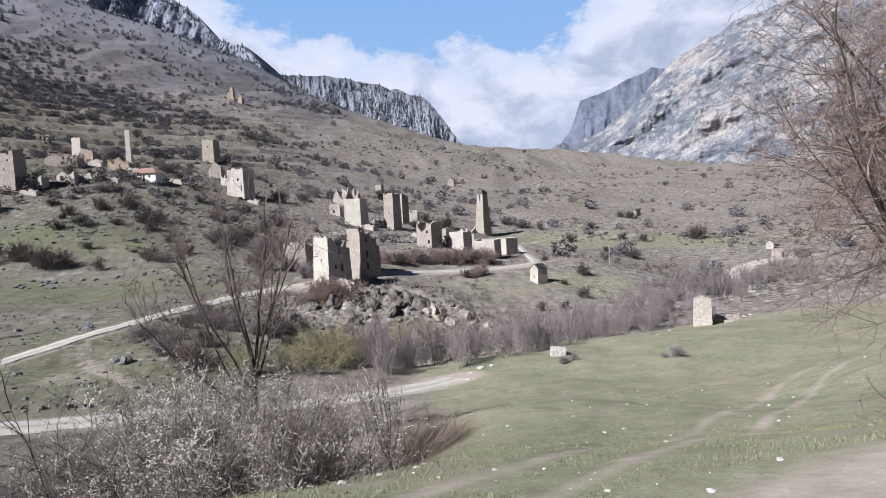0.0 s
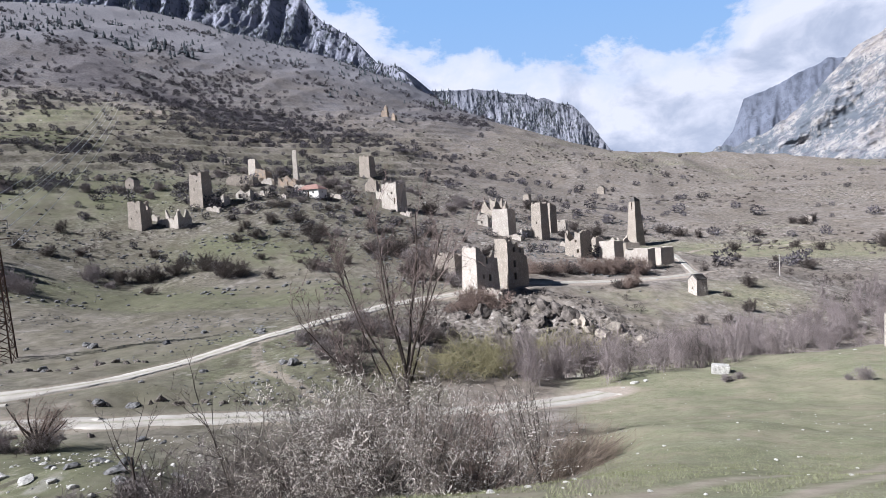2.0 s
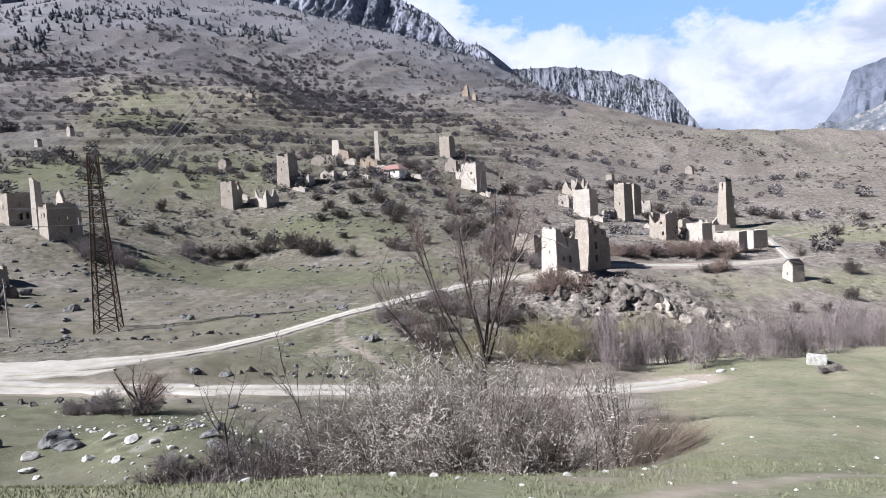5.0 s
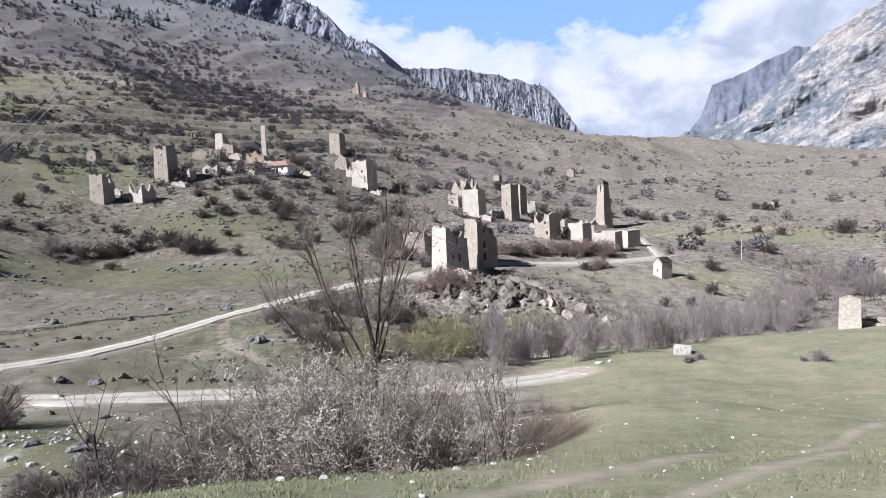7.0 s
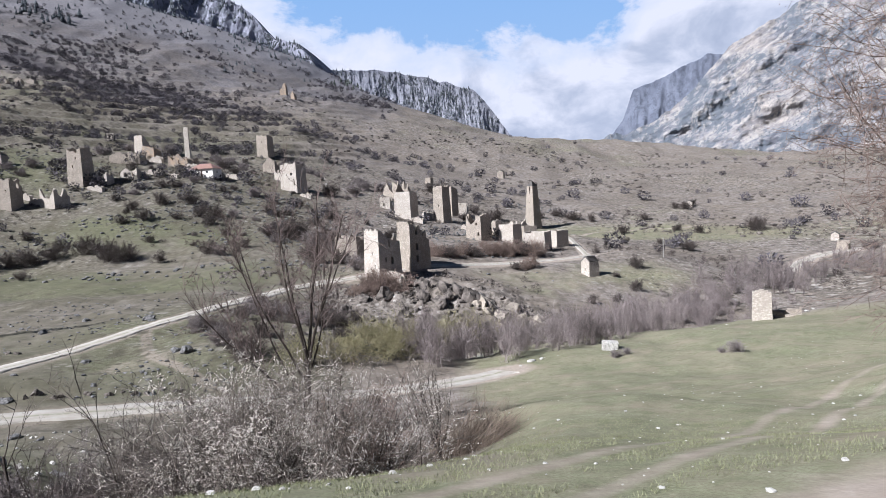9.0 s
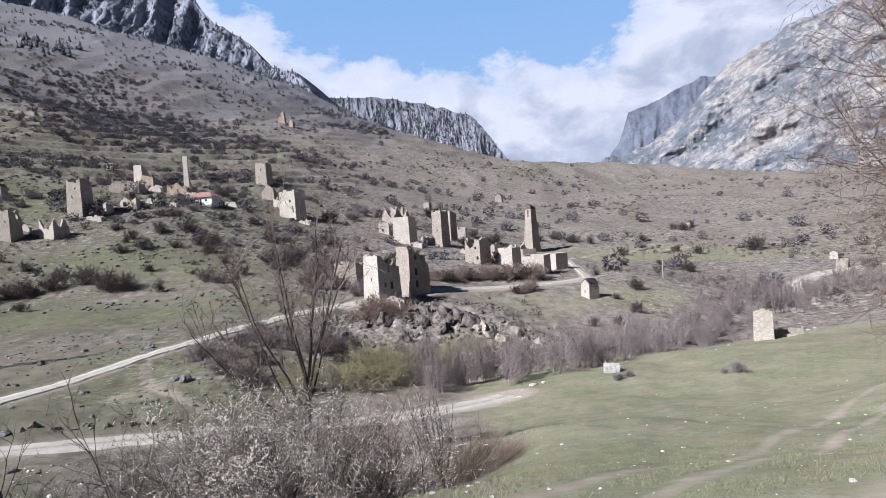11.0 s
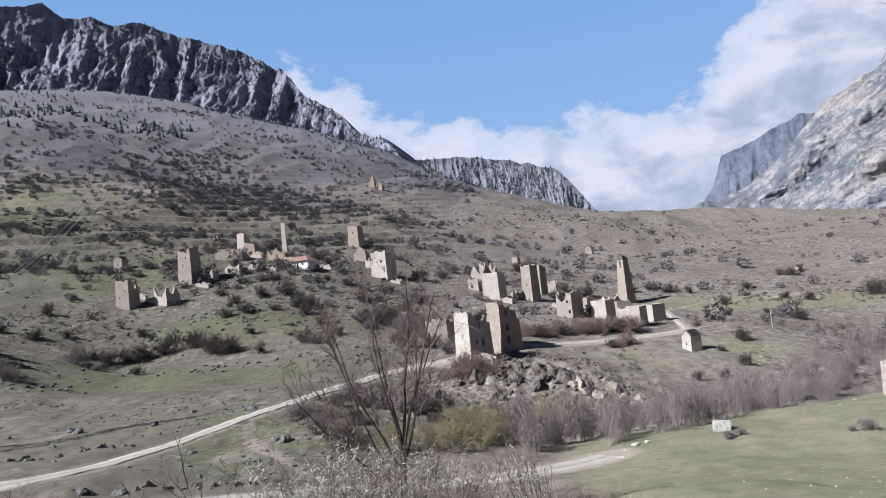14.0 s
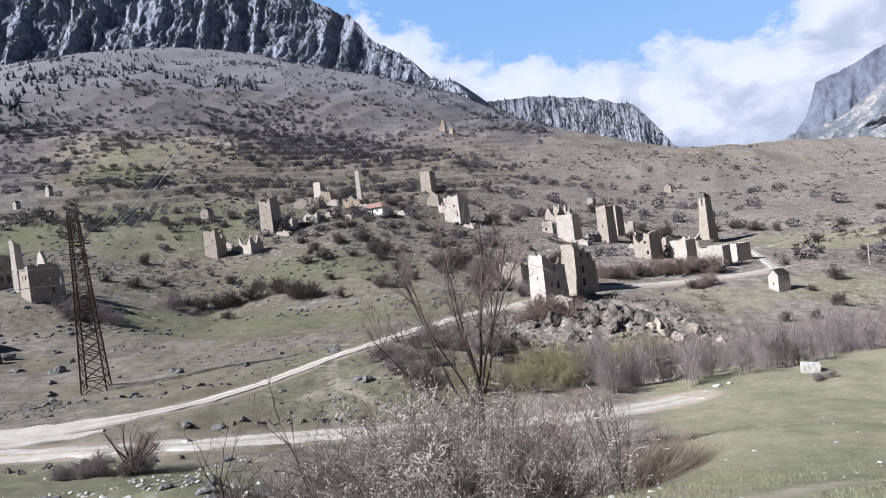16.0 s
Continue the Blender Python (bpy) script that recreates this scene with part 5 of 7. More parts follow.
RED_SHRUBS = [shrub_mesh("shrub", 140 + i, 18, 12, TWIG_RED, 0.75, 0.62) for i in range(2)]
SAPLINGS = [shrub_mesh("sapling", 160 + i, 7, 9, TWIG_PALE, 0.5, 0.26) for i in range(5)]
WILLOWS = [shrub_mesh("willow", 180 + i, 16, 11, CATKIN, 0.38, 0.6) for i in range(2)]

# thicket under the hill, shrubs on the meadow's edge
scattered("hawthorn_shrub", MID_SHRUBS + GREY_SHRUBS[:2], "dark bare hawthorn shrub on the meadow's edge",
          [(-127.4, 141, 4.2), (-132, 146, 5.0), (-128.5, 147.1, 3.6), (-124.0, 147.0, 5.2), (-120.4, 149.8, 5.9), (-117.0, 151.8, 4.2), (-113, 156, 5.4), (-115.6, 162, 3.4),
           (-106.2, 158.5, 5.2), (-103, 160, 4.2), (-97.6, 155.2, 5.4), (-94, 157, 4.2), (-83.9, 154.3, 3.4), (-74.5, 161.8, 3.6), (-70.6, 160.3, 3.6), (-107, 136.5, 2.6), (-121, 140, 3.0),
           (-46.1, 167.7, 4), (-52, 181, 6.4), (-58, 185, 6.0), (-63, 191, 5.4), (-48, 171, 6.0), (-50, 190, 5.6), (-44, 178, 5.0), (-41, 163, 4.5), (-38, 156, 4.0), (-44, 155, 4.2), (-32.4, 150.5, 4.2), (-48, 160, 3.4)], "shrubs of the hillside")
scattered("hawthorn_shrub", MID_SHRUBS, "dark bare shrub on the stony knoll",
          [(-91.4, 195.9, 5), (-88, 199, 4.4), (-86, 190, 4.2), (-118.1, 223.1, 4.6), (-106.3, 262, 4), (-108.5, 180, 4.2), (-104, 184, 3.2), (-78, 182, 3.5), (-66, 186, 4.2), (-62, 184, 3.6), (-98, 230, 3.5),
           (-70, 215, 3), (-58, 205, 3.2), (-52, 190, 3.4), (-125, 205, 2.8), (-95, 170, 3.0), (-55, 215, 4), (-66, 262, 5.5), (-150.2, 150.7, 3.6), (-146, 158, 3.4), (-160, 150, 4.0)], "shrubs of the hillside")
scattered("shrub", GREY_SHRUBS, "grey-purple leafless shrub on the slope",
          [(-190, 225, 4.2), (-184, 222, 5), (-178, 226, 4), (-173, 231, 4.6), (-196, 218, 4), (-170, 222, 3.6), (-165, 240, 4.5), (-205, 235, 4.5), (-90, 300, 6), (-84, 296, 5), (-96, 296, 5), (-120, 292, 6), (-128, 296, 5),
           (-58, 290, 5), (-52, 296, 6), (-46, 300, 5), (-62, 300, 5), (-152, 300, 6), (-168, 292, 5), (-118, 280, 5), (-108, 276, 4.4), (-125, 275, 4.5), (-175, 118, 5), (-132, 112, 4.5), (-128, 110, 4), (-124, 113, 4.4),
           (-118, 112, 4.4), (-230, 200, 5), (-222, 205, 6), (-215, 198, 5), (-236, 208, 5)], "shrubs of the hillside")
scattered("village_thicket", RED_SHRUBS + MID_SHRUBS[:2], "reddish bare bramble thicket below the houses",
          [(-16.9, 168.6, 4.2), (-14.4, 168, 4.5), (-12.3, 167.8, 4.2), (-10.5, 170, 4.6), (-8.3, 173.4, 4.2), (-5.5, 173.5, 4.6), (-2.3, 176.3, 4.4), (0, 177, 4.6), (2.2, 177, 4.6), (4.6, 179, 4.6), (7.0, 182.6, 4.6),
           (9, 180.5, 5.0), (10.6, 181, 4.6), (7.4, 161.9, 3.4), (9.4, 163.5, 3.6), (5.4, 161, 2.8), (12.5, 184, 4)], "thicket below the houses")
scattered("bank_shrub", RED_SHRUBS, "reddish round shrub on the bank under the tower house", [(-22.6, 125.0, 5.4), (-19.6, 124.0, 5.0), (-24.8, 126.5, 4.4), (-27, 122, 3.2), (-21.2, 122.6, 4.2)], "shrubs on the crag", wide=1.25)
scattered("wall_shrub", MID_SHRUBS, "dark shrub rooted on a ruined wall top", [(-23.6, 141.0, 3.0), (-22.4, 142.6, 2.4)], "shrubs on the walls", mat_z=9.2)
scattered("wall_shrub", MID_SHRUBS, "dark shrub rooted on a ruined wall top", [(-20.6, 152.0, 2.8), (-19.5, 151.2, 2.2)], "shrubs on the walls", mat_z=9.4)
scattered("slope_shrub", MID_SHRUBS, "dark shrub on the opposite slope",
          [(-11.3, 262, 4.5), (-3, 275, 5), (2, 282, 6), (-8, 290, 5), (22, 300, 5), (30, 305, 5.5), (38, 300, 5), (45, 296, 4), (52, 262, 4), (-30, 320, 6), (-24, 325, 6), (64, 215, 4.5), (70, 300, 4), (95, 322, 4.6), (91, 326, 4), (101, 331, 4.4),
           (104, 262, 5.5), (107, 266, 5), (76, 270, 4), (82, 262, 4), (118, 209, 3.6), (120, 212, 3.4), (30, 190, 2), (37, 171, 3.6), (30, 160, 1.8), (33, 151, 3), (27, 143, 2.4), (21, 140, 2.4), (46, 226, 2.6), (58, 228, 2.8)],
          "shrubs of the opposite slope")
scattered("field_shrub", GREY_SHRUBS, "thin low shrub on the green field", [(21.0, 57.8, 1.15), (11.5, 63, 1.2), (12.6, 63.5, 0.9), (20.2, 58.6, 0.9)], "shrubs of the field")

# loose shrubs all over the knoll and the hill's flanks
rng_ = np.random.default_rng(23)
knoll = [(float(x), float(y), float(h)) for x, y, h in zip(rng_.uniform(-175, -38, 110), rng_.uniform(166, 300, 110), 1.1 + 3.6 * rng_.random(110) ** 2)
         if -46 < math.degrees(math.atan2(x, y)) < -11 and road_mask(np.array([x]), np.array([y]))[0] < 0.05 and min(math.hypot(x - u, y - w) for u, w in ((-153, 193), (-141, 198), (-146, 220), (-133, 231), (-149, 256), (-130, 262), (-79, 253), (-110, 310), (-98, 284), (-88, 268), (-120, 250), (-124, 240))) > 11]
scattered("knoll_shrub", MID_SHRUBS + GREY_SHRUBS, "low dark leafless shrub among stones of the knoll", knoll, "shrubs of the knoll")

# saplings and willows along the stream
stream = along([(-24, 58), (-16, 64), (-8, 69), (0, 75), (9, 86), (18, 102), (29, 122), (44, 140), (60, 158), (74, 176), (88, 184), (110, 196)], 1.0)
rng_ = np.random.default_rng(8)
spots_ = []
for _ in range(430):
    p = stream[rng_.integers(0, len(stream))] + rng_.normal(0, 1, 2) * np.array([4.5, 5.5])
    if distance_to(p[0], p[1], along(LOWER_ROAD, 2)) > 3.0 and math.hypot(*p) > 62:
        spots_.append((float(p[0]), float(p[1]), float(rng_.uniform(2.6, 6.4))))
spots_ = sorted((p for p in spots_ if math.degrees(math.atan2(p[0], p[1])) > -8.5), key=lambda p: math.hypot(p[0], p[1]))
scattered("sapling", SAPLINGS, "slim leafless purplish sapling by the stream", spots_[:240], "saplings along the stream", "sapling", 0.75)
far_saplings = spots_[240:]
scattered("willow_bush", WILLOWS, "willow bush in yellow-green bud by the stream", [(-15.5, 65, 4.2), (-12.6, 68, 4.8), (-10.4, 69, 4.6), (-17.5, 65, 3.8), (-14.2, 71, 4.4), (-12.6, 75, 4.6), (-8.6, 98, 6.8), (-5.6, 100, 7.0), (-2.5, 101, 6.4), (0.6, 102, 6.0), (-10.5, 95, 5.6), (-19.6, 62, 3.2)], "willows along the stream", "bush", 1.15)
scattered("bank_shrub", MID_SHRUBS + GREY_SHRUBS, "bare shrub on the stream bank", [(float(x), float(y), float(h)) for x, y, h in zip(rng_.uniform(-38, -6, 40), rng_.uniform(58, 100, 40), rng_.uniform(1.6, 3.6, 40))
                                                                       if distance_to(x, y, along(UPPER_ROAD, 3)) > 4 and distance_to(x, y, along(LOWER_ROAD, 3)) > 4], "shrubs on the stream bank")


# ---- far shrubs and pines, too many to count ----
def join_copies(name, base, places, material, label, category):
    """places: x, y, z, width, height, turn. One mesh of many small copies."""
    v0, f0 = base
    n, m = len(places), len(v0)
    p = np.array(places, float)
    c, s = np.cos(p[:, 5])[:, None], np.sin(p[:, 5])[:, None]
    x = (v0[:, 0] * c - v0[:, 1] * s) * p[:, 3:4] + p[:, 0:1]
    y = (v0[:, 0] * s + v0[:, 1] * c) * p[:, 3:4] + p[:, 1:2]
    z = v0[:, 2] * p[:, 4:5] + p[:, 2:3]
    faces = (np.array(f0)[None] + (np.arange(n) * m)[:, None, None]).reshape(-1, len(f0[0]))
    me = mesh_of(name, np.stack((x, y, z), -1).reshape(-1, 3), faces, material)
    return tagged(new(name, me), label, category, kind="stuff")


def tuft_base(seed, n):
    """A far shrub: slivers fanning from the root, one metre high."""
    g = Plant(seed)
    rng = g.rng
    q = unit(rng.normal(0, 1, (n, 3))) * rng.uniform(0.2, 1, (n, 1)) ** 0.5
    p = np.stack((q[:, 0] * 0.5, q[:, 1] * 0.5, 0.45 + q[:, 2] * 0.42), 1)
    d = unit(q + rng.normal(0, 0.6, (n, 3)) + np.array([0, 0, 0.5]))
    g.branch(p, d, jitter(rng, n, 0.17, 0.5), jitter(rng, n, 0.052, 0.4), 1, 0.2, sides=1)
    return g.data()


def sapling_base(seed):
    """A far sapling: a few steep stems with a haze of twigs, one metre high."""
    g = Plant(seed)
    rng = g.rng
    d = unit(np.stack((rng.normal(0, 0.24, 9), rng.normal(0, 0.24, 9), np.ones(9)), 1))
    line, dirs = g.branch(np.zeros((9, 3)), d, jitter(rng, 9, 0.75, 0.25), jitter(rng, 9, 0.009, 0.3), 3, 0.1, 0.05, sides=1)
    p, d, _ = g.sprout(line, dirs, 24, 0.2, 0.5, 0.3)
    g.branch(p, d, jitter(rng, len(p), 0.18, 0.4), jitter(rng, len(p), 0.0058, 0.3), 1, 0.2, sides=1)
    return g.data()


def pine_base(seed):
    """A far pine: ragged stacked skirts round a spire."""
    rng = np.random.default_rng(seed)
    v, f = [], []
    for k in range(5):
        z0, z1, w = 0.10 + 0.17 * k, 0.42 + 0.17 * k, 0.26 * (1 - 0.17 * k)
        a = rng.uniform(0, 6.28)
        b = len(v)
        for i in range(7):
            q = a + i * 6.2832 / 7
            r = w * rng.uniform(0.6, 1.25)
            v.append((r * math.cos(q), r * math.sin(q), z0 + rng.uniform(-0.04, 0.04)))
        v.append((rng.normal(0, 0.01), rng.normal(0, 0.01), min(1.0, z1)))
        f += [(b + i, b + (i + 1) % 7, b + 7) for i in range(7)]
    return np.array(v), f


def far_places(count, seed, rmin, rmax, density, low, high):
    rng = np.random.default_rng(seed)
    az = np.radians(rng.uniform(-64, 42, count * 6))
    r = np.sqrt(rng.uniform(rmin ** 2, rmax ** 2, count * 6))
    x, y = r * np.sin(az), r * np.cos(az)
    keep = rng.uniform(0, 1, len(x)) < density(x, y, r, np.degrees(az))
    x, y = x[keep][:count], y[keep][:count]
    h = rng.uniform(low, high, len(x)) * (0.7 + 0.6 * rng.random(len(x)) ** 2)
    return np.stack((x, y, height(x, y) - 0.1, h * rng.uniform(0.9, 1.4, len(x)), h, rng.uniform(0, 6.28, len(x))), 1)


def slope_density(x, y, r, deg):
    d = 0.035 + 0.5 * np.clip(fbm(x / 70, y / 45, 0, 3, 91) * 1.4 - 0.25, 0, 1)
    wild = 0.75 + 0.9 * fbm(x / 45, y / 45, 0, 3, 92)
    for cx, cy, rx, ry, k in ((-320, 545, 85, 60, 1.2), (-235, 510, 70, 45, 1.1), (-300, 460, 45, 26, 0.8), (-465, 350, 50, 42, 1.2), (-600, 450, 80, 70, 1.1), (-430, 440, 26, 40, 0.5),
                              (-262, 285, 45, 14, 0.9), (-240, 215, 50, 26, 0.8), (-150, 330, 90, 26, 0.7), (-60, 345, 60, 26, 0.6), (-420, 640, 60, 60, 0.9)):
        d = d + k * wild * np.exp(-((x - cx) / rx) ** 2 - ((y - cy) / ry) ** 2)
    d = d * (1 - 0.95 * np.exp(-((x + 335) / 70) ** 2 - ((y - 335) / 42) ** 2))
    d = d * np.where(deg > -8, np.clip(1.1 - r / 620, 0.05, 1), 1)
    return np.clip(d, 0, 1) * (distance_to(x, y, along(FAR_TRACK, 8)) > 5)


sap_ = np.array(far_saplings)
join_copies("far_saplings", sapling_base(4), np.column_stack((sap_[:, :2], height(sap_[:, 0], sap_[:, 1]) - 0.1, sap_[:, 2] * 0.9, sap_[:, 2] * 1.1, np.arange(len(sap_)) * 2.4)), TWIG_PALE, "purplish leafless saplings farther down the stream", "saplings")
join_copies("slope_scrub", tuft_base(1, 150), far_places(2600, 5, 190, 1150, slope_density, 2.2, 5.2), SCRUB_DARK, "dark leafless scrub scattered over the mountain slope", "scrub")
join_copies("slope_scrub", tuft_base(2, 150), far_places(3000, 6, 190, 1150, slope_density, 2.2, 5.2), SCRUB_GREY, "greyish leafless scrub scattered over the mountain slope", "scrub")
near_scrub = lambda x, y, r, deg: np.clip(0.15 + fbm(x / 30, y / 30, 0, 3, 33) * 0.9, 0, 1) * (road_mask(x, y) < 0.05) * np.where(np.abs(deg + 30) < 25, np.clip((r - 170) / 30, 0.02, 1), np.where(deg > 4, np.clip((r - 175) / 20, 0, 1), 0.5)) * (r > 120)
join_copies("low_scrub", tuft_base(3, 80), far_places(2200, 7, 110, 330, near_scrub, 0.4, 1.7), TWIG_DARK, "low dry scrub among the stones of the slope", "scrub")


def pines_on(face, count, seed, low, high, name, label, band=(0.05, 1.0), needles=None):
    rng = np.random.default_rng(seed)
    rows, cols = face.shape[:2]
    i = rng.integers(int(rows * band[0]), int(rows * band[1]) - 1, count * 4)
    j = rng.integers(0, cols, count * 4)
    p = face[i, j]
    clump = fbm(p[:, 0] / 60, p[:, 1] / 60, p[:, 2] / 40, 3, seed) + rng.uniform(-0.5, 0.7, len(p))
    p = p[clump > 0.15][:count]
    h = rng.uniform(low, high, len(p))
    join_copies(name, pine_base(seed), np.stack((p[:, 0], p[:, 1], p[:, 2] - 1.0, h, h, rng.uniform(0, 6.28, len(p))), 1), needles or NEEDLES, label, "pines")


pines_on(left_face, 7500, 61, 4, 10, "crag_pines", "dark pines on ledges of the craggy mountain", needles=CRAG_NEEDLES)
pines_on(mid_face, 6500, 62, 6, 14, "cliff_pines", "pines with haze-grey needles on ribs of the grey cliff", needles=FAR_NEEDLES)
pines_on(pale_face, 4200, 63, 2.5, 6, "limestone_pines", "sparse pines with haze-grey needles on pale limestone", (0.05, 0.9), FAR_NEEDLES)
foot_trees = lambda x, y, r, deg: np.clip(0.15 + fbm(x / 60, y / 60, 0, 3, 97), 0, 1) * (deg < -15) * np.clip((r - 780) / 200, 0, 1)
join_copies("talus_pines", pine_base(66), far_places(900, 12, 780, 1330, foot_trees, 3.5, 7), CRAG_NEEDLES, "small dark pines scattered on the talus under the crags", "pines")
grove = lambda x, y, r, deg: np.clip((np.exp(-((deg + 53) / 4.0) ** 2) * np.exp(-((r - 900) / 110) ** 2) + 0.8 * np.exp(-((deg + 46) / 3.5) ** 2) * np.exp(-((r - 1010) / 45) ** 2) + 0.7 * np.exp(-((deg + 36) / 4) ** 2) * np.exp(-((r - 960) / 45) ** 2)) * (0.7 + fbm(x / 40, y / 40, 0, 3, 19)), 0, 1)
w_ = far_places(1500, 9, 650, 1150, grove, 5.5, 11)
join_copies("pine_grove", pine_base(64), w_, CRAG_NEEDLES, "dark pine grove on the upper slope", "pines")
spur = lambda x, y, r, deg: np.exp(-((deg + 11.5 - (r - 1080) * 0.012) / 1.2) ** 2) * (r > 950) * (r < 1250)
join_copies("spur_pines", pine_base(65), far_places(160, 10, 950, 1250, spur, 7, 12), NEEDLES, "pines along the spur's skyline", "pines")


# ---- trees and bushes near by ----
def build_bare_tree(name, x, y, h, label, seed, limbs=7, trunk=0.14, lean=(0, 0), spread=0.33, split=0.42, kids=(6, 6, 5), material=None, category="tree", buds=None, fine=1.0, droop=0.03, reach=9.0):
    """A leafless tree: trunk, rising limbs, branches and twigs."""
    tree = thing(name, pose(x, y, level(x, y) - 0.15), label, category)
    a = Plant(seed)
    rng = a.rng
    line, dirs = a.branch(np.zeros((1, 3)), np.array([[lean[0], lean[1], 1.0]]), np.array([h * split]), np.array([trunk]), 5, 0.06, 0.05, 0.75, 7)
    part("trunk", a.data(), BARK, tree)
    p, d, _ = a.sprout(line, dirs, limbs, 0.55, spread, 0.35)
    flat = np.linalg.norm(d[:, :2], axis=1, keepdims=True) / np.maximum(d[:, 2:], 0.05)
    d[:, :2] *= np.minimum(1, reach / np.maximum(flat, 1e-6))
    grown = []
    for k in range(limbs):
        b = Plant(seed * 50 + k)
        grown.append(b.branch(p[k:k + 1], d[k:k + 1], jitter(rng, 1, h * 0.55, 0.22), jitter(rng, 1, trunk * 0.45, 0.3), 6, 0.10, 0.09, 0.22, 5))
        part("limb", b.data(), BARK, tree)
    l1, d1 = (np.concatenate([g[i] for g in grown]) for i in (0, 1))
    c = Plant(seed + 2)
    rng = c.rng
    p, d, _ = c.sprout(l1, d1, kids[0], 0.2, spread * 1.3, 0.15)
    l2, d2 = c.branch(p, d, jitter(rng, len(p), h * 0.21, 0.4), jitter(rng, len(p), 0.017 * fine, 0.3), 4, 0.16, droop, 0.3)
    p, d, _ = c.sprout(l2, d2, kids[1], 0.15, spread * 1.7, 0.05)
    l3, d3 = c.branch(p, d, jitter(rng, len(p), h * 0.10, 0.4), jitter(rng, len(p), 0.008 * fine, 0.3), 3, 0.2, droop * 0.6, 0.4)
    p, d, _ = c.sprout(l3, d3, kids[2], 0.1, spread * 2.0, 0.0)
    l4, d4 = c.branch(p, d, jitter(rng, len(p), h * 0.05, 0.4), jitter(rng, len(p), 0.006 * fine, 0.3), 1, 0.2, sides=1)
    part("crown", c.data(), material or TWIG, tree, "fine leafless twigs")
    if buds:
        e = Plant(seed + 3)
        e.tufts(l4, buds[0], buds[1])
        tagged(part("bud_cover", e.data(), buds[2], tree, "small swelling buds"), kind="stuff")
    return tree


def build_stemmed_tree(x, y, h, label, seed):
    """A leafless tree of two trunks that part into steep stems; u runs across its widest side."""
    tree = thing("bare_tree", pose(x, y, level(x, y) - 0.15, 0, 0, 17), label, "tree")
    lines = []

    def grow(name, k, start, way, length, radius, wiggle=0.07, lift=0.05, end=0.3):
        g = Plant(seed * 60 + k)
        lines.append(g.branch(np.array([start]), np.array([way]), np.array([length * h]), np.array([radius]), 8, wiggle, lift, end, 6))
        part(name, g.data(), BARK, tree)

    grow("trunk", 0, (0, 0, 0), (0.01, 0, 1), 0.36, 0.15, 0.03, 0.05, 0.75)
    grow("trunk", 1, (-0.9, 0.2, 0), (-0.02, 0, 1), 0.31, 0.09, 0.04, 0.05, 0.7)
    for k, (u, v, z, a, b, length, radius) in enumerate((
            (0.05, 0.0, 0.35, -0.10, 0.06, 0.62, 0.085), (0.06, 0.0, 0.35, 0.05, -0.08, 0.64, 0.08), (0.0, 0.0, 0.33, 0.20, 0.10, 0.60, 0.07), (0.0, 0.0, 0.26, -0.50, 0.10, 0.64, 0.065),
            (-0.95, 0.2, 0.24, -1.1, -0.10, 0.48, 0.055), (-0.95, 0.2, 0.30, -0.42, 0.10, 0.52, 0.055), (0.02, 0.0, 0.30, 0.42, 0.25, 0.44, 0.045), (0.0, 0.0, 0.34, -0.24, -0.20, 0.56, 0.06), (-0.95, 0.2, 0.20, -0.8, 0.4, 0.40, 0.045), (0.02, 0.0, 0.34, 0.30, -0.2, 0.55, 0.055))):
        grow("limb", 10 + k, (u, v, z * h), (a, b, 1.0 if a > -0.7 else 0.8), length, radius)
    l1, d1 = (np.concatenate([g[i] for g in lines[2:]]) for i in (0, 1))
    c = Plant(seed + 2)
    rng = c.rng
    p, d, _ = c.sprout(l1, d1, 12, 0.22, 0.5, 0.22)
    l2, d2 = c.branch(p, d, jitter(rng, len(p), h * 0.15, 0.45), jitter(rng, len(p), 0.020, 0.3), 4, 0.14, 0.06, 0.3)
    p, d, _ = c.sprout(l2, d2, 7, 0.15, 0.55, 0.12)
    l3, d3 = c.branch(p, d, jitter(rng, len(p), h * 0.075, 0.4), jitter(rng, len(p), 0.0115, 0.3), 3, 0.18, 0.03, 0.4)
    p, d, _ = c.sprout(l3, d3, 5, 0.1, 0.65, 0.05)
    c.branch(p, d, jitter(rng, len(p), h * 0.035, 0.4), jitter(rng, len(p), 0.009, 0.3), 1, 0.2, sides=1)
    part("crown", c.data(), TWIG_BROWN, tree, "fine reddish leafless twigs")


TWIG_BROWN = twig_material("red_brown_tree_twigs", (0.115, 0.085, 0.075), (0.20, 0.155, 0.138))
build_stemmed_tree(-8.9, 28.8, 12.4, "tall leafless grey tree with steep limbs above the thicket", 300)
build_bare_tree("sapling_tree", -8.9, 13.7, 5.6, "thin leafless young tree beside the thicket", 320, 5, 0.05, (-0.10, 0), 0.42, 0.42, (5, 5, 4), fine=0.7)
build_bare_tree("sapling_tree", -14.8, 17.6, 3.6, "small leaning dead tree among the boulders", 330, 4, 0.05, (-0.45, 0.1), 0.45, 0.55, (4, 4, 3), fine=0.7)
build_bare_tree("sapling_tree", -2.0, 19.6, 4.6, "cluster of slim upright stems at the field's edge", 340, 9, 0.06, (0.0, 0), 0.36, 0.16, (5, 5, 4), fine=0.7)
build_bare_tree("sapling_tree", -7.4, 24.0, 6.0, "slim leafless tree in the gully", 350, 6, 0.07, (0.1, 0), 0.36, 0.35, (6, 5, 4), fine=0.8)
build_bare_tree("sapling_tree", -12.5, 25.5, 5.2, "slim leafless tree in the gully", 355, 6, 0.07, (-0.2, 0), 0.36, 0.35, (6, 5, 4), fine=0.8)
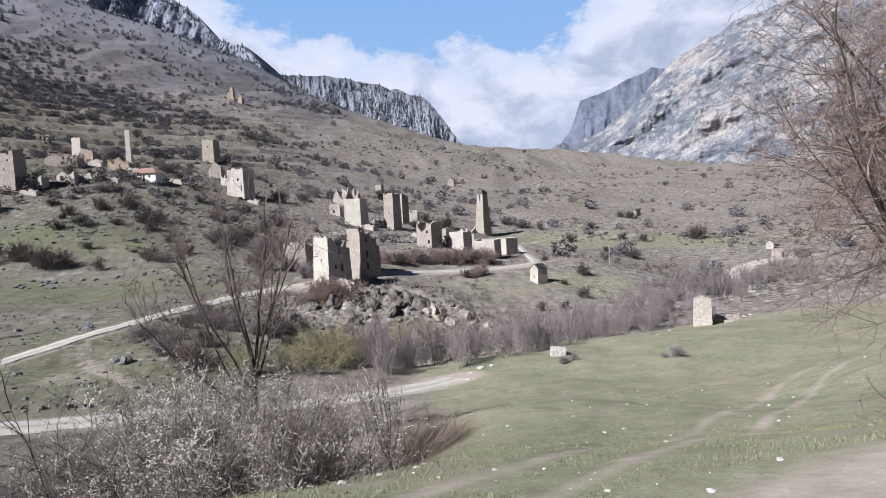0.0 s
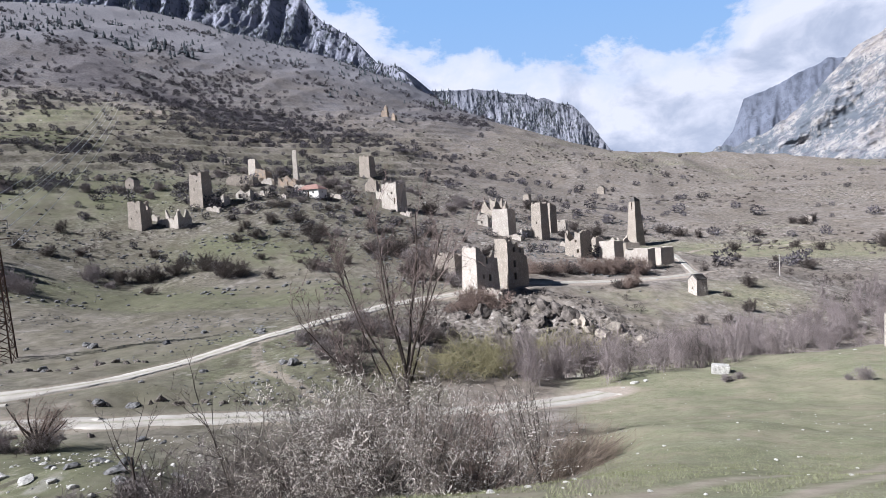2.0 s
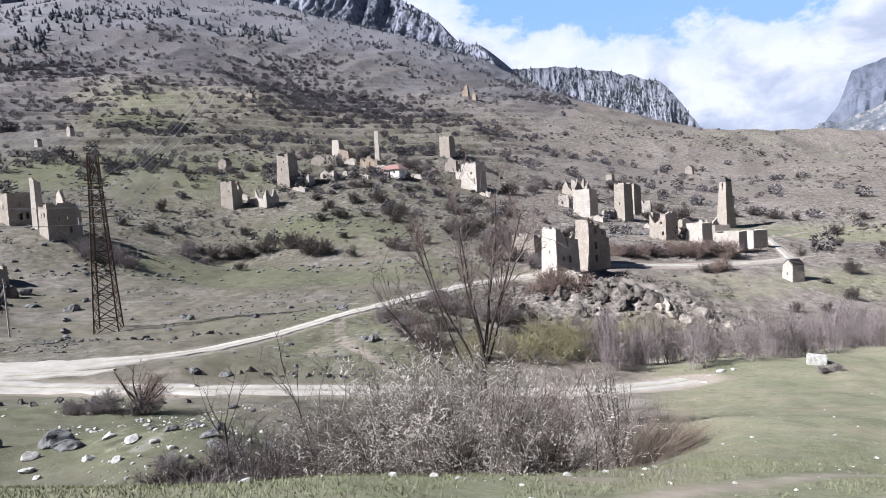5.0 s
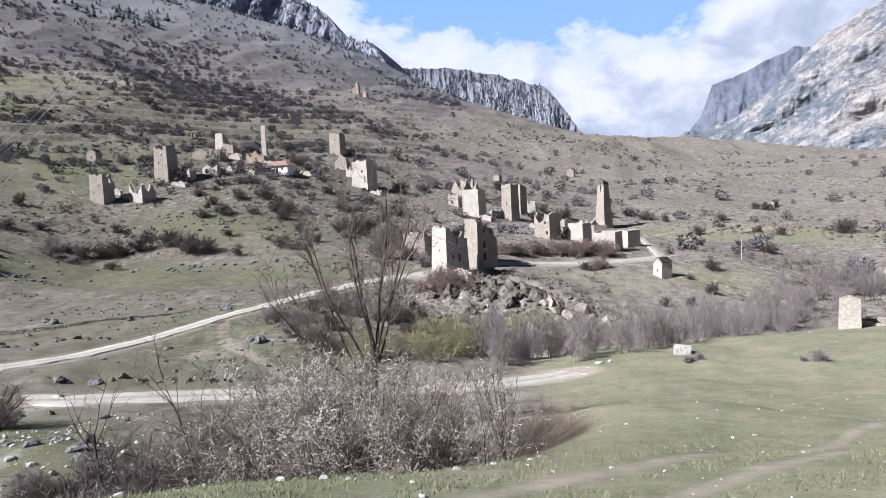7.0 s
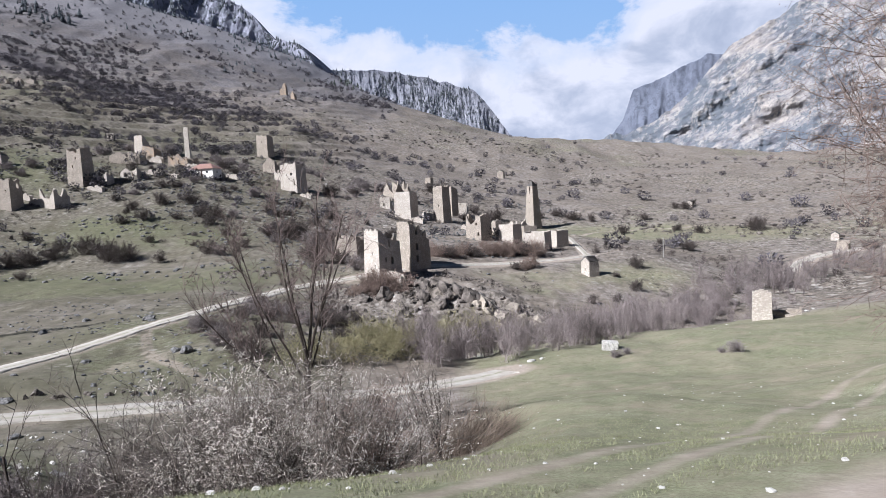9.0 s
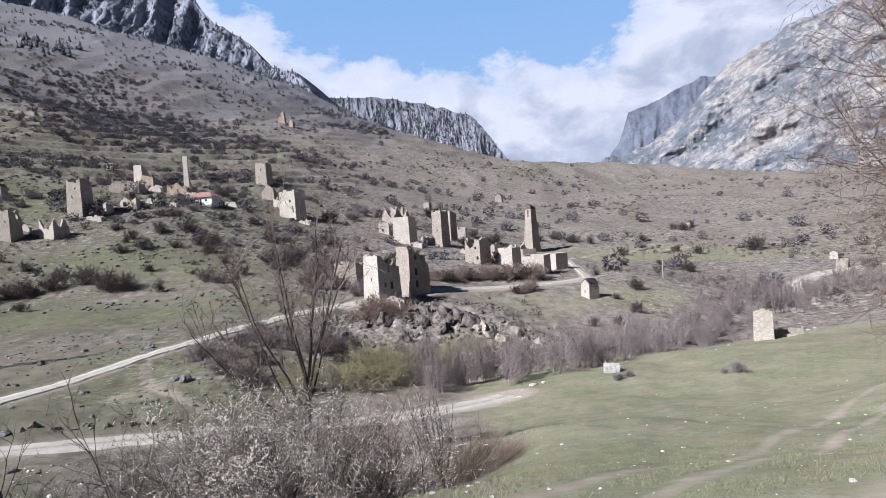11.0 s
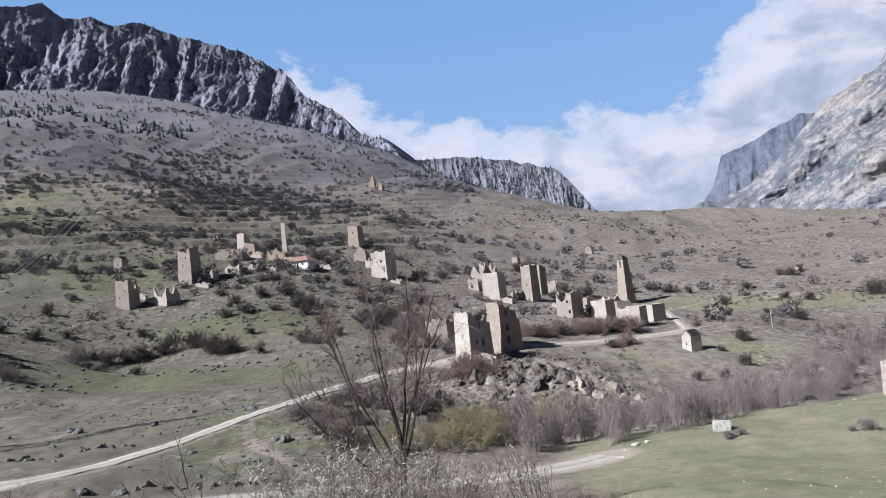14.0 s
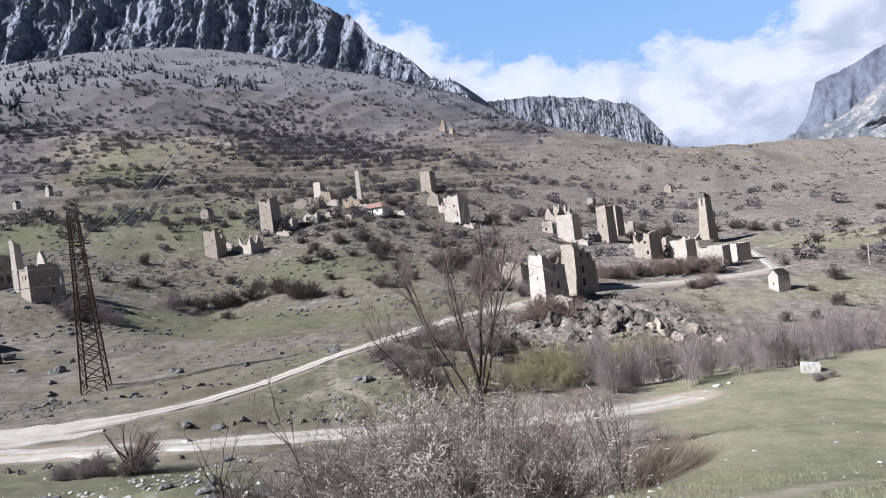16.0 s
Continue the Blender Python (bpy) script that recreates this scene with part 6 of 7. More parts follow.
build_bare_tree("budding_tree", 7.0, 8.9, 7.2, "spreading tree with reddish budding twigs at the field's edge", 364, 24, 0.085, (-0.03, 0.0), 0.72, 0.34, (12, 9, 6), BUD_TWIG, buds=(14000, 0.009, TWIG_RED), fine=0.62, droop=-0.03, reach=0.85)


def build_thicket_bush(x, y, h, wide, label, seed, material=None, blossom=0, stems=24):
    bush = thing("thicket_bush", pose(x, y, level(x, y) - 0.2, 0, 0, seed * 37 % 360), label, "bush", "bushes of the near thicket")
    g = Plant(seed)
    rng = g.rng
    root = np.stack((rng.normal(0, 0.35 * wide, stems), rng.normal(0, 0.35 * wide, stems), np.zeros(stems)), 1)
    d = unit(np.stack((rng.normal(0, 0.42, stems), rng.normal(0, 0.42, stems), np.ones(stems)), 1))
    grown = []
    for k in range(stems):
        one = Plant(seed * 40 + k)
        grown.append(one.branch(root[k:k + 1], d[k:k + 1], jitter(rng, 1, h * 0.92, 0.22), jitter(rng, 1, 0.021, 0.4), 5, 0.13, 0.0, 0.3))
        part("stem", one.data(), BARK, bush)
    l1, d1 = (np.concatenate([q[i] for q in grown]) for i in (0, 1))
    p, d, _ = g.sprout(l1, d1, 8, 0.12, 0.55, 0.1)
    l2, d2 = g.branch(p, d, jitter(rng, len(p), h * 0.30, 0.4), jitter(rng, len(p), 0.009, 0.3), 4, 0.2, 0.02, 0.35)
    t = Plant(seed + 1)
    t.v, t.f, t.n = g.v, g.f, g.n
    rng = t.rng
    p, d, _ = t.sprout(l2, d2, 7, 0.1, 0.75, 0.05)
    l3, d3 = t.branch(p, d, jitter(rng, len(p), h * 0.13, 0.45), jitter(rng, len(p), 0.0055, 0.3), 2, 0.25, 0.0, 0.4)
    p, d, _ = t.sprout(l3, d3, 4, 0.1, 0.9, 0.0)
    l4, d4 = t.branch(p, d, jitter(rng, len(p), h * 0.06, 0.45), jitter(rng, len(p), 0.005, 0.3), 1, 0.2, sides=1)
    part("crown", t.data(), material or TWIG, bush, "tangled leafless twigs")
    if blossom:
        e = Plant(seed + 2)
        q = l4[:, 0]
        high = l4[(q[:, 2] > 0.4 * h) & (fbm(q[:, 0] / 0.45, q[:, 1] / 0.45, q[:, 2] / 0.45, 2, seed) > 0.12)]
        e.tufts(high, blossom * 9, 0.018)
        part("blossom", e.data(), BLOSSOM, bush, "small white spring blossom")


for k_, (bx, by, bh, bw, bm, bl) in enumerate((
        (-11.4, 15.0, 2.6, 2.6, TWIG_DARK, 0), (-10.0, 15.6, 3.2, 2.4, TWIG_DARK, 0), (-8.6, 16.6, 3.9, 2.4, TWIG_DARK, 0), (-7.4, 15.4, 3.9, 2.2, None, 900),
        (-6.1, 14.9, 4.0, 2.2, TWIG, 2600), (-5.0, 14.6, 3.7, 2.0, TWIG, 2200), (-4.1, 14.9, 3.3, 1.5, TWIG, 900), (-3.6, 15.8, 2.6, 1.1, TWIG_RED, 0),
        (-6.6, 18.6, 4.0, 2.4, None, 400), (-5.0, 18.4, 3.6, 1.8, TWIG_RED, 0), (-9.4, 19.6, 3.8, 2.4, TWIG_DARK, 0), (-13.4, 17.8, 2.0, 2.6, TWIG_PURPLE, 300), (-5.6, 13.4, 2.6, 1.8, TWIG_DARK, 300), (-7.9, 13.6, 2.5, 2.0, TWIG_DARK, 0),
        (-10.8, 17.6, 3.0, 2.4, TWIG_DARK, 0), (-7.8, 18.4, 3.8, 2.2, None, 500), (-5.6, 16.6, 4.0, 2.0, TWIG, 2400), (-6.9, 16.6, 4.1, 2.0, TWIG, 1800), (-4.7, 16.2, 3.4, 1.6, TWIG, 900), (-12.2, 19.2, 2.4, 2.4, TWIG_DARK, 0))):
    build_thicket_bush(bx, by, bh * 1.17, bw * 1.05, "bare tangled blackthorn bush in white blossom" if bl > 800 else "bare tangled blackthorn bush in the gully", 400 + k_ * 5, bm, bl)
build_bare_tree("round_bush", -35.9, 33.6, 4.3, "round reddish leafless bush on a short dark trunk beside the road", 482, 16, 0.17, (0.05, 0), 1.2, 0.2, (9, 8, 6), TWIG_RED, "bush", fine=0.75, droop=0.0, reach=2.4)
scattered("gully_brush", GREY_SHRUBS + MID_SHRUBS[:1], "low grey tangled brush among the gully's boulders",
          [(-15.6, 15.2, 1.0), (-14.8, 16.4, 1.2), (-14.0, 15.0, 1.1), (-13.2, 16.4, 1.3), (-13.0, 14.6, 1.0), (-12.4, 17.4, 1.4), (-16.6, 16.6, 0.8), (-15.2, 18.0, 1.1), (-11.9, 15.6, 1.3), (-14.4, 18.8, 1.0), (-38.4, 33.0, 1.8), (-37.6, 32.2, 1.4), (-34.4, 33.0, 1.2), (-39.8, 31.6, 1.3)],
          "brush of the gully", wide=1.3)
build_thicket_bush(-34.6, 32.2, 1.3, 1.6, "low dark leafless bush beside the road", 486, TWIG_DARK, 0, 22)


def straw_tuft(x, y, h, seed):
    g = Plant(seed)
    rng = g.rng
    n = 150
    p = np.stack((rng.normal(0, 0.45, n), rng.normal(0, 0.35, n), np.zeros(n)), 1)
    d = np.stack((0.55 + rng.normal(0, 0.45, n), rng.normal(0, 0.3, n), np.ones(n)), 1)
    g.branch(p, d, jitter(rng, n, h * 1.15, 0.4), jitter(rng, n, 0.010, 0.3), 4, 0.12, -0.10, 0.3)
    v, f = g.data()
    ob = new("dry_reeds", mesh_of("dry_reeds", v, f, STRAW))
    ob.matrix_basis = pose(x, y, level(x, y) - 0.05)
    tagged(ob, "tuft of dry leaning straw-coloured stalks", "dry grass", "dry reeds at the field's edge")


STRAW = twig_material("dry_straw", (0.15, 0.115, 0.088), (0.24, 0.19, 0.148))
for k_, (bx, by, bh) in enumerate(((-1.6, 20.4, 1.7), (-1.0, 20.9, 1.5), (-1.9, 21.6, 1.7), (-0.6, 21.4, 1.1), (-1.3, 19.7, 1.3), (-0.2, 20.6, 0.9))):
    straw_tuft(bx, by, bh, 500 + k_)


# ---- rocks ----
def rock_mesh(name, seed, material, rough=0.35, flat=0.65, detail=3):
    bm = bmesh.new()
    bmesh.ops.create_icosphere(bm, subdivisions=detail, radius=1.0)
    p = np.array([v.co[:] for v in bm.verts])
    k = 1 + rough * fbm(p[:, 0] * 1.1 + seed, p[:, 1] * 1.1, p[:, 2] * 1.1, 5, seed, 0.6)
    cut = np.random.default_rng(seed)
    for _ in range(15):          # plane cuts give it flat broken sides
        q = unit(cut.normal(0, 1, 3))
        p = p - np.maximum(p @ q - cut.uniform(0.5, 0.8), 0)[:, None] * q * 0.96
    p = p * (0.62 + 0.38 * k[:, None])
    p[:, 2] *= flat
    for v, c in zip(bm.verts, p):
        v.co = c
    me = bpy.data.meshes.new(name)
    bm.to_mesh(me)
    bm.free()
    me.materials.append(material)
    return me


BOULDERS = [rock_mesh("boulder", 20 + i, BOULDER, 0.45, 0.6) for i in range(5)]
WHITE_ROCKS = [rock_mesh("stone", 40 + i, PALE_STONE, 0.4, 0.55, 2) for i in range(4)]
CRAGS = [rock_mesh("crag", 60 + i, CRAG, 0.6, 1.05, 4) for i in range(5)]


def rocks(name, meshes, places, label, group, category="boulder", sink=0.25):
    rng = random.Random(len(places) * 7 + 1)
    for x, y, s in places:
        if name == "bank_stone" and road_mask(np.array([x]), np.array([y]))[0] > 0.45:
            continue
        ob = new(name, meshes[rng.randrange(len(meshes))])
        ob.matrix_basis = pose(x, y, level(x, y) + s * 0.3 - sink * s, rng.uniform(-18, 18), rng.uniform(-18, 18), rng.uniform(0, 360)) @ Matrix.Diagonal((s * rng.uniform(0.8, 1.3), s * rng.uniform(0.7, 1.1), s * rng.uniform(0.75, 1.2), 1))
        tagged(ob, label, category, group)


rocks("boulder", BOULDERS, [(-24.2, 18.4, 1.08), (-23.0, 17.9, 0.65), (-25.6, 19.4, 0.86), (-26.5, 17.0, 0.58), (-20.2, 22.0, 0.54), (-18.4, 21.2, 0.43), (-17.4, 19.6, 0.47), (-16.6, 18.9, 0.36), (-19.2, 19.4, 0.32),
                            (-15.8, 18.3, 0.36), (-18.0, 23.6, 0.40), (-16.9, 22.4, 0.32), (-21.4, 20.6, 0.29), (-14.9, 19.6, 0.29), (-22.0, 24.5, 0.29), (-28.6, 30.4, 0.36), (-31.5, 38.0, 0.58), (-29.0, 37.0, 0.36)],
      "grey lichened limestone boulder lying in the grass", "boulders of the gully")
rocks("pale_rock", WHITE_ROCKS, [(-21.9, 19.0, 0.43), (-20.7, 16.9, 0.36), (-20.0, 18.2, 0.40), (-18.9, 18.2, 0.29), (-23.4, 16.6, 0.43), (-22.2, 15.6, 0.36), (-21.2, 15.2, 0.29), (-19.0, 16.6, 0.22), (-24.8, 20.6, 0.25), (-22.6, 21.4, 0.22), (-17.8, 18.0, 0.22),
                                 (-26.0, 25.0, 0.29), (-24.0, 27.0, 0.25), (-20.0, 26.0, 0.22), (-18.0, 27.0, 0.22), (-23.0, 30.0, 0.25)],
      "whitish limestone rock half sunk in the turf", "boulders of the gully")
rocks("meadow_boulder", BOULDERS, [(-59.6, 78.7, 0.9), (-59.6, 87.5, 0.9), (-48.9, 85.5, 1.1), (-47.5, 84.0, 0.6), (-73.6, 79.2, 1.2), (-71.5, 78.0, 0.8), (-96.7, 78.4, 1.6), (-103.4, 76.7, 1.4), (-32.7, 63.7, 1.0), (-34.2, 64.6, 0.8), (-42.4, 61.7, 0.6), (-43.1, 47.1, 0.7),
                                   (-40.1, 47.7, 0.8), (-54, 80, 0.5), (-64, 92, 0.5), (-85, 88, 0.8), (-90, 72, 1.0), (-83, 66, 1.0), (-78, 62, 0.9), (-68, 70, 0.6), (-66, 64, 0.8), (-62, 60, 0.5), (-57, 66, 0.4), (-70, 100, 0.5), (-100, 84, 1.0), (-112, 82, 1.6), (-108, 88, 1.2),
                                   (-36, 53, 0.4), (-30, 52, 0.4), (-45, 55, 0.4), (-52, 92, 0.5), (-80, 75, 0.5)],
      "dark weathered boulder on the meadow", "boulders of the meadow")
rocks("crag_rock", CRAGS, [(-15.4, 128.0, 1.74), (-11.8, 126.3, 1.86), (-8.4, 124.8, 2.11), (-5.0, 120.5, 1.86), (-1.4, 118.6, 1.74), (1.1, 117.4, 1.24), (-10.7, 132.9, 1.36), (-18, 131, 1.36), (-28.4, 101.3, 1.24), (-23.9, 96.5, 1.49), (-21.9, 80.9, 1.24), (-19.3, 104.3, 1.61), (-17.3, 98.7, 1.61),
                           (-14.5, 106, 1.61), (-12, 112, 1.61), (-26.5, 107, 1.24), (-24, 113, 1.12), (-13.5, 118, 1.49), (-6, 113, 1.24), (4, 121, 1.12), (-25, 90, 1.12), (-27, 84, 0.99), (-30, 92, 0.99), (-20, 88, 1.12), (-21, 135.5, 0.99), (-15, 138, 0.93)],
      "weathered brown crag rock below the village", "crag below the village", "rock", 0.35)
rocks("scarp_rock", [rock_mesh("scarp", 90 + i, CRAG_PALE, 0.45, 0.8, 4) for i in range(3)], [(-2.6, 119.4, 2.3), (0.0, 119.6, 2.4), (2.8, 119.2, 2.2), (5.2, 118.2, 1.9), (7.6, 117.0, 1.4), (-1.6, 117.6, 1.7), (0.6, 116.8, 2.1), (2.6, 115.8, 1.9), (4.6, 115.0, 1.6), (6.2, 114.4, 1.1), (1.6, 114.4, 1.3), (-3.4, 118.0, 1.2)],
      "pale ochre broken rock in the scarp below the village", "scarp below the village", "rock", 0.45)
rocks("crag_rock", CRAGS, [(-4.6, 119.8, 2.4), (-6.6, 121.4, 2.2), (-9.6, 123.6, 2.3), (-13.6, 124.8, 1.9), (-17.2, 125.6, 1.9), (-21.4, 118.6, 1.8), (-24.8, 117.4, 1.6), (-27.6, 112.0, 1.7), (-29.6, 107.0, 1.5), (-16.8, 112.0, 2.0), (-10.4, 117.0, 1.7), (-8.0, 108.0, 1.5), (-22.0, 106.0, 1.6)],
      "dark jutting crag rock with broken faces below the village", "crag below the village", "rock", 0.3)
rng_ = np.random.default_rng(77)
rocks("broken_rock", CRAGS, [(float(x), float(y), float(z)) for x, y, z in zip(rng_.uniform(-31, 6, 70), rng_.uniform(96, 136, 70), 0.4 + 0.9 * rng_.random(70) ** 2) if distance_to(x, y, along(UPPER_ROAD, 3)) > 3.5 and math.hypot(x + 23, y - 140) > 7],
      "broken angular rock on the bank below the village", "crag below the village", "rock", 0.3)
rocks("kerb_stone", WHITE_ROCKS, [(-3.6, 7.3, 0.077), (-3.1, 7.5, 0.065), (-2.7, 7.3, 0.058), (-4.6, 7.2, 0.058), (-5.6, 6.9, 0.116), (-1.7, 9.4, 0.077), (-1.2, 10.0, 0.077), (-0.6, 10.2, 0.065), (-1.9, 10.8, 0.065), (-7.6, 6.6, 0.097), (-9.5, 8.0, 0.103), (0.6, 9.0, 0.051), (-0.2, 8.6, 0.045), (0.2, 6.2, 0.065), (0.5, 6.0, 0.045), (3.9, 7.4, 0.051), (-2.2, 7.6, 0.045)],
      "white fist-sized stone on the turf edge", "stones on the near turf", "stone")


def stone_base(seed):
    me = rock_mesh("pebble", seed, PALE_STONE, 0.4, 0.6, 1)
    v = np.array([p.co[:] for p in me.vertices])
    f = [tuple(p.vertices) for p in me.polygons]
    bpy.data.meshes.remove(me)
    return v, f


def stone_scatter(name, count, seed, rmin, rmax, azmin, azmax, low, high, material, label, density):
    rng = np.random.default_rng(seed)
    az = np.radians(rng.uniform(azmin, azmax, count * 5))
    r = rmin + (rmax - rmin) * rng.uniform(0, 1, count * 5) ** 0.8
    x, y = r * np.sin(az), r * np.cos(az)
    keep = (rng.uniform(0, 1, len(x)) < density(x, y)) & (road_mask(x, y) < 0.3)
    x, y = x[keep][:count], y[keep][:count]
    s = low + (high - low) * rng.random(len(x)) ** 3
    return join_copies(name, stone_base(seed), np.stack((x, y, height(x, y) + s * 0.15, s, s, rng.uniform(0, 6.28, len(x))), 1), material, label, "stones")


# dark stones added in rows to imitate the shadow lines of the eroded banks
rocks("bank_stone", CRAGS, [(-74.5 + 1.15 * i + 0.5 * math.sin(i * 2.3), 57.2 + 0.45 * i + 0.5 * math.cos(i * 3.1), 0.35 + 0.25 * abs(math.sin(i * 1.7))) for i in range(22)], "dark stone standing in for the shadowed lip of the bank above the road", "stones of the eroded bank", "rock", 0.3)
rocks("bank_stone", CRAGS, [(-44.0 + 0.95 * i + 0.4 * math.sin(i * 2.9), 46.6 + 0.42 * i + 0.4 * math.cos(i * 2.1), 0.25 + 0.22 * abs(math.sin(i * 1.3))) for i in range(18)], "dark stone standing in for the shadowed cut bank above the road", "stones of the eroded bank", "rock", 0.3)
rocks("bank_stone", CRAGS, [(-50.0 + 1.1 * i + 0.5 * math.sin(i * 2.3), 32.5 + 0.5 * i + 0.5 * math.cos(i * 3.1), 0.25 + 0.22 * abs(math.sin(i * 1.9))) for i in range(14)], "dark stone standing in for the shadowed lip below the road", "stones of the eroded bank", "rock", 0.3)
stone_scatter("field_stones", 620, 71, 4, 75, -20, 42, 0.02, 0.09, PALE_STONE, "small white stones strewn over the green field", lambda x, y: np.clip(0.3 + fbm(x / 6, y / 6, 0, 2, 12), 0.04, 1))
stone_scatter("gully_stones", 800, 72, 14, 58, -62, -32, 0.03, 0.22, PALE_STONE, "pale loose stones in the near gully", lambda x, y: np.clip(0.25 + fbm(x / 6, y / 6, 0, 2, 13), 0.03, 1))
stone_scatter("meadow_stones", 2200, 73, 55, 150, -62, -22, 0.08, 0.4, BOULDER, "loose grey stones on the meadow", lambda x, y: np.clip(0.05 + fbm(x / 14, y / 14, 0, 3, 14), 0.02, 1))
stone_scatter("hill_rubble", 7000, 74, 150, 330, -58, 6, 0.15, 0.9, BOULDER, "grey rubble on the slopes round the ruins", lambda x, y: np.clip(0.1 + fbm(x / 20, y / 20, 0, 3, 15) * 1.2, 0.03, 1))
stone_scatter("bank_rubble", 3200, 75, 75, 150, -24, 6, 0.12, 0.8, CRAG, "broken brown rock on the bank under the village", lambda x, y: np.clip(0.1 + fbm(x / 10, y / 10, 0, 3, 16) * 1.2, 0.03, 1))
stone_scatter("slope_rocks", 4500, 76, 260, 700, -50, 40, 0.5, 2.2, CRAG, "rocks strewn over the far slope", lambda x, y: np.clip(fbm(x / 40, y / 40, 0, 3, 18) * 1.3, 0.02, 1))


# ---- made things ----
def bar(p, q, w):
    """A square bar from p to q."""
    p, q = np.array(p, float), np.array(q, float)
    d = unit(q - p)
    a = unit(np.cross(d, (0.3, 0.9, 0.2)))
    b = np.cross(d, a)
    ring = [(s * a + t * b) * w / 2 for s, t in ((-1, -1), (1, -1), (1, 1), (-1, 1))]
    v = [p + k for k in ring] + [q + k for k in ring]
    return v, [(0, 1, 5, 4), (1, 2, 6, 5), (2, 3, 7, 6), (3, 0, 4, 7), (3, 2, 1, 0), (4, 5, 6, 7)]


def build_pylon(x, y, yaw, h):
    """A lattice mast: four legs, zigzag bracing, three crossarms."""
    py = thing("power_pylon", pose(x, y, level(x, y) - 0.3, 0, 0, yaw), "tall rusted steel lattice power pylon on the meadow", "power pylon")

    def half(z):
        return 1.62 * (1 - z / h) + 0.42 * min(1, z / h * 1.1) if z < 0.62 * h else 0.90 - (z / h - 0.62) * 0.9

    levels = [0, 2.0, 3.9, 5.7, 7.4, 9.0, 10.5, 11.9, 13.2, 14.4, 15.6, 16.8, 18.0, 19.2, 20.4, 21.6, h]
    corner = [(-1, -1), (1, -1), (1, 1), (-1, 1)]
    for cx, cy in corner:
        v, f = [], []
        for z in levels:
            w = half(z)
            v += [(cx * w + sx * 0.085, cy * w + sy * 0.085, z) for sx, sy in corner]
        for i in range(len(levels) - 1):
            f += [(4 * i + k, 4 * i + (k + 1) % 4, 4 * i + 4 + (k + 1) % 4, 4 * i + 4 + k) for k in range(4)]
        f += [(3, 2, 1, 0), tuple(4 * (len(levels) - 1) + k for k in range(4))]
        part("leg", (v, f), RUST, py)
    for i, (z0, z1) in enumerate(zip(levels[:-1], levels[1:])):
        for k in range(4):
            (ax, ay), (bx, by) = corner[k], corner[(k + 1) % 4]
            part("brace", bar((ax * half(z0), ay * half(z0), z0), (bx * half(z1), by * half(z1), z1), 0.085), RUST, py)
            part("brace", bar((bx * half(z0), by * half(z0), z0), (ax * half(z1), ay * half(z1), z1), 0.085), RUST, py)
            if i % 2 == 0:
                part("strut", bar((ax * half(z1), ay * half(z1), z1), (bx * half(z1), by * half(z1), z1), 0.085), RUST, py)
    for z, reach in ((16.8, 2.6), (19.2, 2.2), (21.6, 1.8)):
        for s in (-1, 1):
            part("crossarm", bar((s * half(z), -half(z), z), (s * reach, 0, z + 0.1), 0.1), RUST, py)
            arm = part("crossarm", bar((s * half(z), half(z), z), (s * reach, 0, z + 0.1), 0.1), RUST, py)
            part("insulator", bar((s * reach, 0, z + 0.1), (s * reach, 0, z - 0.9), 0.12), CONCRETE, arm, "grey insulator string")
    return py


PYLON = (-78.0, 69.0)
build_pylon(*PYLON, 35, 25.6)


def build_wire(p, q, sag, label):
    c = bpy.data.curves.new("power_line", "CURVE")
    c.dimensions, c.bevel_depth, c.bevel_resolution = "3D", 0.022, 1
    s = c.splines.new("POLY")
    s.points.add(24)
    for i in range(25):
        t = i / 24
        a = Vector(p).lerp(Vector(q), t)
        s.points[i].co = (a.x, a.y, a.z - sag * 4 * t * (1 - t), 1)
    c.materials.append(WIRE)
    tagged(new("power_line", c), label, "cable", "power lines at the pylon")


zp = level(*PYLON)
for z_, r_ in ((15.6, 2.6), (18.0, 2.2), (20.4, 1.8)):
    for s_ in (-1, 1):
        ox, oy = s_ * r_ * math.cos(radians(35)), s_ * r_ * math.sin(radians(35))
        build_wire((PYLON[0] + ox, PYLON[1] + oy, zp + z_), (PYLON[0] + ox - 130, PYLON[1] + oy + 186, zp + z_ + 62), 4.0, "thin power line hanging from the steel pylon")
        build_wire((PYLON[0] + ox, PYLON[1] + oy, zp + z_), (PYLON[0] + ox - 40, PYLON[1] + oy - 190, zp + z_ + 20), 5.0, "thin power line hanging from the steel pylon")


def build_pole(x, y, h, label):
    g = Plant(int(abs(x) * 10))
    g.branch(np.array([[0, 0, -0.4]]), np.array([[0, 0, 1.0]]), np.array([h + 0.4]), np.array([0.13]), 3, 0.004, 0.0, 0.7, 8)
    pole = thing("utility_pole", pose(x, y, level(x, y)), label, "utility pole")
    part("post", g.data(), CONCRETE, pole)
    part("crossbar", bar((-0.5, 0, h - 0.5), (0.5, 0, h - 0.5), 0.10), DARK_WOOD, pole)


build_pole(47.4, 182.6, 5.6, "pale concrete utility pole on the opposite slope")
build_pole(-84.9, 59.3, 8.0, "grey concrete utility pole beside dark rocks")
build_ruin("stone_ruin", -122.7, 82.7, -20, 7.0, 5.0, 3.0, "low dark stone ruin among boulders", STONE, 0.05, {0: (1, 0.9), 1: (1, 0.9, 0.8)}, 0.05)
rocks("crag_rock", CRAGS, [(-112.2, 78.6, 2.2), (-108, 74, 1.8), (-116, 80, 2.2), (-104, 70, 1.6), (-110, 66, 1.8), (-99, 66, 1.4), (-118, 74, 2.2), (-95, 62, 1.2)], "dark weathered rock on the slope by the pole", "rocks beside the pole", "rock", 0.4)


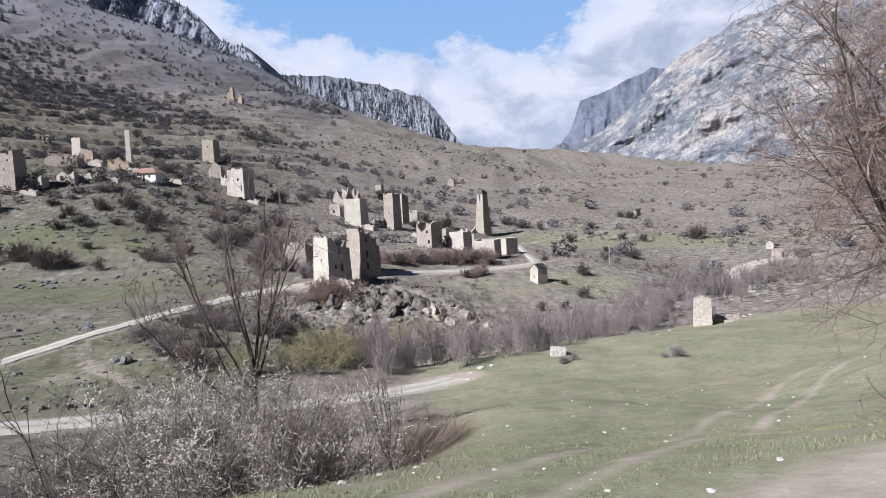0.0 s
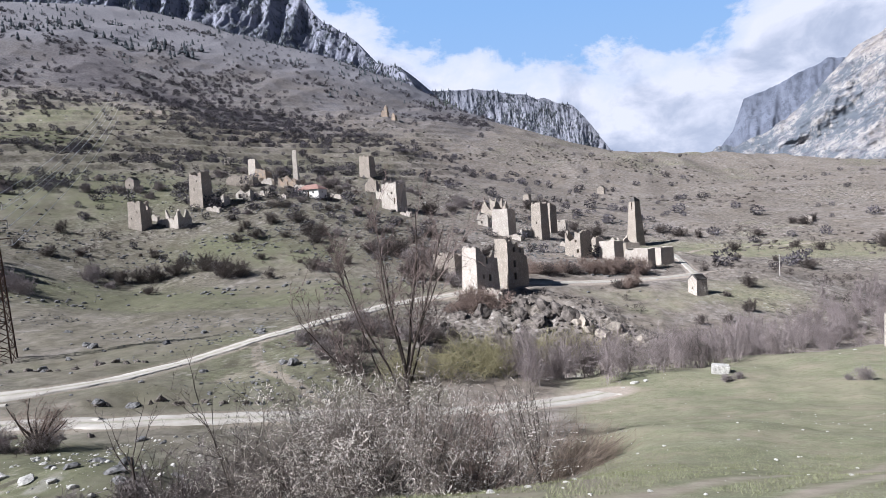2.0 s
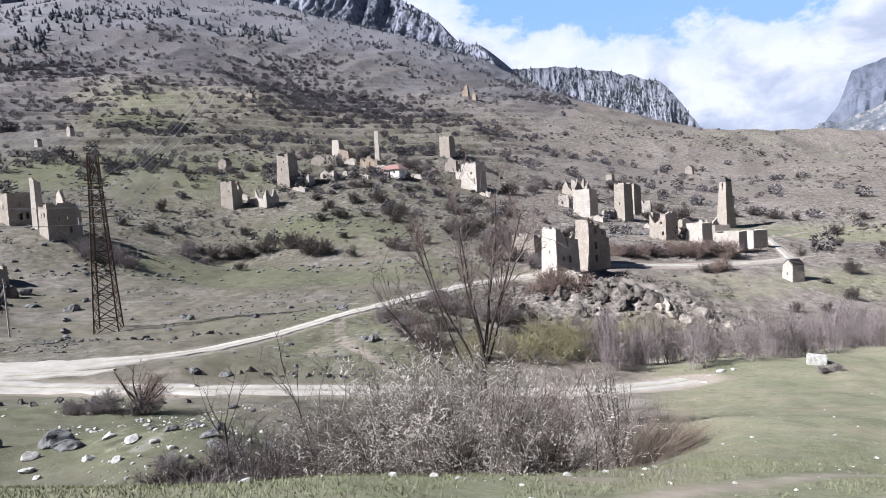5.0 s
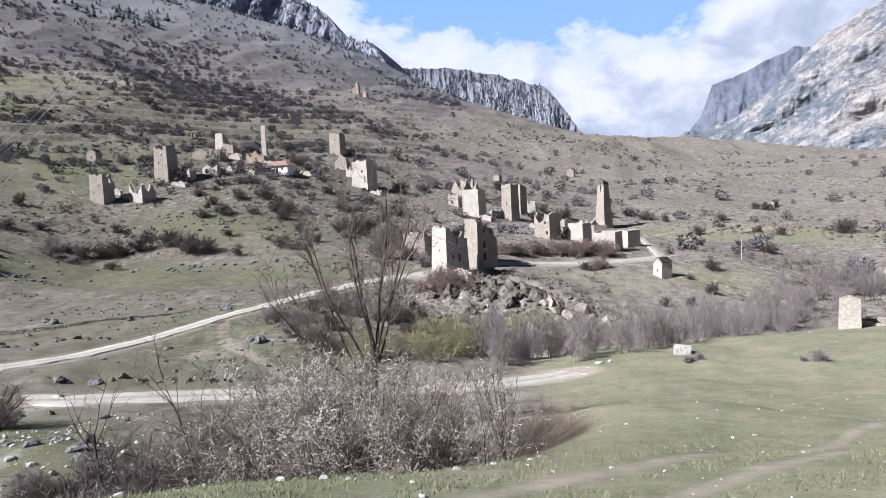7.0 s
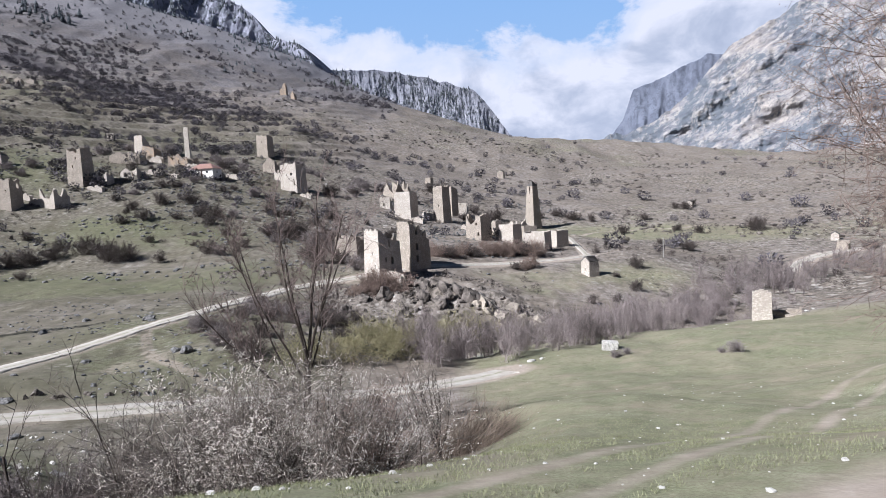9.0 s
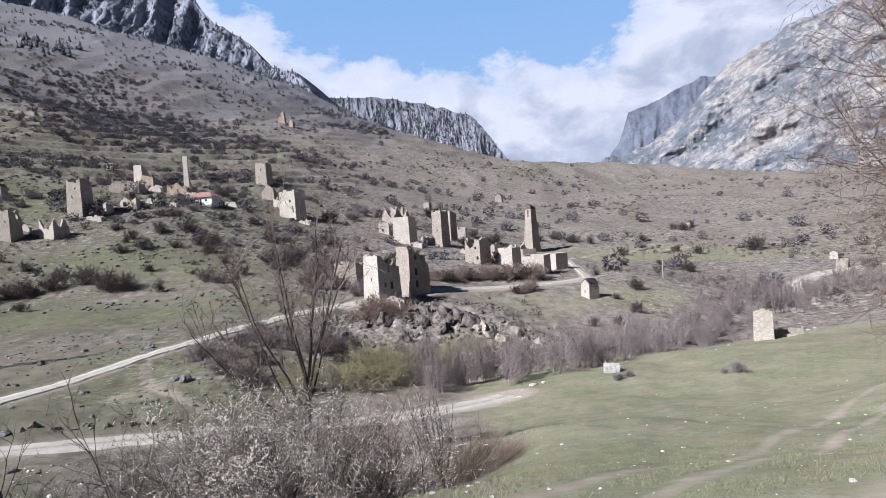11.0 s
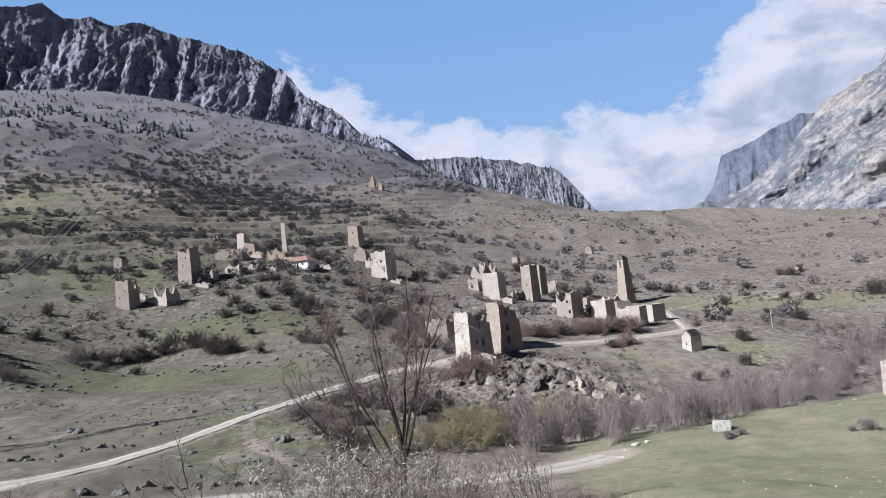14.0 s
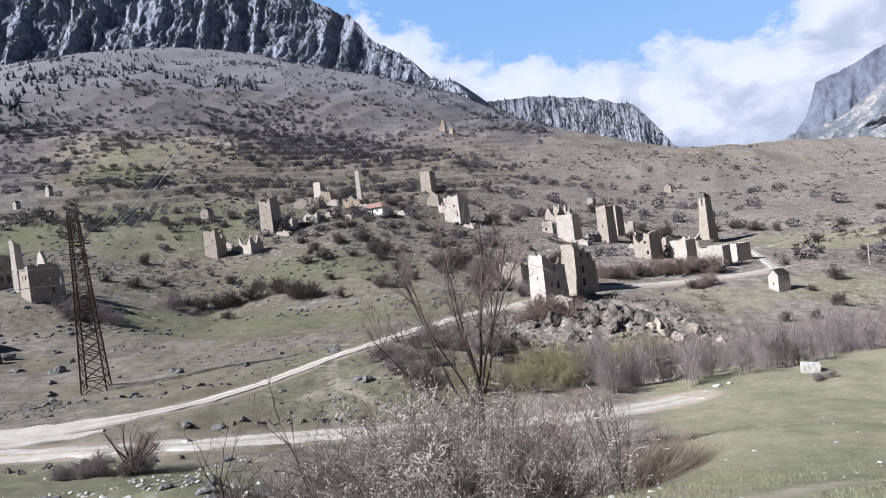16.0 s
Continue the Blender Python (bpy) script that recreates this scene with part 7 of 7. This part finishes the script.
def build_block(x, y, yaw):
    bm = bmesh.new()
    bmesh.ops.create_cube(bm, size=1, matrix=Matrix.LocRotScale((0, 0, 0.4), None, (1.7, 1.3, 1.0)))
    bmesh.ops.bevel(bm, geom=list(bm.edges), offset=0.09, segments=2, affect="EDGES")
    for v in bm.verts:
        v.co += Vector((0.05 * math.sin(v.co.z * 5 + v.co.y * 3), 0.04 * math.sin(v.co.x * 4), 0.05 * math.sin(v.co.x * 3 + v.co.y * 5)))
    me = bpy.data.meshes.new("stone_block")
    bm.to_mesh(me)
    bm.free()
    me.materials.append(PALE_STONE)
    ob = new("stone_block", me)
    ob.matrix_basis = pose(x, y, level(x, y), 0, 0, yaw)
    tagged(ob, "squared white stone block at the field's edge", "stone block")


build_block(11.8, 67.4, -10)
rocks("edge_stone", WHITE_ROCKS, [(3.4, 64.5, 0.5), (4.4, 65, 0.35), (2.2, 63.2, 0.3), (26, 78, 0.4), (29, 82, 0.35), (33, 88, 0.35), (45, 100, 0.5), (49, 104, 0.5), (52, 108, 0.4)], "white stone lying along the field's edge", "stones along the field's edge", "stone")


def build_van(x, y, yaw):
    van = thing("van", pose(x, y, level(x, y), 0, 0, yaw), "white van parked beside a stone house", "van")
    bm = bmesh.new()
    prof = [(-2.3, 0.35), (2.3, 0.35), (2.35, 0.95), (1.7, 1.15), (1.15, 1.95), (-2.25, 2.0), (-2.3, 1.2)]
    rings = [[bm.verts.new((px, s * 0.92, pz)) for px, pz in prof] for s in (-1, 1)]
    bm.faces.new(rings[0]), bm.faces.new(rings[1][::-1])
    for i in range(len(prof)):
        j = (i + 1) % len(prof)
        bm.faces.new((rings[0][j], rings[0][i], rings[1][i], rings[1][j]))
    bmesh.ops.bevel(bm, geom=list(bm.edges), offset=0.08, segments=2, affect="EDGES")
    part("body", bm, WHITE_PAINT, van)
    for s in (-1, 1):
        for px, w in ((0.75, 0.8), (-0.4, 0.9), (-1.5, 0.8)):
            g = bmesh.new()
            bmesh.ops.create_cube(g, size=1, matrix=Matrix.LocRotScale((px, s * 0.93, 1.5), None, (w, 0.03, 0.5)))
            part("window", g, GLASS_DARK, van)
        for px in (-1.45, 1.45):
            g = bmesh.new()
            bmesh.ops.create_cone(g, cap_ends=True, segments=18, radius1=0.36, radius2=0.36, depth=0.24, matrix=Matrix.LocRotScale((px, s * 0.84, 0.36), Euler((radians(90), 0, 0)), None))
            wheel = part("wheel", g, RUBBER, van)
            g = bmesh.new()
            bmesh.ops.create_cone(g, cap_ends=True, segments=18, radius1=0.22, radius2=0.20, depth=0.03, matrix=Matrix.LocRotScale((px, s * 0.97, 0.36), Euler((radians(90), 0, 0)), None))
            part("rim", g, CONCRETE, wheel, "pale steel wheel rim")


build_van(-186.9, 129.2, -38)


# ---- short grass on the near turf ----
def build_grass():
    rng = np.random.default_rng(17)
    n = 150000
    az = np.radians(np.where(rng.random(n) < 0.25, rng.uniform(46, 296, n), rng.uniform(-64, 46, n)))
    r = 0.2 + 19 * rng.uniform(0, 1, n) ** 0.9
    x, y = r * np.sin(az), r * np.cos(az)
    keep = fbm(x / 1.1, y / 1.1, 0, 2, 88) + 0.2 * rng.random(n) > -0.35
    d = distance_to(x, y, along(FIELD_TRACK, 1.5))
    keep &= (np.abs(d - 0.75) > 0.35) & (((x - 5.5) / 4.6) ** 2 + ((y - 5.0) / 2.6) ** 2 > 1.1)
    x, y = x[keep], y[keep]
    n = len(x)
    h = rng.uniform(0.02, 0.07, n)
    p = np.stack((x, y, height(x, y) - 0.005), 1)
    a = rng.uniform(0, 6.28, n)
    side = np.stack((np.cos(a), np.sin(a), np.zeros(n)), 1) * 0.006
    tip = p + np.stack((rng.normal(0, 0.5, n) * h, rng.normal(0, 0.5, n) * h, h), 1)
    me = mesh_of("turf_blades", np.stack((p - side, p + side, tip), 1).reshape(-1, 3), np.arange(n * 3).reshape(n, 3), TURF)
    tagged(new("turf_blades", me), "short grazed spring grass on the near turf", "grass", kind="stuff")


build_grass()
